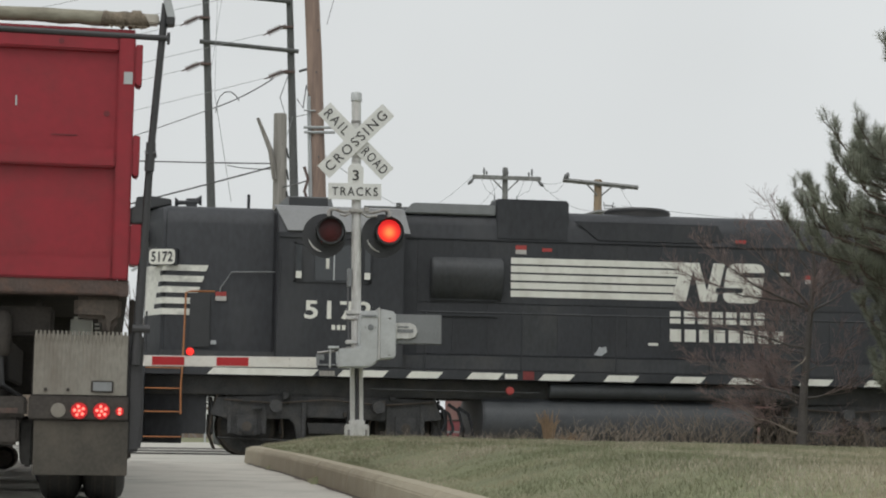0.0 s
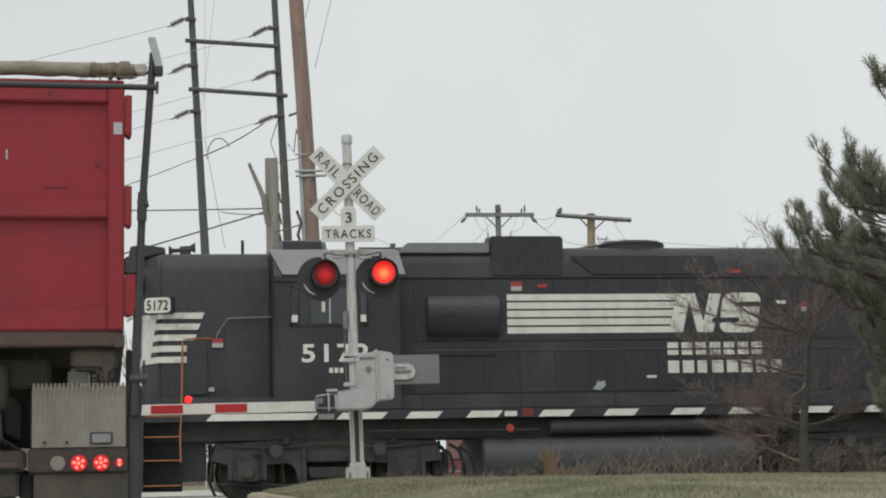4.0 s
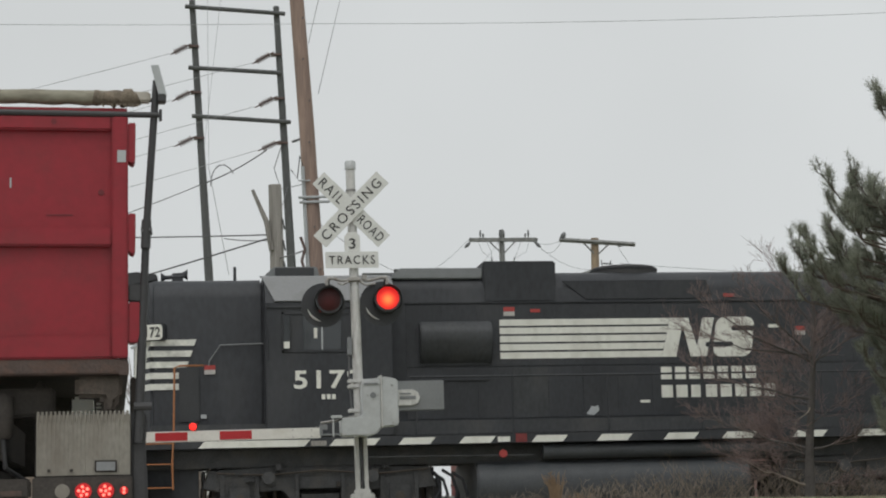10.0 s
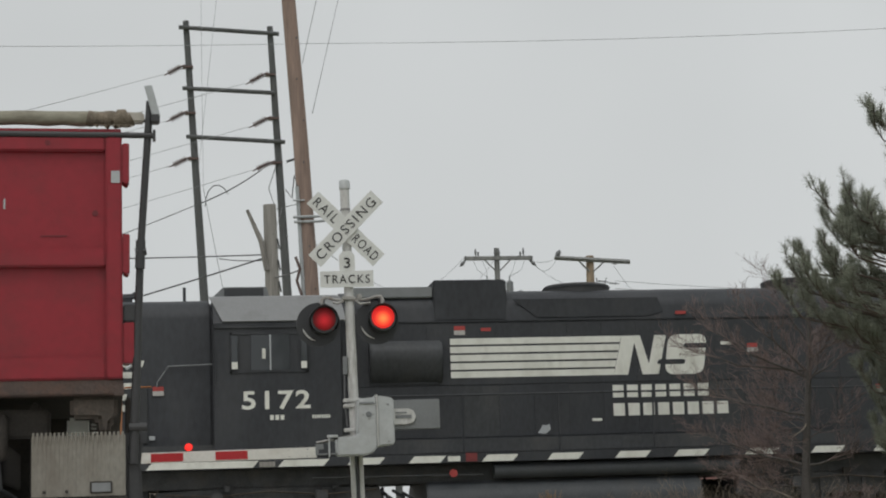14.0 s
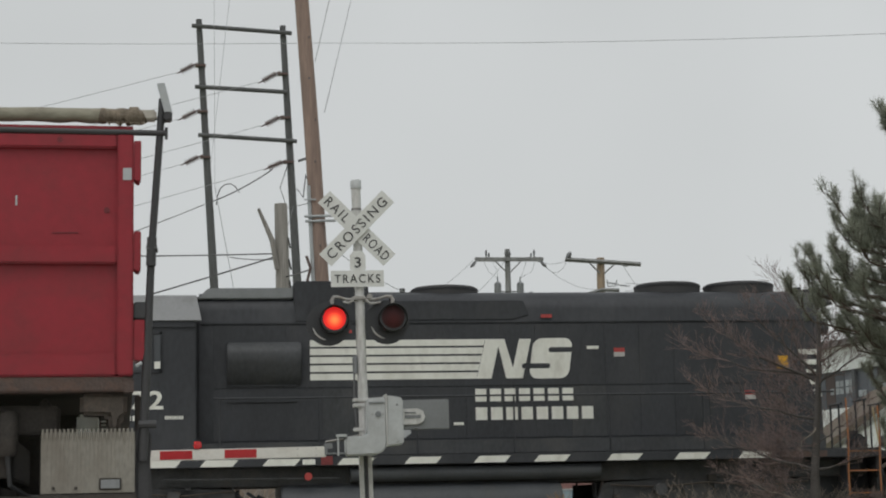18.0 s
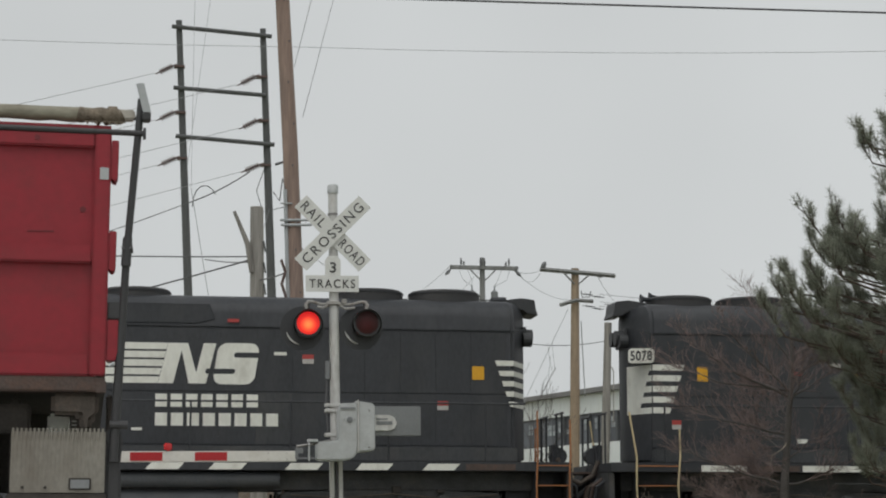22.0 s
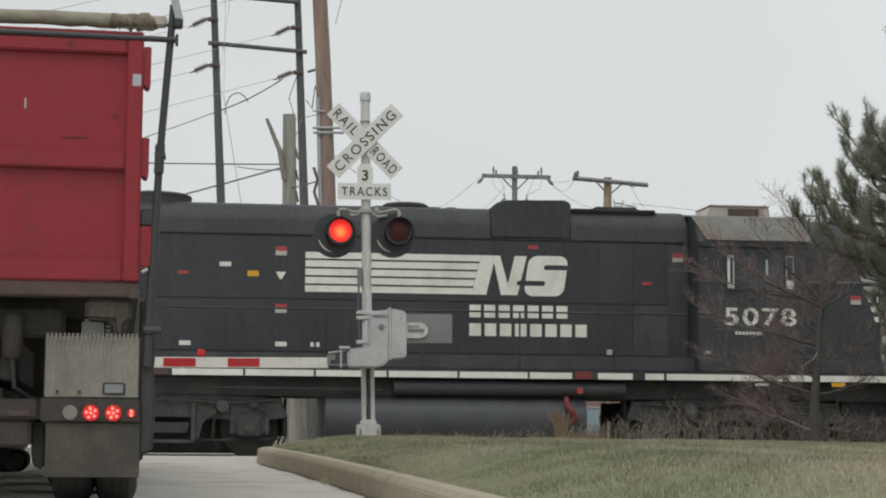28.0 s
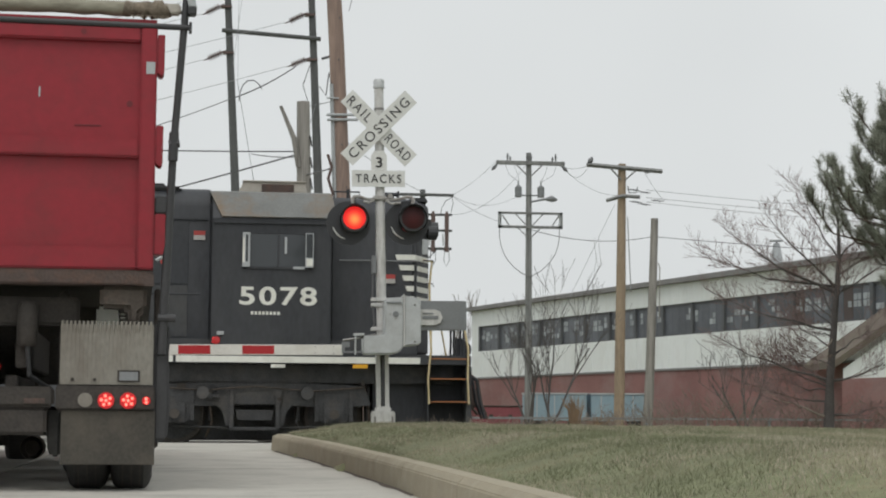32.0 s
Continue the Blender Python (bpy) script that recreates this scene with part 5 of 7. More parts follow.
        part("wind_wing", B().box(w0 + 0.035, w0 + 0.075, CAB_Y - 0.085, CAB_Y - 0.0805, wz0 + 0.12, wz1 - 0.06), WINDOW, win)
        # white slit: sky mirrored in the wing, put in as paint
        part("wing_glint", B().box(w0 - 0.018, w0 + 0.02, CAB_Y - 0.087, CAB_Y - 0.0805, wz0 + 0.10, wz1 - 0.12), WHITE, win)
        x = w1 - 0.13
        part("wing_frame", B().box(x, x + 0.14, CAB_Y - 0.09, CAB_Y - 0.08, wz0 + 0.03, wz1 - 0.02), CONDUIT, win)
        part("wind_wing", B().box(x + 0.015, x + 0.125, CAB_Y - 0.094, CAB_Y - 0.0905, wz0 + 0.2, wz1 - 0.035), WINDOW, win)
        part("wind_deflector", B().box(x + 0.015, x + 0.125, CAB_Y - 0.096, CAB_Y - 0.0905, wz0 + 0.05, wz0 + 0.18), WHITE, win)
        # upright slit of reflected sky, put in as pale grey
        part("pane_strip", B().box(w0 + 0.71, w0 + 0.75, CAB_Y - 0.03, CAB_Y - 0.02, wz0 + 0.27, wz0 + 0.56), CONDUIT, win)
        part("arm_rest", B().box(w0 + 0.86, w1 - 0.14, CAB_Y - 0.05, CAB_Y - 0.02, wz0 + 0.0, wz0 + 0.045), CONDUIT, win)
    # fleet number on the cab, small marks below it
    n0, n1 = (2.0, 3.18) if number == "5172" else (30.04, 31.38)
    lettering("fleet_number", number, 0.325, n1 - n0, WHITE, body, pose((n0 + n1) / 2, CAB_Y - 0.005, 2.60) @ FACING, bold=0.022, spacing=1.16, split=True)
    for x0, x1, z0, z1 in ((2.48, 2.75, 2.255, 2.34), (3.21, 3.53, 2.27, 2.33)) if number == "5172" else ((30.24, 30.76, 2.275, 2.33),):
        k = 3 if x1 - x0 < 0.3 else 8
        w = (x1 - x0) / k
        for i in range(k):
            part("small_mark", B().box(x0 + i * w, x0 + (i + 0.7) * w, CAB_Y - 0.005, CAB_Y - 0.001, z0, z1), WHITE, body)
    # emblem: stripes running into slanted blocks, two rows of blocks below
    ex = 5.74 if number == "5172" else 22.54
    emb = B()
    y = HOOD_Y - 0.014
    slant_bars(emb, ex, ex + 2.98, 2.955, 3.665, 5, 0.034, 0.0, 0.17, y)
    part("stripe_band", emb, WHITE, lh, "five white stripes")
    n = B()
    n.prism([(ex + 2.985, 2.955), (ex + 3.25, 2.955), (ex + 3.42, 3.665), (ex + 3.155, 3.665)], y - 0.004, y)
    n.prism([(ex + 3.36, 3.665), (ex + 3.50, 3.665), (ex + 3.70, 2.955), (ex + 3.52, 2.955)], y - 0.0045, y - 0.0005)
    n.prism([(ex + 3.60, 2.955), (ex + 3.82, 2.955), (ex + 3.99, 3.665), (ex + 3.77, 3.665)], y - 0.004, y)
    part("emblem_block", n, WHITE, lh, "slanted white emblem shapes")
    s = B()
    def rounded(x0, x1, z0, z1, r, lean):
        out = []
        for cx, cz, a in ((x1 - r, z1 - r, 0), (x0 + r, z1 - r, 90), (x0 + r, z0 + r, 180), (x1 - r, z0 + r, 270)):
            for k in range(5):
                t = radians(a + 22.5 * k)
                xx, zz = cx + r * math.cos(t), cz + r * math.sin(t)
                out.append((xx + lean * (zz - z0), zz))
        return out
    s.prism(rounded(ex + 3.93, ex + 4.66, 2.945, 3.675, 0.16, 0.14), y - 0.004, y)
    part("emblem_block", s, WHITE, lh, "rounded white emblem shape")
    g = B()
    for x0, x1, z in ((4.30, 4.86, 3.42), (3.80, 4.32, 3.13)):
        g.prism(rounded(ex + x0, ex + x1, z, z + 0.09, 0.04, 0.14), y - 0.006, y - 0.0042)
    part("emblem_slit", g, LOCO, lh)
    for count, width, z0, z1 in ((7, 1.85, 2.545, 2.772), (8, 2.21, 2.215, 2.44)):
        w = width / count
        for k in range(count):
            x = ex + 2.95 + k * w
            part("name_block", B().box(x, x + 0.76 * w, y - 0.004, y, z0, z1), WHITE, lh, bevel=0.001)
    # tank, air reservoir, trucks
    t0, t1 = tank
    prof = [(-1.1, 1.15), (-1.33, 1.02), (-1.42, 0.80), (-1.40, 0.5), (-1.2, 0.24), (-0.9, 0.17), (0.9, 0.17), (1.2, 0.24), (1.40, 0.5), (1.42, 0.80), (1.33, 1.02), (1.1, 1.15)]
    part("fuel_tank", B().prism(prof, t0, t1, "x"), TANK, loco, "long black fuel tank", bevel=0.03, smooth=True)
    for s in (-1, 1):
        part("air_reservoir", B().tube([(t0 + 1.2, s * 1.28, 1.28), (t1 + 0.7, s * 1.28, 1.28)], 0.135, 14), TANK, loco, smooth=True)
    part("pipe", B().tube([(t0 - 2.0, -1.36, 1.24), (t0 + 1.0, -1.36, 1.22)], 0.02, 6), UNDER, loco)
    for pair in axles:
        a0, a1 = pair
        bog = part("bogie", B().box(a0 - 0.35, a1 + 0.35, -0.62, 0.62, 0.10, 1.16), UNDER, loco, "grimy wheel truck", bevel=0.04)
        for s in (-1, 1):
            y0, y1 = sorted((s * 1.02, s * 1.18))
            xm = (a0 + a1) / 2
            part("side_frame", B().prism([(a0 - 0.64, 0.76), (a0 - 0.52, 1.06), (a0 + 0.5, 1.10), (a1 - 0.5, 1.10), (a1 + 0.52, 1.06), (a1 + 0.66, 0.72), (a1 + 0.31, 0.68), (a1 + 0.24, 0.42), (a1 - 0.24, 0.42), (a1 - 0.31, 0.68), (xm + 0.66, 0.70), (xm + 0.56, 0.60), (xm + 0.50, 0.34), (xm + 0.36, 0.34), (xm + 0.36, 0.72), (xm - 0.36, 0.72), (xm - 0.36, 0.34), (xm - 0.50, 0.34), (xm - 0.56, 0.60), (xm - 0.66, 0.70), (a0 + 0.31, 0.68), (a0 + 0.24, 0.42), (a0 - 0.24, 0.42), (a0 - 0.31, 0.68)], y0, y1), UNDER, bog, bevel=0.015)
            for a in pair:
                part("axle_box", B().box(a - 0.18, a + 0.18, *sorted((s * 1.0, s * 1.26)), 0.40, 0.76).disc((a, s * 1.26 if s > 0 else s * 1.30, 0.56), 0.13, 0.04, 14), UNDER, bog, bevel=0.015)
                part("journal_cover", B().disc((a, s * 1.305 if s > 0 else s * 1.32, 0.56), 0.085, 0.015, 14), WHEEL, bog, "rusty journal cover")
                for dx in (-0.30, 0.30):
                    part("pedestal_liner", B().box(a + dx - 0.035, a + dx + 0.035, *sorted((s * 1.12, s * 1.21)), 0.44, 0.98), UNDER, bog)
                for dx in (-0.62, 0.62):
                    part("brake_shoe", B().box(a + dx - 0.05, a + dx + 0.05, *sorted((s * 0.7, s * 0.86)), 0.40, 0.78), CHASSIS, bog, bevel=0.012)
                    part("brake_hanger", B().tube([(a + dx, s * 0.92, 1.06), (a + dx * 0.98, s * 0.92, 0.44)], 0.03, 6), UNDER, bog)
            for k in range(5):
                part("spring_leaf", B().box(xm - 0.33 + 0.008 * k, xm + 0.33 - 0.008 * k, *sorted((s * 1.06, s * 1.20)), 0.60 - 0.036 * k, 0.628 - 0.036 * k), UNDER, bog)
            part("spring_plank", B().box(xm - 0.44, xm + 0.44, *sorted((s * 1.0, s * 1.22)), 0.27, 0.335), UNDER, bog, bevel=0.012)
            for dx in (-0.40, 0.40):
                part("swing_hanger", B().box(xm + dx - 0.035, xm + dx + 0.035, *sorted((s * 1.19, s * 1.24)), 0.30, 0.98), UNDER, bog, bevel=0.008)
            part("brake_rod", B().tube([(a0 - 0.5, s * 1.0, 0.36), (xm, s * 1.0, 0.30), (a1 + 0.5, s * 1.0, 0.36)], 0.022, 6), UNDER, bog)
            rb = random.Random(int(number) + round(a0 * 10) + s)
            for a in pair:
                for dx in (-0.66, 0.66):
                    part("sand_pipe", B().tube([(a + dx * 0.75, s * 1.12, 1.2), (a + dx * 0.9, s * 1.1, 0.8), (a + dx * 0.98, s * 0.98, 0.42), (a + dx * 0.82, s * 0.84, 0.16)], 0.02, 6), CHASSIS_TAN if rb.random() < 0.4 else UNDER, bog)
            for _ in range(7):
                x, z, w, h = rb.uniform(a0 - 0.5, a1 + 0.5), rb.uniform(0.74, 1.08), rb.uniform(0.05, 0.16), rb.uniform(0.04, 0.12)
                part("bracket", B().box(x, x + w, *sorted((s * 1.181, s * rb.uniform(1.22, 1.32))), z, z + h), rb.choice((UNDER, UNDER, CHASSIS, WHEEL)), bog, bevel=0.008)
            part("air_line", B().tube([(a0 - 0.4, s * 1.22, 1.02), (a0 + 0.5, s * 1.23, 0.97), (xm, s * 1.24, 1.04), (a1 - 0.4, s * 1.23, 0.96), (a1 + 0.5, s * 1.22, 1.03)], 0.014, 6), CHASSIS_TAN, bog)
            for a in pair:
                part("box_bolt", B().disc((a - 0.11, s * 1.262 if s > 0 else s * 1.275, 0.45), 0.018, 0.013, 8), WHEEL, bog)
                part("box_bolt", B().disc((a + 0.11, s * 1.262 if s > 0 else s * 1.275, 0.45), 0.018, 0.013, 8), WHEEL, bog)
            for dx in (-0.9, 0.9):
                part("brake_cylinder", B().disc((xm + dx, s * 1.24 if s > 0 else s * 1.42, 0.92), 0.11, 0.18, 14), UNDER, bog)
        for a in pair:
            ws = B().tube([(0, -0.85, 0), (0, 0.85, 0)], 0.09, 10)
            for s in (-1, 1):
                yi, yo = s * 0.675, s * 0.81
                ws.tube([(0, yi, 0), (0, yi + s * 0.03, 0), (0, yi + s * 0.032, 0), (0, yo, 0)], [0.535, 0.535, 0.508, 0.5], 28)
                ws.tube([(0, yo - s * 0.005, 0), (0, yo + s * 0.004, 0)], 0.44, 28, 1)
                for k in range(2):
                    ws.disc((0.22 * math.cos(k * math.pi), yo if s > 0 else yo - 0.02, 0.22 * math.sin(k * math.pi)), 0.05, 0.02, 10, mi=1)
            w = part("wheelset", ws, [WHEEL, UNDER], loco, "grimy steel wheel pair on an axle")
            WHEELSETS.append((w, a, 0.5))
    # ends: platform, steps with orange edges, hand rails, coupler, hoses
    for s, x in ((-1, lo), (1, hi)):
        xo = x + s * 0.62
        xa, xb = steps[0] if s < 0 else steps[1]
        wheel_end = (axles[0][0] - 0.7) if s < 0 else (axles[-1][1] + 0.7)
        part("step_side_plate", B().box(*sorted((wheel_end, x + s * 0.3)), -0.97, 0.97, 0.42, 1.432), LOCO, loco, bevel=0.01)
        part("pilot", B().box(*sorted((xo - s * 0.08, xo + s * 0.02)), -1.45, 1.45, 0.30, 1.43), UNDER, loco, "grimy pilot plate", bevel=0.02)
        part("coupler", B().box(*sorted((xo, xo + s * 0.36)), -0.16, 0.16, 0.70, 1.04), RUST, loco, "rusty knuckle coupler", bevel=0.03)
        for ys in (-1, 1):
            st = part("stepwell", B().box(xa, xb, *sorted((ys * 0.95, ys * 0.98)), 0.25, 1.43).box(xa, xa + 0.02, *sorted((ys * 0.985, ys * 1.48)), 0.25, 1.43), LOCO, loco, "recessed boarding steps")
            for z in (0.37, 0.80, 1.20, 1.55):
                part("step", B().box(xa + 0.022, xb, *sorted((ys * 0.985, ys * 1.5)), z - 0.02, z), LOCO, st)
                part("step_edge", B().box(xa + 0.03, xb - 0.01, *sorted((ys * 1.502, ys * 1.512)), z - 0.02, z), ORANGE, st, "faded orange step edge")
            bend = 0.012 * (1 if number == "5172" else 2)
            for xx, z1, m in ((xa + 0.02, 2.5, LOCO if number == "5172" and s < 0 else (ORANGE if number == "5172" else YELLOW)), (xb - 0.02, 2.35, ORANGE if number == "5172" else YELLOW)):
                lean = -0.16 if number == "5078" and (xx < xa + 0.1 if s < 0 else xx > xa + 0.1) else 0.0
                top = [(xx + 0.03, ys * 1.50, 2.84), (xx + 0.12, ys * 1.46, 2.87), (xx + 0.52, ys * 1.1, 2.90)] if number == "5172" and s < 0 and m == ORANGE else [(xx + bend + lean, ys * 1.52, z1)]
                part("grab_rail", B().tube([(xx, ys * 1.53, 0.75), (xx - bend, ys * 1.55, 1.2), (xx + bend + lean * 0.25, ys * 1.55, 1.7)] + top, 0.017, 8), m, loco, "rusty orange grab rail" if m == ORANGE else "")
        for yy in (-0.9, -0.45, 0.45, 0.9):
            part("end_rail_post", B().tube([(xo - s * 0.05, yy, 1.6), (xo - s * 0.05, yy, 2.5)], 0.02, 8), LOCO, loco)
        for ya, yb in ((-1.0, -0.3), (0.3, 1.0)):
            part("end_rail", B().tube([(xo - s * 0.05, ya, 2.5), (xo - s * 0.05, yb, 2.5)], 0.02, 8), LOCO, loco)
        for k, yy in enumerate((-1.1, -0.92, -0.75, -0.6, -0.42, 0.45, 0.6)):
            w = 0.22 + 0.05 * (k % 3)
            part("air_hose", B().tube([(xo - s * 0.02, yy, 1.3 + 0.05 * (k % 2)), (xo + s * w * 0.7, yy, 1.18), (xo + s * w, yy + 0.04, 0.8 - 0.06 * (k % 3)), (xo + s * (w + 0.1), yy + 0.08, 0.5 + 0.08 * (k % 2))], 0.03, 8), (LOCO, RUST, CHASSIS_TAN)[k % 3], loco)
        part("mu_plug", B().disc((xo + s * 0.02, -0.3, 1.75), 0.16, 0.2, 12).box(*sorted((xo - s * 0.12, xo)), -0.4, -0.1, 1.6, 1.95), LOCO, loco)
        hx0, hx1 = sorted((x, x + s * 0.13))
        part("headlight", B().disc((x + s * 0.02, -0.16, 3.95), 0.14, 0.16 * s, 16, "x").disc((x + s * 0.02, 0.16, 3.95), 0.14, 0.16 * s, 16, "x").box(*sorted((x - s * 0.02, x + s * 0.04)), -0.34, 0.34, 3.78, 4.12), LAMP_BLACK, loco)
        part("class_lamp", B().tube([(x - s * 0.02, -0.3, 3.88), (x + s * 0.14, -0.3, 3.88)], 0.13, 14), LAMP_BLACK, loco)
        if number == "5172" or s < 0:
            part("marker_box", B().prism([(x - s * 0.42, 4.50), (x - s * 0.02, 4.42), (x + s * 0.06, 4.36), (x + s * 0.27, 4.33), (x + s * 0.23, 4.42), (x + s * 0.20, 4.62), (x - s * 0.05, 4.65), (x - s * 0.42, 4.60)], -0.36, 0.36), LAMP_BLACK, loco, bevel=0.015)
            # side hand rail
    rail = part("hand_rail", B().tube([(long_hood[0] + 0.3, -1.44, 2.62), (long_hood[1] - 0.2, -1.44, 2.62)], 0.017, 8), LOCO, loco)
    for x in np.arange(long_hood[0] + 0.4, long_hood[1], 1.72):
        part("stanchion", B().tube([(x, -1.44, 1.6), (x, -1.44, 2.62)], 0.017, 6), LOCO, rail)
    return loco, lh, body


def decal(parent, x0, x1, z0, z1, m, y=HOOD_Y, name="decal"):
    return part(name, B().box(x0, x1, y - 0.019, y - 0.0145, z0, z1), m, parent)


def warning(parent, x, z, w=0.2, y=HOOD_Y):
    decal(parent, x - w / 2, x + w / 2, z - 0.008, z + 0.07, LABEL_RED, y, "warning_label")
    decal(parent, x - w / 2, x + w / 2, z - 0.09, z - 0.01, LABEL_PALE, y, "warning_label")


def fan(parent, x, r, z):
    f = part("roof_fan", B().tube([(x, 0, 4.5), (x, 0, z - 0.03), (x, 0, z)], [r, r, r - 0.05], 28), LOCO_ROOF, parent, "low round radiator fan", smooth=True)
    part("fan_hub", B().disc((x, 0, z), 0.12, 0.03, 12, "z"), LOCO, f)
    part("fan_band", B().tube([(x, 0, z - 0.07), (x, 0, z - 0.05)], r + 0.012, 28), LOCO, f)


def build_train():
    a, ah, ac = build_locomotive("5172", (-0.78, 1.52), (1.52, 3.74), (3.74, 15.38), ((1.06, 3.84), (11.45, 14.2)), (5.2, 10.15), ((-0.74, -0.06), (15.34, 15.97)), "black diesel locomotive with white emblem stripes and grey-sided cab roof")
    b, bh, bc = build_locomotive("5078", (31.63, 33.48), (29.56, 31.63), (17.32, 29.56), ((18.85, 21.6), (28.96, 31.72)), (22.9, 27.55), ((17.16, 17.96), (33.34, 34.08)), "black diesel locomotive with long white sill stripe and rusty cab roof")
    # --- first locomotive
    part("roof_box", B().prism([(3.76, 4.42), (3.95, 4.615), (5.455, 4.615), (5.455, 4.42)], -0.92, 0.92), PLATE_GREY, a, bevel=0.02)
    part("blower_housing", B().box(5.46, 6.8, -0.966, 0.966, 3.98, 4.73), LOCO, a, "boxy filter housing", bevel=0.03)
    # the duct's lighter look is put into its colour with the paler black
    part("air_duct", B().prism([(-0.96, 2.86), (-1.0, 2.88), (-1.10, 3.06), (-1.17, 3.26), (-1.19, 3.42), (-1.11, 3.58), (-0.96, 3.65)], 4.28, 5.58, "x"), LOCO_LIT, a, "rounded blower duct", bevel=0.03, smooth=True)
    for z in (2.86, 2.58):
        part("duct_strip", B().box(4.28, 5.5, -0.99, -0.963, z, z + 0.03), LOCO, a)
    part("intake_recess", B().prism([(6.9, 4.36), (7.35, 4.02), (9.4, 4.02), (9.7, 4.10), (9.6, 4.36)], HOOD_Y - 0.014, HOOD_Y - 0.002), LOCO_DOOR, ah, "dark intake screen", bevel=0.006)
    for x, r, z in ((8.3, 0.62, 4.71), (12.54, 0.62, 4.76), (13.93, 0.66, 4.76)):
        fan(a, x, r, z)
    part("air_conditioner", B().prism([(1.50, 4.5), (1.72, 4.71), (2.5, 4.71), (2.55, 4.5)], -0.5, 0.5), PLATE_GREY, a, "grey roof air conditioner", bevel=0.015)
    part("ac_vent", B().box(1.74, 2.44, -0.53, -0.502, 4.53, 4.685), LAMP_BLACK, a)
    horn = part("air_horn", B().tube([(-0.3, -0.2, 4.56), (-0.22, -0.2, 4.56), (0.14, -0.2, 4.58)], [0.10, 0.04, 0.03], 12).tube([(-0.1, -0.05, 4.63), (0.08, -0.05, 4.63), (0.18, -0.05, 4.63)], [0.03, 0.04, 0.10], 12).box(-0.1, 0.1, -0.24, 0.0, 4.44, 4.55), LOCO, a, "black air horns")
    part("antenna", B().tube([(1.03, -0.1, 4.45), (1.03, -0.1, 4.76)], 0.028, 8), LOCO, a)
    part("rear_bell", B().tube([(14.72, -0.3, 4.5), (14.8, -0.3, 4.6), (15.05, -0.3, 4.62)], [0.03, 0.07, 0.05], 8), LOCO, a)
    nose = B()
    end_stripes(nose, -0.78, -1, 0.02, 0.33, 2.49, 3.37, 5, 0.085, True)
    part("nose_stripes", nose, WHITE_WORN, a, "white safety stripes on the nose")
    number_board(a, "5172", -0.78, -1, 3.50, 0.21)
    rear = B()
    end_stripes(rear, 15.38, 1, 15.0, 14.72, 2.60, 3.43, 5, 0.09)
    part("rear_stripes", rear, WHITE, a, "white safety stripes on the rear")
    dashes = [(0.35, 2.24), (2.6, 3.46)] + [(x, x + 0.63) for x in (3.80, 4.87, 6.16, 7.33, 8.55, 9.62, 10.93, 12.16, 13.33)]
    for x0, x1 in dashes:
        part("reflector_dash", B().prism([(x0, 1.445), (x1 - 0.07, 1.445), (x1 + 0.03, 1.562), (x0 + 0.10, 1.562)], CAB_Y - 0.006, CAB_Y - 0.001), WHITE, a)
    decal(a, 2.28, 2.55, 1.45, 1.54, POLE_GREY, CAB_Y + 0.01)
    decal(a, 5.56, 5.78, 1.46, 1.55, WHITE, CAB_Y + 0.01)
    decal(a, 5.88, 6.08, 1.45, 1.60, MAROON, CAB_Y + 0.01, "emergency_valve")
    part("red_cap", B().disc((5.66, -1.48, 1.255), 0.07, 0.06, 12), LABEL_RED, a, "red fuel cut-off cap")
    for x, z in ((5.92, 3.82), (11.35, 3.42), (13.77, 2.62)):
        warning(ah, x, z)
    decal(ah, 6.31, 6.49, 3.79, 3.85, LABEL_RED)
    decal(ah, 9.92, 10.12, 4.045, 4.105, LABEL_RED, HOOD_Y - 0.016)
    decal(ah, 10.75, 10.97, 3.47, 3.53, WHITE)
    decal(ah, 14.30, 14.52, 3.08, 3.32, LABEL_YELLOW)
    decal(ah, 8.29, 8.47, 2.13, 2.18, WHITE)
    part("paint_patch", B().prism([(7.28, 1.94), (7.42, 1.92), (7.52, 2.0), (7.50, 2.1), (7.43, 2.07), (7.38, 2.09), (7.34, 2.02)], HOOD_Y - 0.019, HOOD_Y - 0.0145), CONDUIT, ah)
    warning(a, 0.56, 2.84, 0.19, -0.96)
    part("battery_hatch", B().box(0.02, 0.38, -0.985, -0.953, 1.92, 2.88), LAMP_BLACK, a, "sooty black hatch", bevel=0.012)
    part("short_hood_rail", B().tube([(0.54, -1.02, 2.9), (0.55, -1.02, 2.98), (0.74, -1.02, 3.26), (1.50, -1.02, 3.28)], 0.012, 6), PLATE_GREY, a)
    part("cab_grab", B().tube([(1.555, -1.54, 2.95), (1.555, -1.56, 3.5)], 0.012, 6), LOCO, ac)
    part("hood_latch", B().box(0.40, 0.5, -0.985, -0.952, 1.98, 2.05), CONDUIT, a)
    for k, (x0, z0) in enumerate(((4.42, 1.05), (4.55, 0.95), (4.72, 1.0), (4.9, 0.95))):
        part("brake_hose", B().tube([(x0 - 0.1, -1.05, z0), (x0 + 0.08, -1.1, z0 - 0.12), (x0 + 0.16, -1.08, z0 - 0.38), (x0 + 0.05 * k, -1.0, 0.3)], 0.03, 8), LOCO, a)
    part("brake_rigging", B().box(4.34, 4.62, -1.0, -0.5, 0.38, 0.86), UNDER, a, bevel=0.03)
    part("brake_wheel_gap", B().tube([(4.85, -0.7, 0.9), (4.95, -0.75, 0.55), (4.9, -0.7, 0.2)], 0.03, 6), LOCO, a)
    decal(ah, 14.1, 14.98, 1.45, 1.56, RUST, CAB_Y + 0.01)
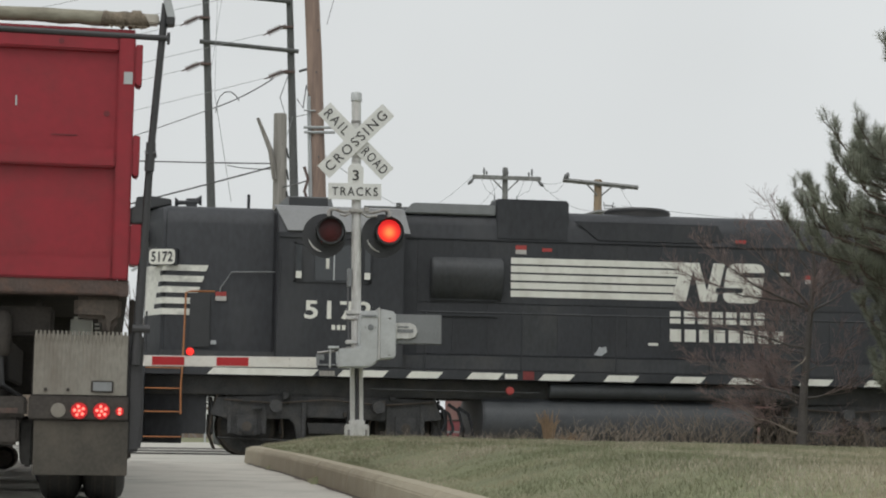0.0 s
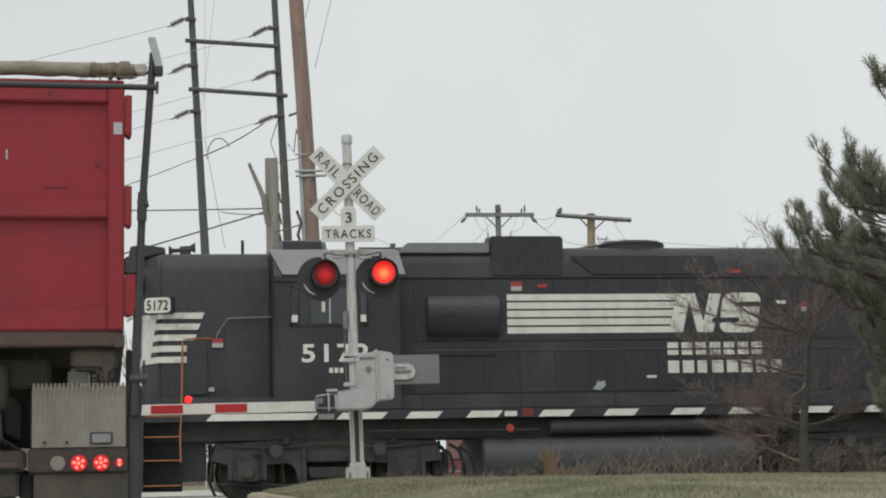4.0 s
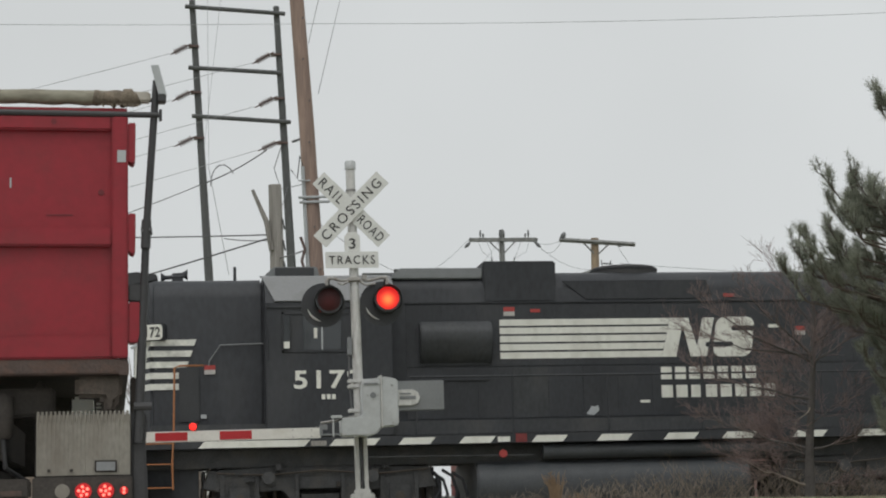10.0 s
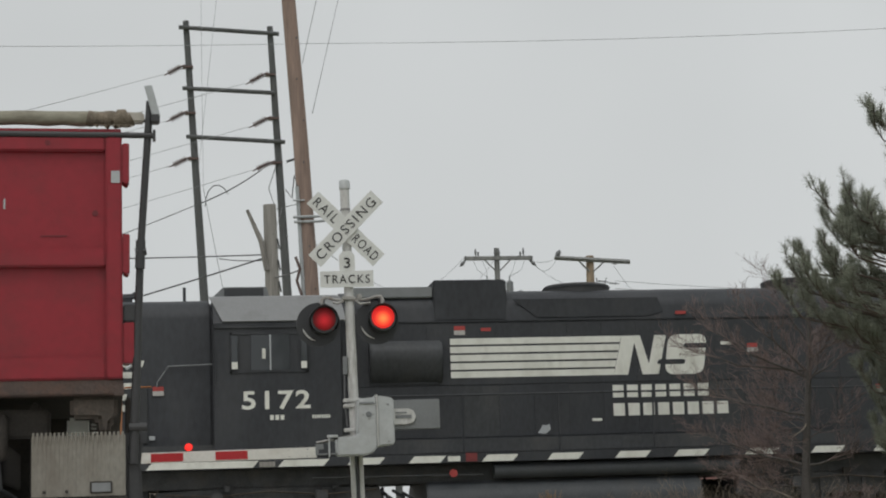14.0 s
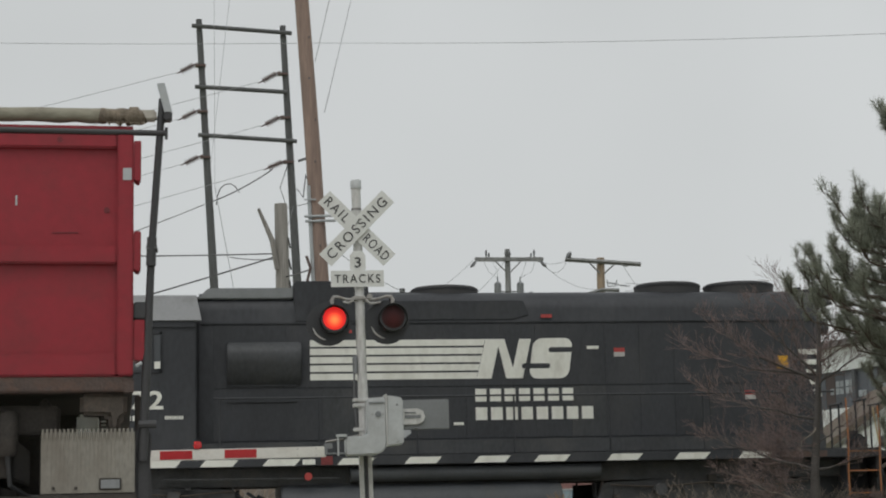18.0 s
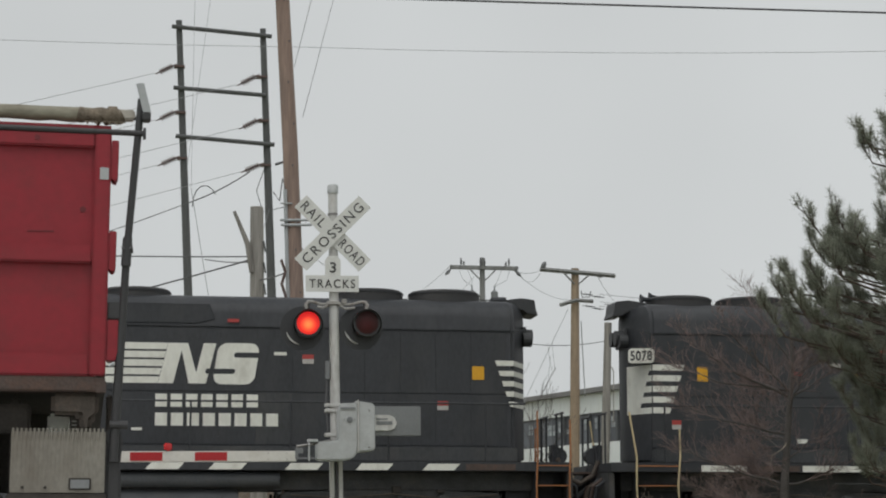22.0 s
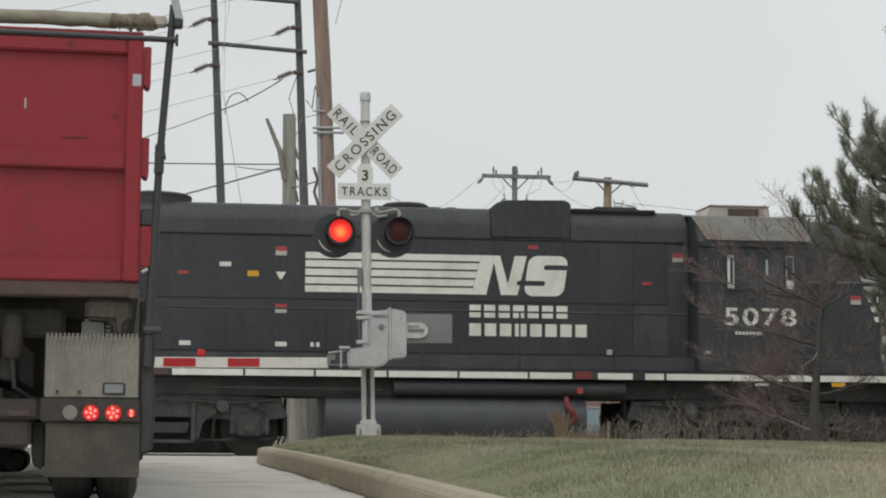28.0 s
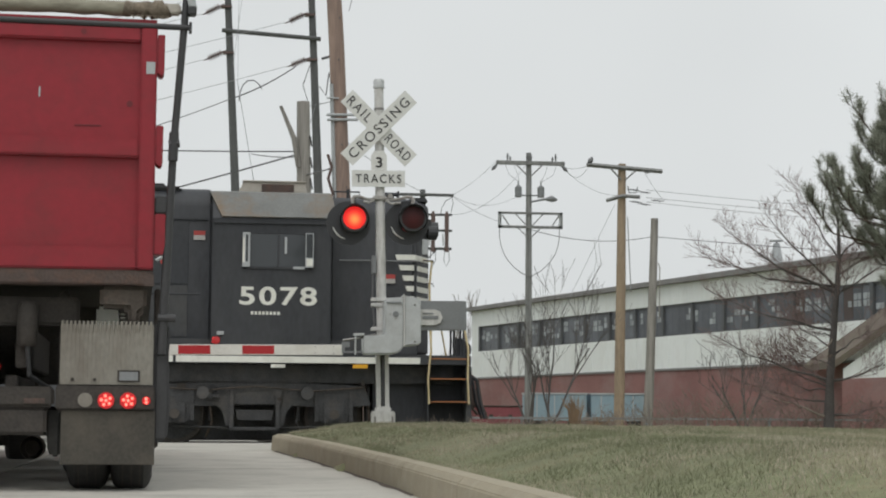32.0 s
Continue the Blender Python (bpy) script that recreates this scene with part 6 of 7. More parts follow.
    for y0, z0, dip in ((-0.5, 1.7, 0.45), (-0.25, 1.5, 0.5), (0.3, 1.6, 0.55)):
        part("jumper_cable", B().tube([(15.95, y0, z0), (16.15, y0, z0 - dip * 0.8), (16.37, y0, z0 - dip), (16.6, y0, z0 - dip * 0.7), (16.72, y0, z0 - 0.05)], 0.045, 8), CHASSIS_TAN if y0 < -0.4 else LOCO, a)
    part("drop_step", B().box(16.0, 16.72, -0.45, 0.45, 1.42, 1.46), RUST, a, "rusty step plate between the locomotives", bevel=0.01)
    # --- second locomotive
    for x, r, z in ((18.43, 0.62, 4.74), (19.85, 0.66, 4.74), (24.42, 0.42, 4.68)):
        fan(b, x, r, z)
    part("exhaust_stack", B().tube([(25.28, 0, 4.5), (25.28, 0, 4.63)], 0.1, 10), LOCO, b)
    part("blower_housing", B().prism([(25.86, 4.50), (25.98, 4.63), (26.2, 4.68), (27.25, 4.70), (27.34, 4.64), (27.34, 3.99), (25.86, 3.99)], -0.97, 0.97), LOCO, b, "boxy filter housing", bevel=0.02)
    part("roof_box", B().box(27.36, 29.0, -0.8, 0.8, 4.5, 4.58), LOCO_ROOF, b, bevel=0.04)
    part("roof_hatch", B().box(27.9, 28.7, -0.5, 0.5, 4.582, 4.66), LOCO_ROOF, b, bevel=0.02)
    part("air_conditioner", B().prism([(29.98, 4.5), (30.10, 4.72), (31.20, 4.72), (31.25, 4.5)], -0.5, 0.5), PALE_TAN, b, "pale tan roof air conditioner", bevel=0.012)
    part("ac_lid", B().box(30.08, 31.22, -0.53, 0.53, 4.722, 4.745), PALE_TAN, b, bevel=0.005)
    part("ac_grille", B().box(30.42, 31.0, -0.53, -0.502, 4.54, 4.68), RUST, b, "rusty grille")
    part("roof_cleat", B().tube([(32.0, -0.2, 4.45), (32.0, -0.2, 4.66)], 0.03, 8), LOCO, b)
    part("air_horn", B().tube([(17.64, -0.2, 4.69), (17.72, -0.2, 4.69), (18.1, -0.2, 4.69)], [0.10, 0.04, 0.028], 12).tube([(17.86, 0.0, 4.77), (17.93, 0.0, 4.77), (18.14, 0.0, 4.74)], [0.085, 0.035, 0.025], 12).box(17.92, 18.12, -0.25, 0.1, 4.5, 4.68), LOCO, b, "black air horns")
    st = B()
    end_stripes(st, 17.32, -1, 17.95, 18.25, 2.51, 3.40, 5, 0.085, True)
    part("rear_stripes", st, WHITE, b, "white safety stripes on the hood end")
    number_board(b, "5078", 17.36, -1, 3.56)
    st = B()
    end_stripes(st, 33.48, 1, 33.08, 32.80, 2.57, 3.41, 5, 0.09)
    part("nose_stripes", st, WHITE, b, "white safety stripes on the nose")
    part("stripe_bar", B().box(33.14, 33.19, -0.985, -0.968, 2.48, 3.30), LOCO, b)
    part("nose_line_rail", B().tube([(31.8, -1.0, 3.29), (33.2, -1.0, 3.29)], 0.012, 6), PLATE_GREY, b)
    part("end_grab_rail", B().tube([(33.30, -0.55, 3.36), (33.50, -0.62, 3.32), (33.46, -0.62, 2.9), (33.47, -0.62, 2.3), (33.50, -0.62, 1.65)], 0.02, 8), YELLOW, b, "cream painted end rail")
    for z in (3.34, 2.92):
        part("rail_hook", B().tube([(33.34, -0.60, z), (33.52, -0.62, z), (33.53, -0.62, z - 0.05)], 0.012, 6), LOCO, b)
    part("nose_plate", B().box(33.30, 33.40, -0.86, -0.80, 3.43, 3.70), CONDUIT, b, bevel=0.005)
    part("nose_horn", B().tube([(32.52, -0.2, 4.58), (32.58, -0.2, 4.58), (32.86, -0.2, 4.57)], [0.075, 0.03, 0.022], 12).tube([(32.62, -0.05, 4.62), (32.88, -0.05, 4.60), (32.95, -0.05, 4.60)], [0.022, 0.03, 0.075], 12).box(32.62, 32.84, -0.24, 0.0, 4.42, 4.56), LOCO, b, "black air horns")
    part("roof_rail", B().tube([(31.74, -0.3, 4.44), (31.74, -0.3, 4.60), (32.2, -0.3, 4.60), (32.2, -0.3, 4.44)], 0.016, 6), LOCO, b)
    part("nose_marker", B().prism([(33.16, 4.46), (33.18, 4.52), (33.42, 4.52), (33.46, 4.44)], -0.3, 0.3), LAMP_BLACK, b, bevel=0.01)
    warning(b, 17.90, 2.28, 0.17, -1.56)
    for x0, x1 in ((18.36, 19.2), (20.25, 21.46), (21.5, 22.68), (22.72, 23.95), (23.99, 25.2), (25.24, 26.45), (26.49, 27.25), (27.72, 28.35), (28.58, 28.92), (28.97, 33.2)):
        part("reflector_strip", B().box(x0, x1, CAB_Y - 0.006, CAB_Y - 0.001, 1.445, 1.555), WHITE, b)
    decal(b, 32.02, 32.28, 1.36, 1.43, LABEL_YELLOW, CAB_Y + 0.01)
    decal(b, 19.25, 20.2, 1.45, 1.55, RUST, CAB_Y + 0.01)
    decal(b, 27.32, 27.6, 1.45, 1.58, MAROON, CAB_Y + 0.01, "emergency_valve")
    part("red_cap", B().disc((27.4, -1.48, 1.24), 0.06, 0.06, 12), LABEL_RED, b, "red fuel cut-off cap")
    part("red_hose", B().tube([(27.16, -1.43, 1.12), (27.17, -1.46, 1.0), (27.21, -1.48, 0.93), (27.27, -1.49, 0.86), (27.31, -1.48, 0.78), (27.28, -1.47, 0.70), (27.24, -1.46, 0.66)], [0.045, 0.055, 0.058, 0.055, 0.055, 0.05, 0.035], 10), MAROON, b, "dull red hose on the tank end")
    for x, z in ((22.11, 3.68), (22.12, 2.66), (29.33, 3.70)):
        warning(bh, x, z)
    decal(bh, 20.30, 20.48, 3.23, 3.29, LABEL_RED)
    decal(bh, 21.03, 21.23, 3.38, 3.46, WHITE)
    decal(bh, 21.52, 21.72, 3.21, 3.31, LABEL_YELLOW)
    part("inverted_mark", B().prism([(22.02, 3.30), (22.2, 3.30), (22.13, 3.17), (22.09, 3.17)], HOOD_Y - 0.019, HOOD_Y - 0.0145), WHITE, bh)
    for x in (20.45, 22.13):
        decal(bh, x - 0.1, x + 0.1, 1.98, 2.06, WHITE)
    for x in (22.68, 22.78):
        decal(bh, x - 0.03, x + 0.03, 1.98, 2.06, WHITE)
    for x, z in ((26.65, 3.83), (28.75, 3.21)):
        decal(bh, x - 0.09, x + 0.09, z - 0.03, z + 0.03, LABEL_RED)
    decal(bh, 18.48, 18.68, 3.10, 3.36, LABEL_YELLOW)
    warning(b, 32.7, 2.98, 0.2, -0.96)
    part("hood_latch", B().box(28.0, 28.1, -0.985, -0.952, 1.9, 2.0), CONDUIT, b)
    part("cab_latch", B().box(29.66, 29.78, -1.53, -1.502, 1.92, 1.98), CONDUIT, bc)
    decal(b, 30.6, 30.85, 1.36, 1.42, WHITE, CAB_Y + 0.01)


build_train()


# ---- poles and wires ----
def sag(a, b, drop, n=12):
    a, b = Vector(a), Vector(b)
    return [a.lerp(b, k / n) - Vector((0, 0, drop * 4 * (k / n) * (1 - k / n))) for k in range(n + 1)]


def wire(a, b, drop=0.3, r=0.012, m=None, label="thin dark overhead utility wire", n=12):
    tagged(part("overhead_wire", B().tube(sag(a, b, drop, n), r, 5), m or WIRE), label, "wire", "overhead wires")


def bell_string(b, a, c, n=6, r=0.125):
    """A string of insulator bells between two points."""
    a, c = Vector(a), Vector(c)
    pts, rs = [], []
    for k in range(n):
        for f, q in ((0.0, r * 0.26), (0.22, r), (0.52, r * 0.85), (0.85, r * 0.26)):
            pts.append(a.lerp(c, (k + f) / n))
            rs.append(q)
    b.tube([a + (a - c) * 0.35] + pts + [c + (c - a) * 0.3], [0.02] + rs + [0.02], 8)


def build_h_frame():
    Y = 68.0
    h = thing("h_frame_pole", "weathered two-pole timber transmission frame with insulator strings", "transmission pole")
    part("pole", B().tube([(1.25, Y, -0.3), (0.73, Y, 8.9), (0.43, Y, 14.4), (0.15, Y, 19.6)], [0.19, 0.16, 0.135, 0.115], 12), POLE_DARK, h, smooth=True)
    part("pole", B().tube([(4.3, Y, -0.3), (3.84, Y, 9.2), (3.62, Y, 14.0), (3.36, Y, 19.4)], [0.19, 0.165, 0.14, 0.115], 12), POLE_DARK, h, smooth=True)
    for (x0, z0), (x1, z1) in (((-0.12, 19.31), (3.70, 19.07)), ((0.0, 16.92), (3.50, 16.74)), ((0.12, 15.04), (3.86, 14.82))):
        part("crossarm", B().tube([(x0, Y - 0.18, z0), (x1, Y - 0.18, z1)], 0.085, 8), POLE_DARK, h)
    for (x0, z0), (x1, z1) in (((-0.6, 17.5), (0.08, 17.76)), ((-0.53, 15.69), (0.16, 15.96)), ((-0.44, 13.94), (0.26, 14.19)), ((2.50, 17.17), (3.22, 17.47)), ((2.6, 15.47), (3.32, 15.75)), ((2.70, 13.78), (3.42, 14.02))):
        b = B()
        bell_string(b, (x0 + 0.08, Y - 0.2, z0), (x1 - 0.12, Y - 0.2, z1))
        part("insulator_string", b, INSULATOR, h, "dark ribbed insulator string")
        part("bracket", B().box(x1 - 0.08, x1 + 0.33, Y - 0.2, Y + 0.12, z1 - 0.035, z1 + 0.045), INSULATOR, h)
        wire((x0 - 0.1, Y - 0.2, z0 - 0.05), (x0 - 26, Y - 8, z0 - 8.2), 0.3, 0.010, WIRE_PALE)
    part("jumper", B().tube([(3.5, Y - 0.25, 13.9), (3.2, Y - 0.3, 13.0), (3.45, Y - 0.3, 12.2), (4.3, Y - 0.3, 12.4), (4.45, Y - 0.3, 13.4)], 0.018, 6).tube([(3.9, Y - 0.2, 14.05), (4.5, Y - 0.2, 14.25)], 0.05, 8), WIRE, h)
    part("cable_loop", B().tube([(0.75, Y - 5, 11.5), (0.78, Y - 5, 11.8), (0.88, Y - 5, 12.08), (1.05, Y - 5, 12.24), (1.25, Y - 5, 12.26), (1.42, Y - 5, 12.14), (1.55, Y - 5, 11.95)], 0.02, 6), WIRE, h)


def build_near_poles():
    tall = thing("utility_pole", "tall leaning brown timber utility pole with grey conduit", "utility pole", "utility poles")
    Y = 44.0
    part("shaft", B().tube([(3.53, Y, -0.3), (3.38, Y, 2.5), (3.08, Y, 5.98), (2.9, Y, 9.65), (2.66, Y, 13.4), (2.25, Y, 20.0)], [0.215, 0.21, 0.20, 0.19, 0.175, 0.155], 16), POLE_BROWN, tall, "brown timber shaft", smooth=True)
    part("conduit", B().tube([(3.12, Y - 0.1, 0.0), (2.96, Y - 0.12, 4.0), (2.78, Y - 0.12, 8.66)], 0.05, 10), CONDUIT, tall, "grey cable conduit", smooth=True)
    for z, x in ((7.88, 2.66), (7.76, 2.68)):
        part("standoff_arm", B().tube([(x, Y - 0.2, z), (x + 0.75, Y - 0.2, z + 0.02)], 0.035, 8), CONDUIT, tall)
    part("standoff_arm", B().tube([(2.66, Y - 0.2, 8.3), (2.95, Y - 0.2, 8.3)], 0.02, 8), CONDUIT, tall)
    for k in range(14):
        z = 4.0 + 1.05 * k
        x = float(np.interp(z, [5.98, 9.65, 13.4, 20], [3.08, 2.9, 2.66, 2.25]))
        part("pole_step", B().tube([(x + (0.02 if k % 2 else 0.1), Y - 0.2, z), (x + (0.02 if k % 2 else 0.1), Y - 0.27, z)], 0.02, 6), POLE_DARK, tall)
    part("cable_coil", B().tube([(2.85, Y - 0.2, 5.9), (2.72, Y - 0.2, 6.3), (2.8, Y - 0.2, 6.6), (2.7, Y - 0.2, 6.9)], 0.036, 8), INSULATOR, tall, smooth=True)
    part("cable", B().tube([(2.78, Y - 0.12, 8.66), (2.7, Y - 0.3, 8.9), (2.62, Y - 0.5, 8.3), (2.5, Y, 8.6)], 0.015, 6), WIRE, tall)
    Y = 50.0
    stump = thing("utility_pole", "cut-off grey weathered pole with a split timber beside it", "utility pole", "utility poles")
    part("shaft", B().tube([(2.58, Y, -0.3), (2.53, Y, 2.6), (2.44, Y, 6.0), (2.38, Y, 9.27)], [0.235, 0.225, 0.205, 0.18], 14), POLE_GREY, stump, "grey split shaft", smooth=True)
    part("split_timber", B().tube([(2.26, Y - 0.2, 7.4), (2.13, Y - 0.2, 8.2), (1.75, Y - 0.2, 9.1)], [0.07, 0.075, 0.045], 8), POLE_GREY, stump, "splintered timber")
    for z in (5.6, 6.4, 7.1, 7.7, 8.3):
        part("spike", B().tube([(2.62 - (z - 6) * 0.02, Y - 0.1, z), (2.68 - (z - 6) * 0.02, Y - 0.1, z - 0.3)], 0.025, 6), POLE_DARK, stump)
    # service cables
    wire((2.68, 62, 12.6), (0.45, 62, 11.4), 0.1, 0.022)
    wire((0.45, 62, 11.4), (-9.0, 60, 8.0), 0.25, 0.015)
    wire((2.38, 50.2, 7.9), (-6.0, 57, 8.85), 0.05, 0.02)
    wire((2.36, 50.2, 7.75), (1.1, 57, 8.78), 0.05, 0.016)
    wire((2.44, 50, 7.85), (-8.0, 57, 5.85), 0.1, 0.024)
    wire((2.5, 49.9, 7.2), (2.95, 44, 6.65), 0.02, 0.02)
    wire((2.45, 49.8, 8.4), (3.7, 67.8, 12.3), 0.1, 0.012)
    wire((0.65, 60, 18.8), (0.66, 60, 11.6), 0, 0.007, WIRE_PALE)
    wire((0.66, 60, 11.6), (1.3, 60, 8.0), 0, 0.012, WIRE_PALE)
    wire((1.25, 60, 18.8), (0.5, 60, 12.2), 0, 0.007, WIRE_PALE)
    for top, low in (((4.75, 60, 18.9), (4.05, 60, 15.9)), ((5.5, 60, 18.9), (3.22, 44.3, 10.6))):
        wire(top, low, 0, 0.012, WIRE_PALE)
    wire((-30, 60, 16.9), (4.2, 60, 16.6), 0.3, 0.009, WIRE_PALE)
    wire((4.2, 60, 16.6), (48, 60, 19.2), 0.55, 0.009, WIRE_PALE)
    wire((-22, 43.8, 13.31), (43.8, 43.8, 14.30), 0.11, 0.028, WIRE, "thick dark overhead utility cable", 30)


def build_far_poles():
    Y = 80.0
    p = thing("utility_pole", "weathered utility pole with crossarm, two small transformers and cable rack", "utility pole", "utility poles")
    part("shaft", B().tube([(14.02, Y, -0.3), (14.04, Y, 6.8), (14.04, Y, 12.45)], [0.17, 0.15, 0.12], 12), POLE_ASH, p, smooth=True)
    part("crossarm", B().box(12.52, 15.66, Y - 0.22, Y - 0.1, 11.88, 12.06), POLE_ASH, p, bevel=0.015)
    for x, h in ((13.04, 0.36), (13.16, 0.22), (13.93, 0.36), (14.12, 0.3), (15.10, 0.22), (15.24, 0.38)):
        part("pin_insulator", B().tube([(x, Y - 0.15, 12.05), (x, Y - 0.15, 12.05 + h * 0.4), (x, Y - 0.15, 12.05 + h * 0.6), (x, Y - 0.15, 12.05 + h)], [0.018, 0.045, 0.05, 0.025], 8), INSULATOR_GREY, p)
    for s in (-1, 1):
        part("arm_brace", B().tube([(14.04 + s * 0.6, Y - 0.16, 11.9), (14.04 + s * 0.1, Y - 0.16, 11.4)], 0.032, 6), POLE_ASH, p)
        part("dead_end_bells", B().tube([(14.04 + s * 1.5, Y - 0.2, 11.86), (14.04 + s * 1.62, Y - 0.22, 11.72), (14.04 + s * 1.74, Y - 0.25, 11.6)], [0.05, 0.085, 0.03], 8), INSULATOR_GREY, p)
        part("rack_brace", B().tube([(14.04 + s * 0.62, Y - 0.16, 9.64), (14.04 + s * 0.1, Y - 0.16, 9.1)], 0.025, 6), POLE_ASH, p)
        part("rack_switch", B().tube([(14.04 + s * 1.36, Y - 0.24, 9.12), (14.04 + s * 1.40, Y - 0.24, 9.4), (14.04 + s * 1.33, Y - 0.24, 9.62)], [0.06, 0.03, 0.07], 8), CONDUIT, p)
        part("foot_brace", B().tube([(14.04 + s * 0.5, Y - 0.16, 9.0), (14.04 + s * 0.08, Y - 0.16, 8.6)], 0.025, 6), POLE_ASH, p)
    for x in (13.52, 14.55):
        part("transformer", B().tube([(x, Y - 0.25, 10.4), (x, Y - 0.25, 10.85), (x, Y - 0.25, 10.95)], [0.16, 0.16, 0.05], 12).tube([(x, Y - 0.25, 10.95), (x, Y - 0.25, 11.15)], 0.03, 6), PLATE_GREY, p, "small grey transformer", smooth=True)
        part("transformer_arm", B().tube([(x, Y - 0.2, 10.5), (14.04, Y - 0.12, 10.5)], 0.03, 6), POLE_DARK, p)
    part("yard_lamp", B().tube([(14.1, Y - 0.2, 10.2), (14.7, Y - 0.5, 10.3), (15.0, Y - 0.5, 10.32), (15.25, Y - 0.5, 10.28)], [0.04, 0.05, 0.15, 0.05], 8), PLATE_GREY, p, "grey yard lamp", smooth=True)
    part("cable_rack", B().box(12.62, 15.55, Y - 0.2, Y - 0.12, 9.64, 9.74).box(12.62, 15.55, Y - 0.2, Y - 0.12, 9.0, 9.12).box(12.62, 12.76, Y - 0.2, Y - 0.12, 9.0, 9.74).box(15.42, 15.56, Y - 0.2, Y - 0.12, 9.0, 9.74).tube([(12.8, Y - 0.16, 9.6), (13.1, Y - 0.16, 9.15)], 0.03, 6).tube([(15.4, Y - 0.16, 9.6), (15.1, Y - 0.16, 9.15)], 0.03, 6), POLE_ASH, p, "grey timber cable rack")
    for s in (-1, 1):
        part("drip_loop", B().tube([(14.04 + s * 1.36, Y - 0.2, 9.0), (14.04 + s * 1.37, Y - 0.2, 8.6), (14.04 + s * 1.30, Y - 0.2, 8.2), (14.04 + s * 1.16, Y - 0.2, 7.82), (14.04 + s * 0.95, Y - 0.2, 7.5), (14.04 + s * 0.68, Y - 0.2, 7.22), (14.04 + s * 0.4, Y - 0.2, 7.0), (14.06, Y - 0.18, 6.8)], 0.017, 6), WIRE, p)
    for x in (12.9, 13.3, 14.9, 15.3):
        part("drop_lead", B().tube([(x, Y - 0.15, 11.95), (x + (0.2 if x < 14 else -0.2), Y - 0.3, 11.4), ((13.52 if x < 14 else 14.55), Y - 0.25, 11.1)], 0.010, 5), WIRE_PALE, p)
    q = thing("utility_pole", "tan timber utility pole with a tilted crossarm", "utility pole", "utility poles")
    part("shaft", B().tube([(18.16, Y, -0.3), (18.28, Y, 6.6), (18.35, Y, 12.05)], [0.25, 0.22, 0.18], 12), POLE_TAN, q, smooth=True)
    part("crossarm", B().tube([(16.66, Y - 0.25, 11.95), (20.16, Y - 0.25, 11.72)], 0.105, 4), POLE_ASH, q)
    part("arm_brace", B().tube([(17.75, Y - 0.25, 11.82), (18.25, Y - 0.2, 11.32)], 0.038, 6).tube([(18.95, Y - 0.25, 11.74), (18.45, Y - 0.2, 11.3)], 0.038, 6), POLE_ASH, q)
    part("end_hook", B().tube([(19.2, Y - 0.3, 11.72), (19.45, Y - 0.32, 11.62), (19.7, Y - 0.3, 11.70)], 0.03, 6), POLE_ASH, q)
    part("lower_arm", B().tube([(17.55, Y - 0.3, 10.32), (18.3, Y - 0.3, 10.55), (19.1, Y - 0.3, 10.52)], 0.085, 4), POLE_ASH, q)
    part("lower_bracket", B().tube([(18.55, Y - 0.3, 11.0), (18.6, Y - 0.3, 10.7), (18.95, Y - 0.3, 10.72), (19.0, Y - 0.3, 10.98)], 0.025, 6), INSULATOR_GREY, q)
    part("arm_end_insulator", B().tube([(16.74, Y - 0.25, 12.02), (16.82, Y - 0.25, 12.12), (16.88, Y - 0.25, 12.22), (16.9, Y - 0.25, 12.3)], [0.06, 0.12, 0.10, 0.04], 8), INSULATOR_GREY, q, "grey end insulator", smooth=True)
    for x, z in ((18.8, 10.85), (19.3, 10.75), (19.9, 10.38), (18.9, 10.3), (19.3, 10.2)):
        b = B()
        bell_string(b, (x - 0.15, Y - 0.3, z), (x + 0.2, Y - 0.3, z - 0.03), 3, 0.05)
        part("insulator_string", b, INSULATOR_GREY, q)
    r = thing("utility_pole", "short bare grey pole leaning slightly", "utility pole", "utility poles")
    part("shaft", B().tube([(19.48, Y, -0.3), (19.7, Y, 5.0), (19.86, Y, 9.58)], [0.23, 0.20, 0.17], 12), POLE_GREY, r, smooth=True)
    part("conduit", B().tube([(19.82, Y - 0.1, 7.58), (19.98, Y - 0.1, 7.54), (20.06, Y - 0.1, 7.36), (20.06, Y - 0.1, 7.0), (20.02, Y - 0.1, 5.0)], 0.025, 6), POLE_GREY, r)
    for z, z2 in ((10.85, 9.4), (10.5, 9.2), (10.3, 8.8)):
        wire((19.4, Y - 0.3, z), (44, Y - 4, z2), 0.3, 0.012, WIRE_PALE)
    wire((14.1, Y - 0.2, 8.95), (19.75, Y, 8.75), 0.35, 0.016)
    wire((19.8, Y, 8.75), (44, Y - 4, 7.4), 0.2, 0.015)
    # pole with a switch rack
    K = 78.0
    k = thing("utility_pole", "dark utility pole with two arms and a switch rack", "utility pole", "utility poles")
    part("shaft", B().tube([(9.08, K, -0.3), (9.03, K, 5.5), (8.98, K, 10.42)], [0.16, 0.14, 0.12], 12), POLE_DARK, k, smooth=True)
    part("crossarm", B().box(7.45, 10.32, K - 0.2, K - 0.1, 10.12, 10.24), POLE_DARK, k)
    part("lower_arm", B().box(7.74, 10.24, K - 0.2, K - 0.1, 7.77, 7.88), POLE_DARK, k)
    for z in (9.31, 8.62):
        part("rack_bar", B().box(9.1, 10.26, K - 0.2, K - 0.12, z - 0.05, z + 0.05), POLE_DARK, k)
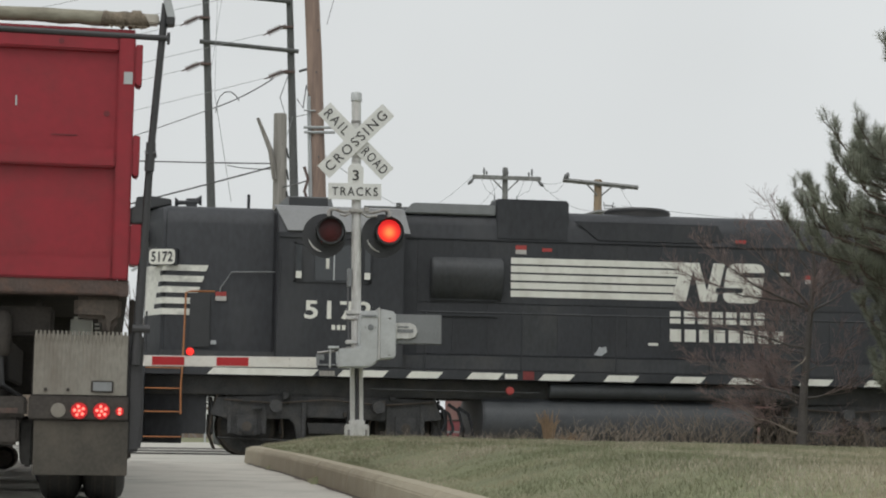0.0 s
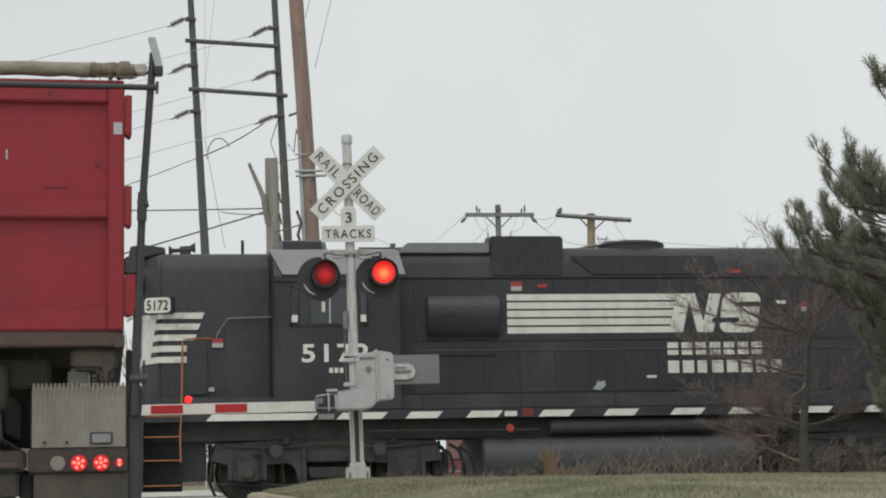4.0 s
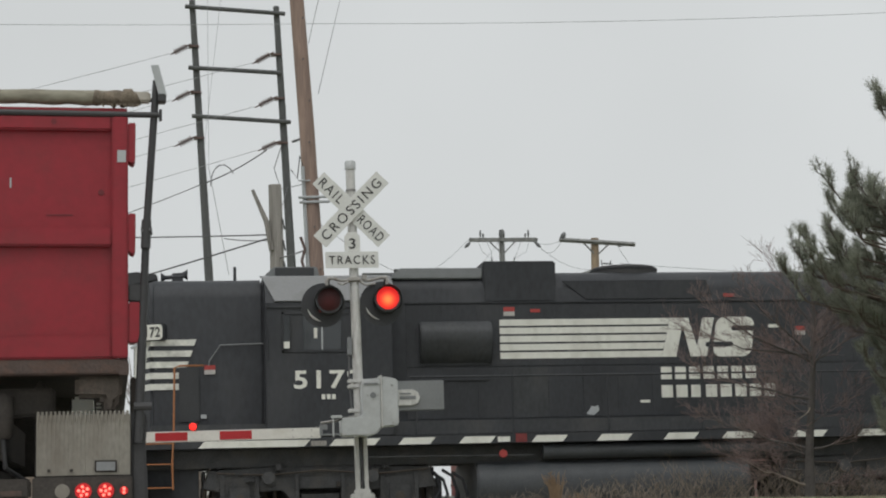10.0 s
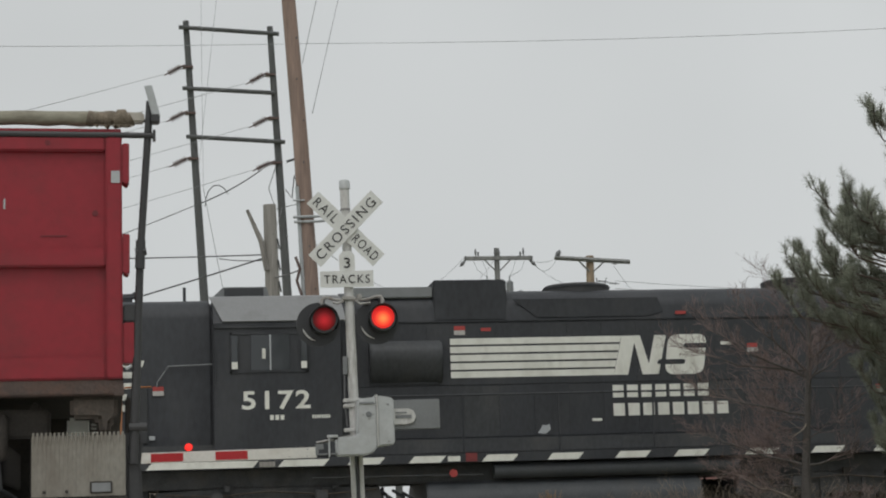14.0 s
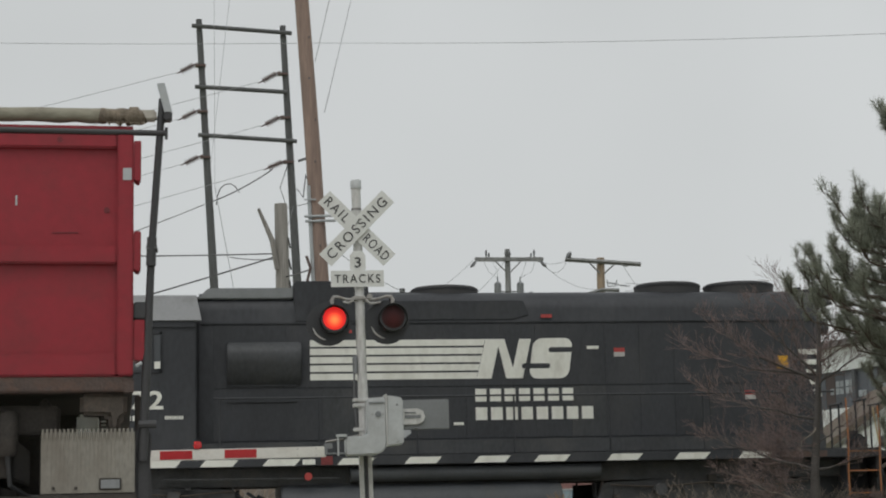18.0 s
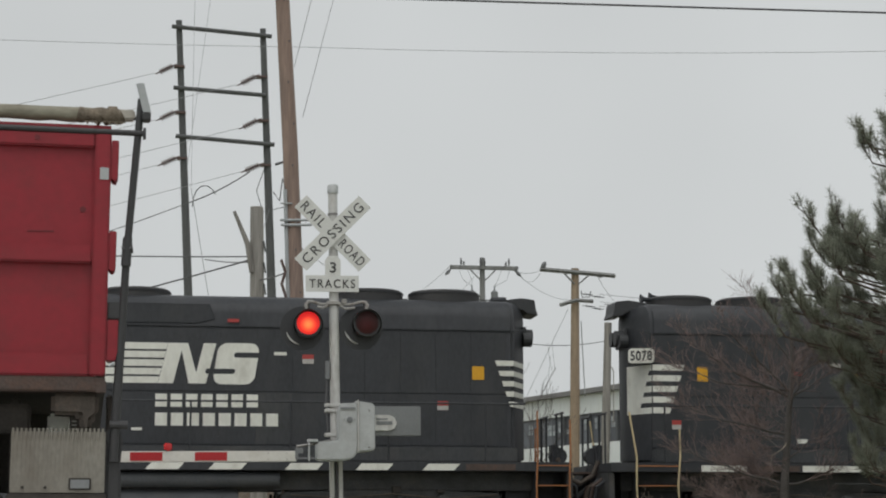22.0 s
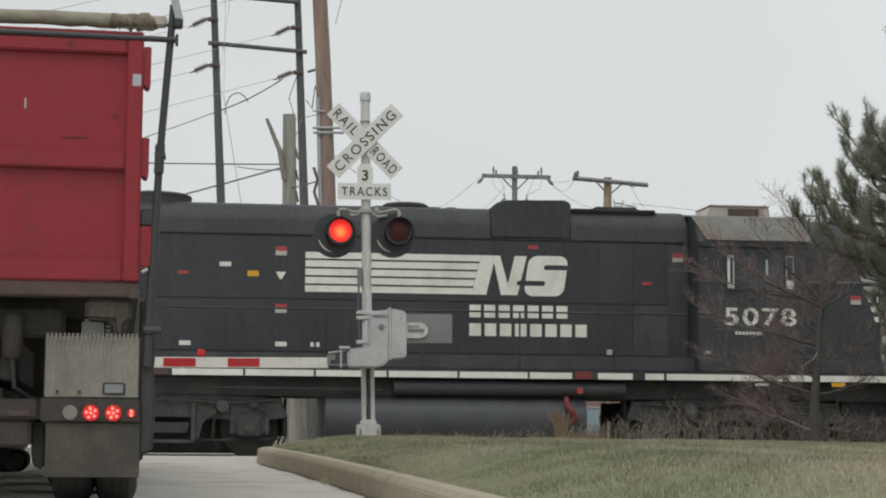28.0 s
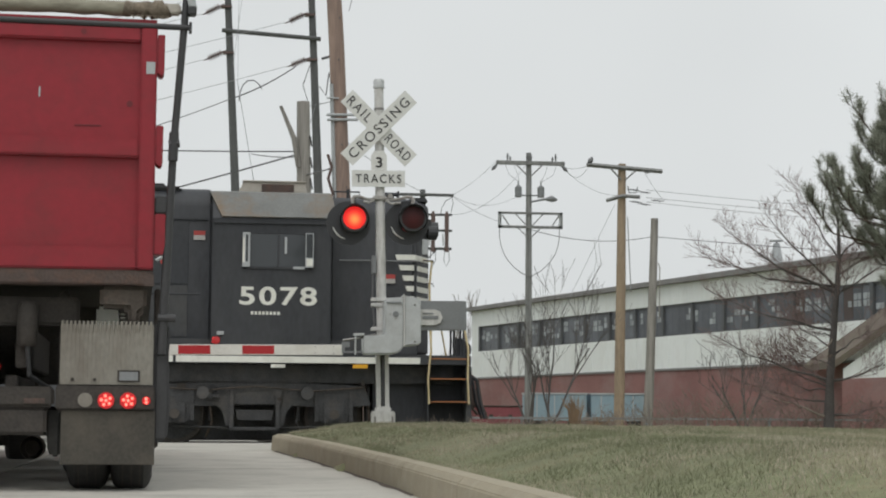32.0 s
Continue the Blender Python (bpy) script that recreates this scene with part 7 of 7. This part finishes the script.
    for x in (9.42, 10.02):
        part("switch", B().tube([(x, K - 0.25, 9.45), (x, K - 0.25, 9.2), (x, K - 0.25, 8.0), (x, K - 0.25, 7.68)], [0.05, 0.10, 0.085, 0.11], 10), INSULATOR, k, "grey pole switch", smooth=True)
        part("switch_blade", B().tube([(x - 0.17, K - 0.28, 8.45), (x - 0.15, K - 0.28, 7.95)], 0.03, 6), CONDUIT, k)
    for x in (7.9, 9.42, 10.02):
        part("lead_loop", B().tube([(x - 0.1, K - 0.25, 7.75), (x - 0.12, K - 0.25, 7.3), (x, K - 0.25, 7.05), (x + 0.12, K - 0.25, 7.3), (x + 0.1, K - 0.25, 7.75)], 0.014, 6), WIRE, k)
    for s in (-1, 1):
        part("arm_brace", B().tube([(9.02 + s * 0.6, K - 0.16, 7.8), (9.02, K - 0.16, 7.2)], 0.025, 6), POLE_DARK, k)
    part("arm_switch", B().box(7.70, 7.84, K - 0.26, K - 0.12, 7.6, 8.1), INSULATOR, k)
    part("lead", B().tube([(10.28, K - 0.2, 10.12), (9.95, K - 0.25, 9.9), (9.80, K - 0.25, 9.6), (9.75, K - 0.2, 9.36)], 0.014, 6).tube([(10.25, K - 0.2, 10.12), (10.3, K - 0.22, 9.8), (10.2, K - 0.22, 9.4)], 0.012, 6), WIRE, k)
    wire((10.3, K - 0.15, 10.2), (12.6, Y - 0.15, 12.1), 0.12, 0.010, WIRE_PALE)
    wire((10.3, K - 0.15, 10.12), (12.65, Y - 0.16, 9.3), 0.12, 0.010, WIRE_PALE)
    wire((10.24, K - 0.15, 9.32), (13.9, Y - 0.15, 11.9), 0.55, 0.010, WIRE_PALE)
    wire((10.3, K - 0.15, 10.15), (13.4, Y - 0.25, 10.4), 0.4, 0.009, WIRE_PALE)
    wire((9.2, K - 0.15, 10.2), (3.05, 44.1, 7.38), 0.15, 0.010, WIRE_PALE)
    wire((7.8, K - 0.15, 7.8), (9.3, K - 0.4, 4.4), 0.0, 0.008, WIRE_PALE)
    wire((15.5, Y - 0.15, 12.1), (16.85, Y - 0.25, 12.1), 0.75, 0.010, WIRE_PALE)
    wire((15.3, Y - 0.15, 12.1), (18.4, Y - 0.3, 10.6), 0.5, 0.010, WIRE_PALE)
    wire((15.0, Y - 0.15, 12.1), (16.9, Y - 0.25, 12.0), 0.3, 0.010, WIRE_PALE)
    wire((17.95, Y - 0.2, 10.15), (14.9, Y - 2, 4.5), 0.0, 0.011, WIRE_PALE, "slanting grey steel guy wire")
    wire((19.3, Y - 0.3, 11.7), (20.3, Y - 0.3, 10.3), 0.1, 0.010, WIRE_PALE)
    wire((18.55, Y - 0.2, 9.6), (18.7, Y - 0.2, 6.2), 0.0, 0.025, WIRE_PALE)


# ---- vegetation ----
def grow(b, p, d, length, r, depth, rnd, up=0.15, spread=0.75, kids=(3, 4), rmin=0.0035, wander=0.18):
    """A forking branch, tapering to twigs."""
    n = 4 if depth else 3
    pts, rs = [Vector(p)], [r]
    d = Vector(d).normalized()
    for k in range(n):
        d = (d + Vector((rnd.uniform(-1, 1), rnd.uniform(-1, 1), rnd.uniform(-0.6, 1) * 0.8 + up * 0.4)) * wander).normalized()
        pts.append(pts[-1] + d * length / n)
        rs.append(max(rmin, r * (1 - 0.62 * (k + 1) / n)))
    b.tube(pts, rs, 7 if r > 0.03 else (4 if r > 0.008 else 3), cap=False)
    if depth == 0:
        return
    for k in range(rnd.randint(*kids)):
        f = rnd.uniform(0.3, 1.0)
        i = min(n - 1, int(f * n))
        q = pts[i].lerp(pts[i + 1], f * n - i)
        side = Vector((rnd.uniform(-1, 1), rnd.uniform(-1, 1), rnd.uniform(-0.35, 0.9)))
        nd = (d * (1 - spread) + side.normalized() * spread + Vector((0, 0, up))).normalized()
        grow(b, q, nd, length * rnd.uniform(0.5, 0.78), max(rmin, rs[i] * rnd.uniform(0.45, 0.65)), depth - 1, rnd, up, spread, kids, rmin, wander)


def build_bare_tree():
    rnd = random.Random(11)
    Y = 27.0
    z0 = ground_z(9.44, Y) - 0.05
    t = thing("bare_tree", "small leafless tree with reddish-brown twigs beside the lawn", "tree")
    trunk = [(9.43, Y, z0), (9.46, Y, 1.1), (9.53, Y, 1.85), (9.59, Y, 2.5), (9.64, Y, 3.05), (9.63, Y, 3.6), (9.45, Y, 4.2), (9.49, Y, 4.65)]
    part("trunk", B().tube(trunk, [0.095, 0.066, 0.056, 0.046, 0.033, 0.023, 0.013, 0.006], 10), BARK, t, smooth=True)
    # limbs: height on the trunk, then reach along x and y, rise, thickness
    limbs = [(2.47, -1.8, 0.1, 1.0, 0.042), (2.55, -1.25, -0.4, 1.1, 0.036), (2.58, -2.1, 0.3, 0.5, 0.034), (1.90, -2.05, -0.3, 0.55, 0.036), (1.12, -1.85, 0.2, 0.75, 0.038), (0.56, -1.15, -0.2, 0.45, 0.032),
             (0.60, 0.95, 0.1, 0.15, 0.030), (1.12, 1.0, -0.2, 0.35, 0.032), (1.84, -0.45, -0.3, -0.45, 0.022), (2.47, 0.95, 0.2, 0.6, 0.034), (3.00, -0.62, 0.1, 1.1, 0.026), (1.5, 0.9, 0.5, 0.6, 0.026), (3.0, 0.6, -0.2, 0.9, 0.022)]
    for k in range(13):
        a = rnd.choice((0.5, 1.5)) * math.pi + rnd.uniform(-0.9, 0.9)
        r = rnd.uniform(0.8, 1.5)
        limbs.append((rnd.uniform(0.8, 3.3), r * math.cos(a) - 0.25, 0.8 * r * math.sin(a), rnd.uniform(0.2, 0.9), 0.022))
    for k, (z, dx, dy, dz, r) in enumerate(limbs):
        x = float(np.interp(z, [q[2] for q in trunk], [q[0] for q in trunk]))
        crown = B()
        p = Vector((x, Y, z))
        reach = Vector((dx, dy, dz))
        n = 6
        pts = [p]
        for i in range(1, n + 1):
            f = i / n
            pts.append(p + reach * f + Vector((rnd.gauss(0, 0.022), rnd.gauss(0, 0.022), rnd.gauss(0, 0.02) - 0.2 * f * (1 - f) * abs(dx))))
        rs = [max(0.0035, 0.72 * r * (1 - 0.88 * (i / n) ** 0.7)) for i in range(n + 1)]
        crown.tube(pts, rs, 7, 1, cap=False)
        ln = reach.length
        for j in range(int(9 + 7.0 * ln)):
            f = rnd.uniform(0.18, 1.0)
            i = min(n - 1, int(f * n))
            q = pts[i].lerp(pts[i + 1], f * n - i)
            d = (pts[i + 1] - pts[i]).normalized()
            side = Vector((rnd.uniform(-1, 1), rnd.uniform(-1, 1), rnd.uniform(-0.7, 0.6))).normalized()
            grow(crown, q, d * 0.75 + side * 0.55 + Vector((0, 0, 0.12)), rnd.uniform(0.24, 0.5) * (1.15 - 0.45 * f), max(0.0035, rs[i] * 0.4), 2, rnd, 0.0, 0.45, (3, 4), 0.0021, 0.075)
        # limbs 5 and 8 are paler: highlights along them are put into colour
        limb = part("limb", crown, [TWIG, TWIG_LIT if k in (5, 8) else BARK], t)
        lv, lf = [], []
        for _ in range(30):
            q = Vector(crown.v[rnd.randrange(len(crown.v) // 3, len(crown.v))])
            e1 = Vector((rnd.uniform(-1, 1), rnd.uniform(-1, 1), rnd.uniform(-1, 0.4))).normalized() * rnd.uniform(0.02, 0.045)
            e2 = e1.cross(Vector((rnd.uniform(-1, 1), rnd.uniform(-1, 1), 1))).normalized() * 0.013
            i = len(lv)
            lv += [tuple(q), tuple(q + e1 * 0.5 + e2), tuple(q + e1), tuple(q + e1 * 0.5 - e2)]
            lf.append((i, i + 1, i + 2, i + 3))
        lo = quick("dead_leaves", lv, lf, LEAF)
        lo.parent = limb


def build_woods():
    """Winter woods across the tracks: an uneven brown bank with bare crowns on it."""
    rnd = random.Random(31)
    xs = np.arange(-70, 13.1, 1.0)
    v, f = [], []
    for i, x in enumerate(xs):
        h = (4.6 + 1.1 * noise.noise((x * 0.13, 0, 5)) + 0.9 * noise.noise((x * 0.55, 3, 5))) * (1 - 0.75 * ease(8.0, 11.5, x)) * (1 + 0.5 * ease(0.0, 3.0, x))
        for k in range(9):
            t = k / 8
            v.append((x + 0.6 * noise.noise((x, k, 1)), 108 + 12 * t + 0.8 * noise.noise((x * 0.8, k * 0.7, 2)), -0.2 + h * math.sin(math.pi * min(0.5, t * 0.62)) + (0.5 * noise.noise((x * 1.1, k * 0.9, 9)) if k > 1 else 0)))
        if i:
            f += [((i - 1) * 9 + k, i * 9 + k, i * 9 + k + 1, (i - 1) * 9 + k + 1) for k in range(8)]
    w = quick("far_woods", v, f, WOODS)
    tagged(w, "brown leafless thicket beyond the tracks", "woods", kind="stuff")
    c = B()
    for k in range(46):
        x = rnd.uniform(-40, 6)
        grow(c, (x, rnd.uniform(107, 116), 0.3), (rnd.uniform(-0.2, 0.2), 0, 1), rnd.uniform(3.2, 5.4), 0.12, 3, rnd, 0.25, 0.5, (3, 5), 0.022)
    for x, ln in ((2.9, 2.9), (3.5, 3.3), (4.2, 3.1), (5.0, 2.7), (5.7, 2.6)):
        grow(c, (x, 112, 0.3), (rnd.uniform(-0.1, 0.1), 0, 1), ln, 0.09, 4, rnd, 0.22, 0.55, (3, 4), 0.011)
    for k in range(420):
        x, h = rnd.uniform(-40, 11), rnd.uniform(1.2, 4.2)
        h *= 1 - 0.6 * ease(4, 11, x)
        y = rnd.uniform(105, 108.5)
        c.tube([(x, y, -0.1), (x + rnd.gauss(0, 0.3), y, h * 0.6), (x + rnd.gauss(0, 0.7), y, h)], [0.05, 0.04, 0.02], 3, cap=False)
    tagged(part("bare_crowns", c, FAR_TWIG), "grey-brown bare branches of far winter woods", "woods", kind="stuff")
    sign = thing("speed_sign", "small white speed limit sign on a post beyond the tracks", "road sign")
    part("post", B().box(0.63, 0.69, 60.02, 60.08, -0.1, 1.55), CONDUIT, sign)
    part("plate", B().box(0.40, 0.92, 59.99, 60.01, 1.2, 1.85), SIGN, sign, bevel=0.004)
    lettering("lettering", "25", 0.26, 0.38, SIGN_BLACK, sign, pose(0.66, 59.985, 1.40) @ FACING, bold=0.03)
    part("lower_plate", B().box(0.55, 0.77, 59.99, 60.01, 0.75, 1.08), SIGN, sign, bevel=0.004)


def needle_shoot(v, f, p, q, rnd, size=0.12, count=34):
    """A shoot from p to q set all round with long needles, spread wide at its foot and narrower at its tip."""
    d = (q - p).normalized()
    a = d.cross(Vector((0.3, 0.2, 1)))
    a = a.normalized() if a.length > 0.1 else Vector((1, 0, 0))
    c = d.cross(a)
    for k in range(count):
        s = (k + rnd.random()) / count
        ang = 2.4 * k + rnd.uniform(-0.4, 0.4)
        tilt = 1.25 - 0.75 * s + rnd.uniform(-0.22, 0.22)
        nd = d * math.cos(tilt) + (a * math.cos(ang) + c * math.sin(ang)) * math.sin(tilt) - Vector((0, 0, 0.06))
        base = p.lerp(q, s)
        tip = base + nd * size * rnd.uniform(0.75, 1.1)
        w = nd.cross(Vector((rnd.uniform(-1, 1), rnd.uniform(-1, 1), rnd.uniform(-1, 1)))).normalized() * 0.0042
        i = len(v)
        v += [tuple(base - w), tuple(base + w), tuple(tip)]
        f.append((i, i + 1, i + 2))


def build_pine():
    rnd = random.Random(4)
    X, Y = 11.38, 25.2
    z0 = ground_z(X, Y) - 0.05
    t = thing("pine_tree", "bushy grey-green pine with long needle tufts on upswept boughs", "tree")
    part("trunk", B().tube([(X, Y, z0), (X - 0.03, Y, 2.5), (X + 0.05, Y, 5.0), (X, Y, 7.9)], [0.14, 0.12, 0.08, 0.02], 10), PINE_BARK, t, smooth=True)
    # bough tips: height, reach, bearing; the longest first, the rest fill the crown within its outline
    heights = [1.3, 1.8, 2.5, 3.1, 3.5, 4.12, 4.5, 5.1, 5.4, 5.8, 6.4, 7.1, 8.0]
    reaches = [1.5, 1.65, 1.85, 1.9, 2.45, 2.65, 2.35, 2.0, 1.1, 0.95, 1.15, 0.8, 0.3]
    tips = [(3.8, 2.86, 3.14), (3.62, 2.4, 3.05), (3.95, 2.62, 3.3), (4.14, 2.78, 3.2), (4.42, 2.52, 3.05), (5.20, 2.16, 3.12), (5.16, 1.86, 3.3), (5.02, 1.66, 3.0), (6.42, 1.24, 3.1), (6.15, 1.22, 3.16), (6.3, 1.26, 3.26), (5.6, 0.95, 3.2), (3.25, 2.0, 3.0), (2.5, 1.75, 3.25), (4.36, 2.3, 3.3), (4.3, 2.0, 2.9), (3.85, 2.4, 3.28), (4.75, 1.8, 3.2)]
    for k in range(92):
        z = 1.4 + 6.4 * (k / 92) + rnd.uniform(-0.15, 0.15)
        a = 2.399 * k + rnd.uniform(-0.3, 0.3) if k % 2 else math.pi + rnd.uniform(-1.0, 1.0)
        tips.append((z, float(np.interp(z, heights, reaches)) * rnd.uniform(0.5, 0.88), a))
    for k in range(46):
        z = rnd.uniform(2.0, 5.0)
        tips.append((z, float(np.interp(z, heights, reaches)) * rnd.uniform(0.45, 0.93), math.pi + rnd.uniform(-0.8, 0.8)))
    for k in range(36):
        z = rnd.uniform(1.4, 3.5)
        tips.append((z, float(np.interp(z, heights, reaches)) * rnd.uniform(0.5, 1.0), rnd.uniform(math.pi - 0.35, math.pi * 1.55)))
    for z, reach, a in tips:
        d = Vector((math.cos(a), math.sin(a), 0))
        side = Vector((-d.y, d.x, 0))
        end = Vector((X, Y, z - 0.1)) + d * (reach - 0.04)
        p = Vector((X, Y, z - 0.30 * reach - 0.1))
        c1, c2 = p + d * reach * 0.42 + Vector((0, 0, 0.03 * reach)), p + d * reach * 0.86 + Vector((0, 0, 0.13 * reach))
        pts = [p, c1, c2, end]
        limb = B().tube(pts, [0.03, 0.022, 0.012, 0.005], 6, cap=False)
        v, f = [], []
        needle_shoot(v, f, c2.lerp(end, 0.35), end, rnd, 0.13, 50)
        for j in range(int(3 + reach * 4.4)):
            s = rnd.uniform(0.34, 1.0) ** 0.7 * 3
            i = min(2, int(s))
            q = pts[i].lerp(pts[i + 1], s - i)
            fwd = (pts[i + 1] - pts[i]).normalized()
            sd = (fwd * rnd.uniform(0.55, 1) + side * rnd.uniform(-1.0, 1.0) + Vector((0, 0, rnd.uniform(0.05, 0.85)))).normalized()
            ln = rnd.uniform(0.2, 0.4) * (1.25 - 0.15 * s)
            m = q + sd * ln * 0.55
            e = m + (sd * 0.7 + side * rnd.uniform(-0.35, 0.35) + Vector((0, 0, rnd.uniform(0.1, 0.75)))).normalized() * ln * 0.55
            limb.tube([q, m, e], [0.008, 0.006, 0.003], 3, cap=False)
            needle_shoot(v, f, m, e, rnd, 0.125, 31)
            for _ in range(rnd.choice((1, 1, 2))):
                sd2 = (sd * 0.7 + side * rnd.uniform(-0.7, 0.7) + Vector((rnd.uniform(-0.3, 0.3), 0, rnd.uniform(-0.1, 0.9)))).normalized()
                b0 = q.lerp(m, rnd.uniform(0.35, 1.0))
                e2 = b0 + sd2 * rnd.uniform(0.12, 0.22)
                limb.tube([b0, e2], [0.005, 0.003], 3, cap=False)
                needle_shoot(v, f, b0.lerp(e2, 0.2), e2, rnd, 0.115, 23)
        branch = part("branch", limb, PINE_BARK, t)
        nd = quick("needles", v, f, NEEDLE)
        nd.parent = branch


def build_brush():
    rnd = random.Random(21)
    b = B()
    for k in range(860):
        x = 2.9 + 12 * rnd.random() ** 0.85
        y = rnd.uniform(27.2, 29.2)
        z = ground_z(x, y)
        h = rnd.uniform(0.05, 0.33) * (0.35 + 1.4 * ease(4.5, 7.8, x)) * (1.4 if rnd.random() < 0.12 else 1)
        h += max(0, 0.32 - z)
        dx, dy = rnd.gauss(0, 0.3), rnd.gauss(0, 0.2)
        mid = Vector((x + dx * h * 0.5, y + dy * h * 0.5, z + h * 0.55))
        top = Vector((x + dx * h * 1.6, y + dy * h, z + h))
        b.tube([(x, y, z - 0.03), mid, top], [0.006, 0.005, 0.0025], 3, cap=False)
        for _ in range(3):
            q = mid.lerp(top, rnd.random())
            b.tube([q, q + Vector((rnd.uniform(-0.13, 0.13), rnd.uniform(-0.1, 0.1), rnd.uniform(0.03, 0.16)))], [0.0035, 0.0022], 3, cap=False)
    tagged(part("brush", b, BRUSH), "low tangle of dry brown brush by the tracks", "brush", kind="stuff")
    for n, (x, y, h) in enumerate(((5.45, 27.0, 0.46), (5.9, 27.6, 0.26))):
        c = B()
        for k in range(60 if n == 0 else 30):
            dx, dy = rnd.gauss(0, 0.06), rnd.gauss(0, 0.05)
            z = ground_z(x, y)
            c.tube([(x + dx * 0.6, y + dy, z - 0.02), (x + dx * 1.2, y + dy, z + h * 0.6), (x + dx * 2.0 - 0.05 * rnd.random(), y + dy, z + h * rnd.uniform(0.7, 1.1))], [0.006, 0.006, 0.003], 3, cap=False)
        tagged(part("dry_weed", c, WEED), "clump of dry tan weeds at the lawn edge", "weed", "dry weeds")
    # slim saplings past the tracks
    for x, y, h, s in ((14.4, 77, 4.4, 2), (13.55, 77, 3.6, 6), (18.0, 60, 2.1, 8)):
        rn = random.Random(s)
        t = thing("sapling", "thin leafless sapling behind the tracks", "sapling", "bare saplings")
        for k in range(3):
            c = B()
            grow(c, (x + rn.uniform(-0.15, 0.15), y, -0.05), (-0.45 + 0.45 * k + rn.uniform(-0.1, 0.1), rn.uniform(-0.2, 0.2), 1), h * rn.uniform(0.7, 0.95), 0.06, 3, rn, 0.3, 0.45, (3, 4), 0.008)
            part("stem", c, BARK, t)
    for x, y, h, s in ((20.5, 155, 6.6, 3), (23.4, 155, 7.0, 12)):
        rn = random.Random(s)
        t = thing("bare_tree", "far leafless tree behind the factory", "tree", "far trees")
        c = B()
        grow(c, (x, y, -0.1), (0, 0, 1), h * 0.68, 0.2, 4, rn, 0.3, 0.42, (3, 4), 0.02, 0.1)
        part("crown", c, FAR_TWIG, t)


def build_grass():
    rng = np.random.default_rng(8)
    n = 460000
    y = 5.6 + 21.8 * rng.random(n) ** 0.9
    x = 1.0 + (rng.random(n) ** 1.1) * (0.34 * y + 2.6)
    keep = np.array([x[i] > kerb_x(y[i]) + 0.17 for i in range(n)])
    x, y = x[keep], y[keep]
    n = len(x)
    z = np.array([ground_z(a, b) for a, b in zip(x, y)])
    patch = np.array([noise.noise((a * 0.8, b * 0.8, 3.0)) for a, b in zip(x, y)])
    clump = np.array([noise.noise((a * 3.1, b * 1.6, 8.0)) for a, b in zip(x, y)])
    dry = np.array([noise.noise((a * 1.3, b * 0.55, 15.0)) + 0.5 * noise.noise((a * 3.4, b * 1.5, 21.0)) for a, b in zip(x, y)])
    h = (0.008 + 0.030 * rng.random(n) ** 2.0) * (1 + 0.7 * patch) * (1 + 0.9 * clump)
    ang = rng.random(n) * 6.283
    w = 0.0016 + 0.0014 * rng.random(n)
    lean = rng.normal(0, 0.5, (n, 2)) * h[:, None]
    v = np.empty((n, 3, 3))
    v[:, 0] = np.stack([x - w * np.cos(ang), y - w * np.sin(ang), z - 0.006], 1)
    v[:, 1] = np.stack([x + w * np.cos(ang), y + w * np.sin(ang), z - 0.006], 1)
    v[:, 2] = np.stack([x + lean[:, 0], y + lean[:, 1], z + h], 1)
    for name, m, sel in (("grass", GRASS, rng.random(n) < 0.70 - 0.85 * dry), ("dry_grass", STRAW, None)):
        if sel is None:
            sel = ~last
        last = sel
        vv = v[sel].reshape(-1, 3)
        g = quick(name, vv.tolist(), np.arange(len(vv)).reshape(-1, 3).tolist(), m)
        tagged(g, "short winter grass blades" if name == "grass" else "dry straw-coloured grass blades", "grass", kind="stuff")


build_h_frame()
build_near_poles()
build_far_poles()
build_woods()
build_bare_tree()
build_pine()
build_brush()
build_grass()


# ---- everything that moves ----
def rolled(t):
    return float(np.interp(t, [r[0] for r in TRAIN], [r[1] for r in TRAIN]))


def motions():
    for loco in LOCOS:
        walk(loco, [(t, pose(s, TRACK_Y, 0)) for t, s in TRAIN])
    times = [0.0, 6.5] + [7 + 0.25 * k for k in range(101)]
    for wheelset, x, r in WHEELSETS:
        walk(wheelset, [(t, pose(x, 0, RAIL_TOP + r, 0, math.degrees(rolled(t) / r), 0)) for t in times])
    # the flashers: each lamp turns its bright, half bright or dark lens outwards, 0.7 s each
    for drum, at, phase in FLASHERS:
        lit = phase == "right"
        rows = [(0.0, 0.0 if lit else 240.0)]
        turns = sorted([(0.36 + 1.431 * k - (0.034 if k == 6 else 0), "left") for k in range(23)] + [(1.09 + 1.43 * k - (0.07 if k == 0 else 0), "right") for k in range(22)])
        for t, to in turns:
            f = round(t * 30)
            if lit:
                steps = ((-3, 0), (-2, 60), (-1, 120), (2, 120), (3, 180), (4, 240)) if to == "right" else ((-2, 0), (-1, 60), (0, 120), (3, 120), (4, 180), (5, 240))
            else:
                steps = ((-3, 240), (-2, 180), (-1, 120), (0, 60), (1, 0)) if to == "right" else ((-2, 240), (-1, 180), (0, 120), (1, 120), (2, 60), (3, 0))
            rows += [((f + d) / 30, float(q)) for d, q in steps if 0 < f + d <= 960]
            lit = not lit
        if rows[-1][0] < 32.0:
            rows.append((32.0, rows[-1][1]))
        walk(drum, [(t, at @ pose(0, 0, 0, 0, 0, a)) for t, a in rows])


motions()
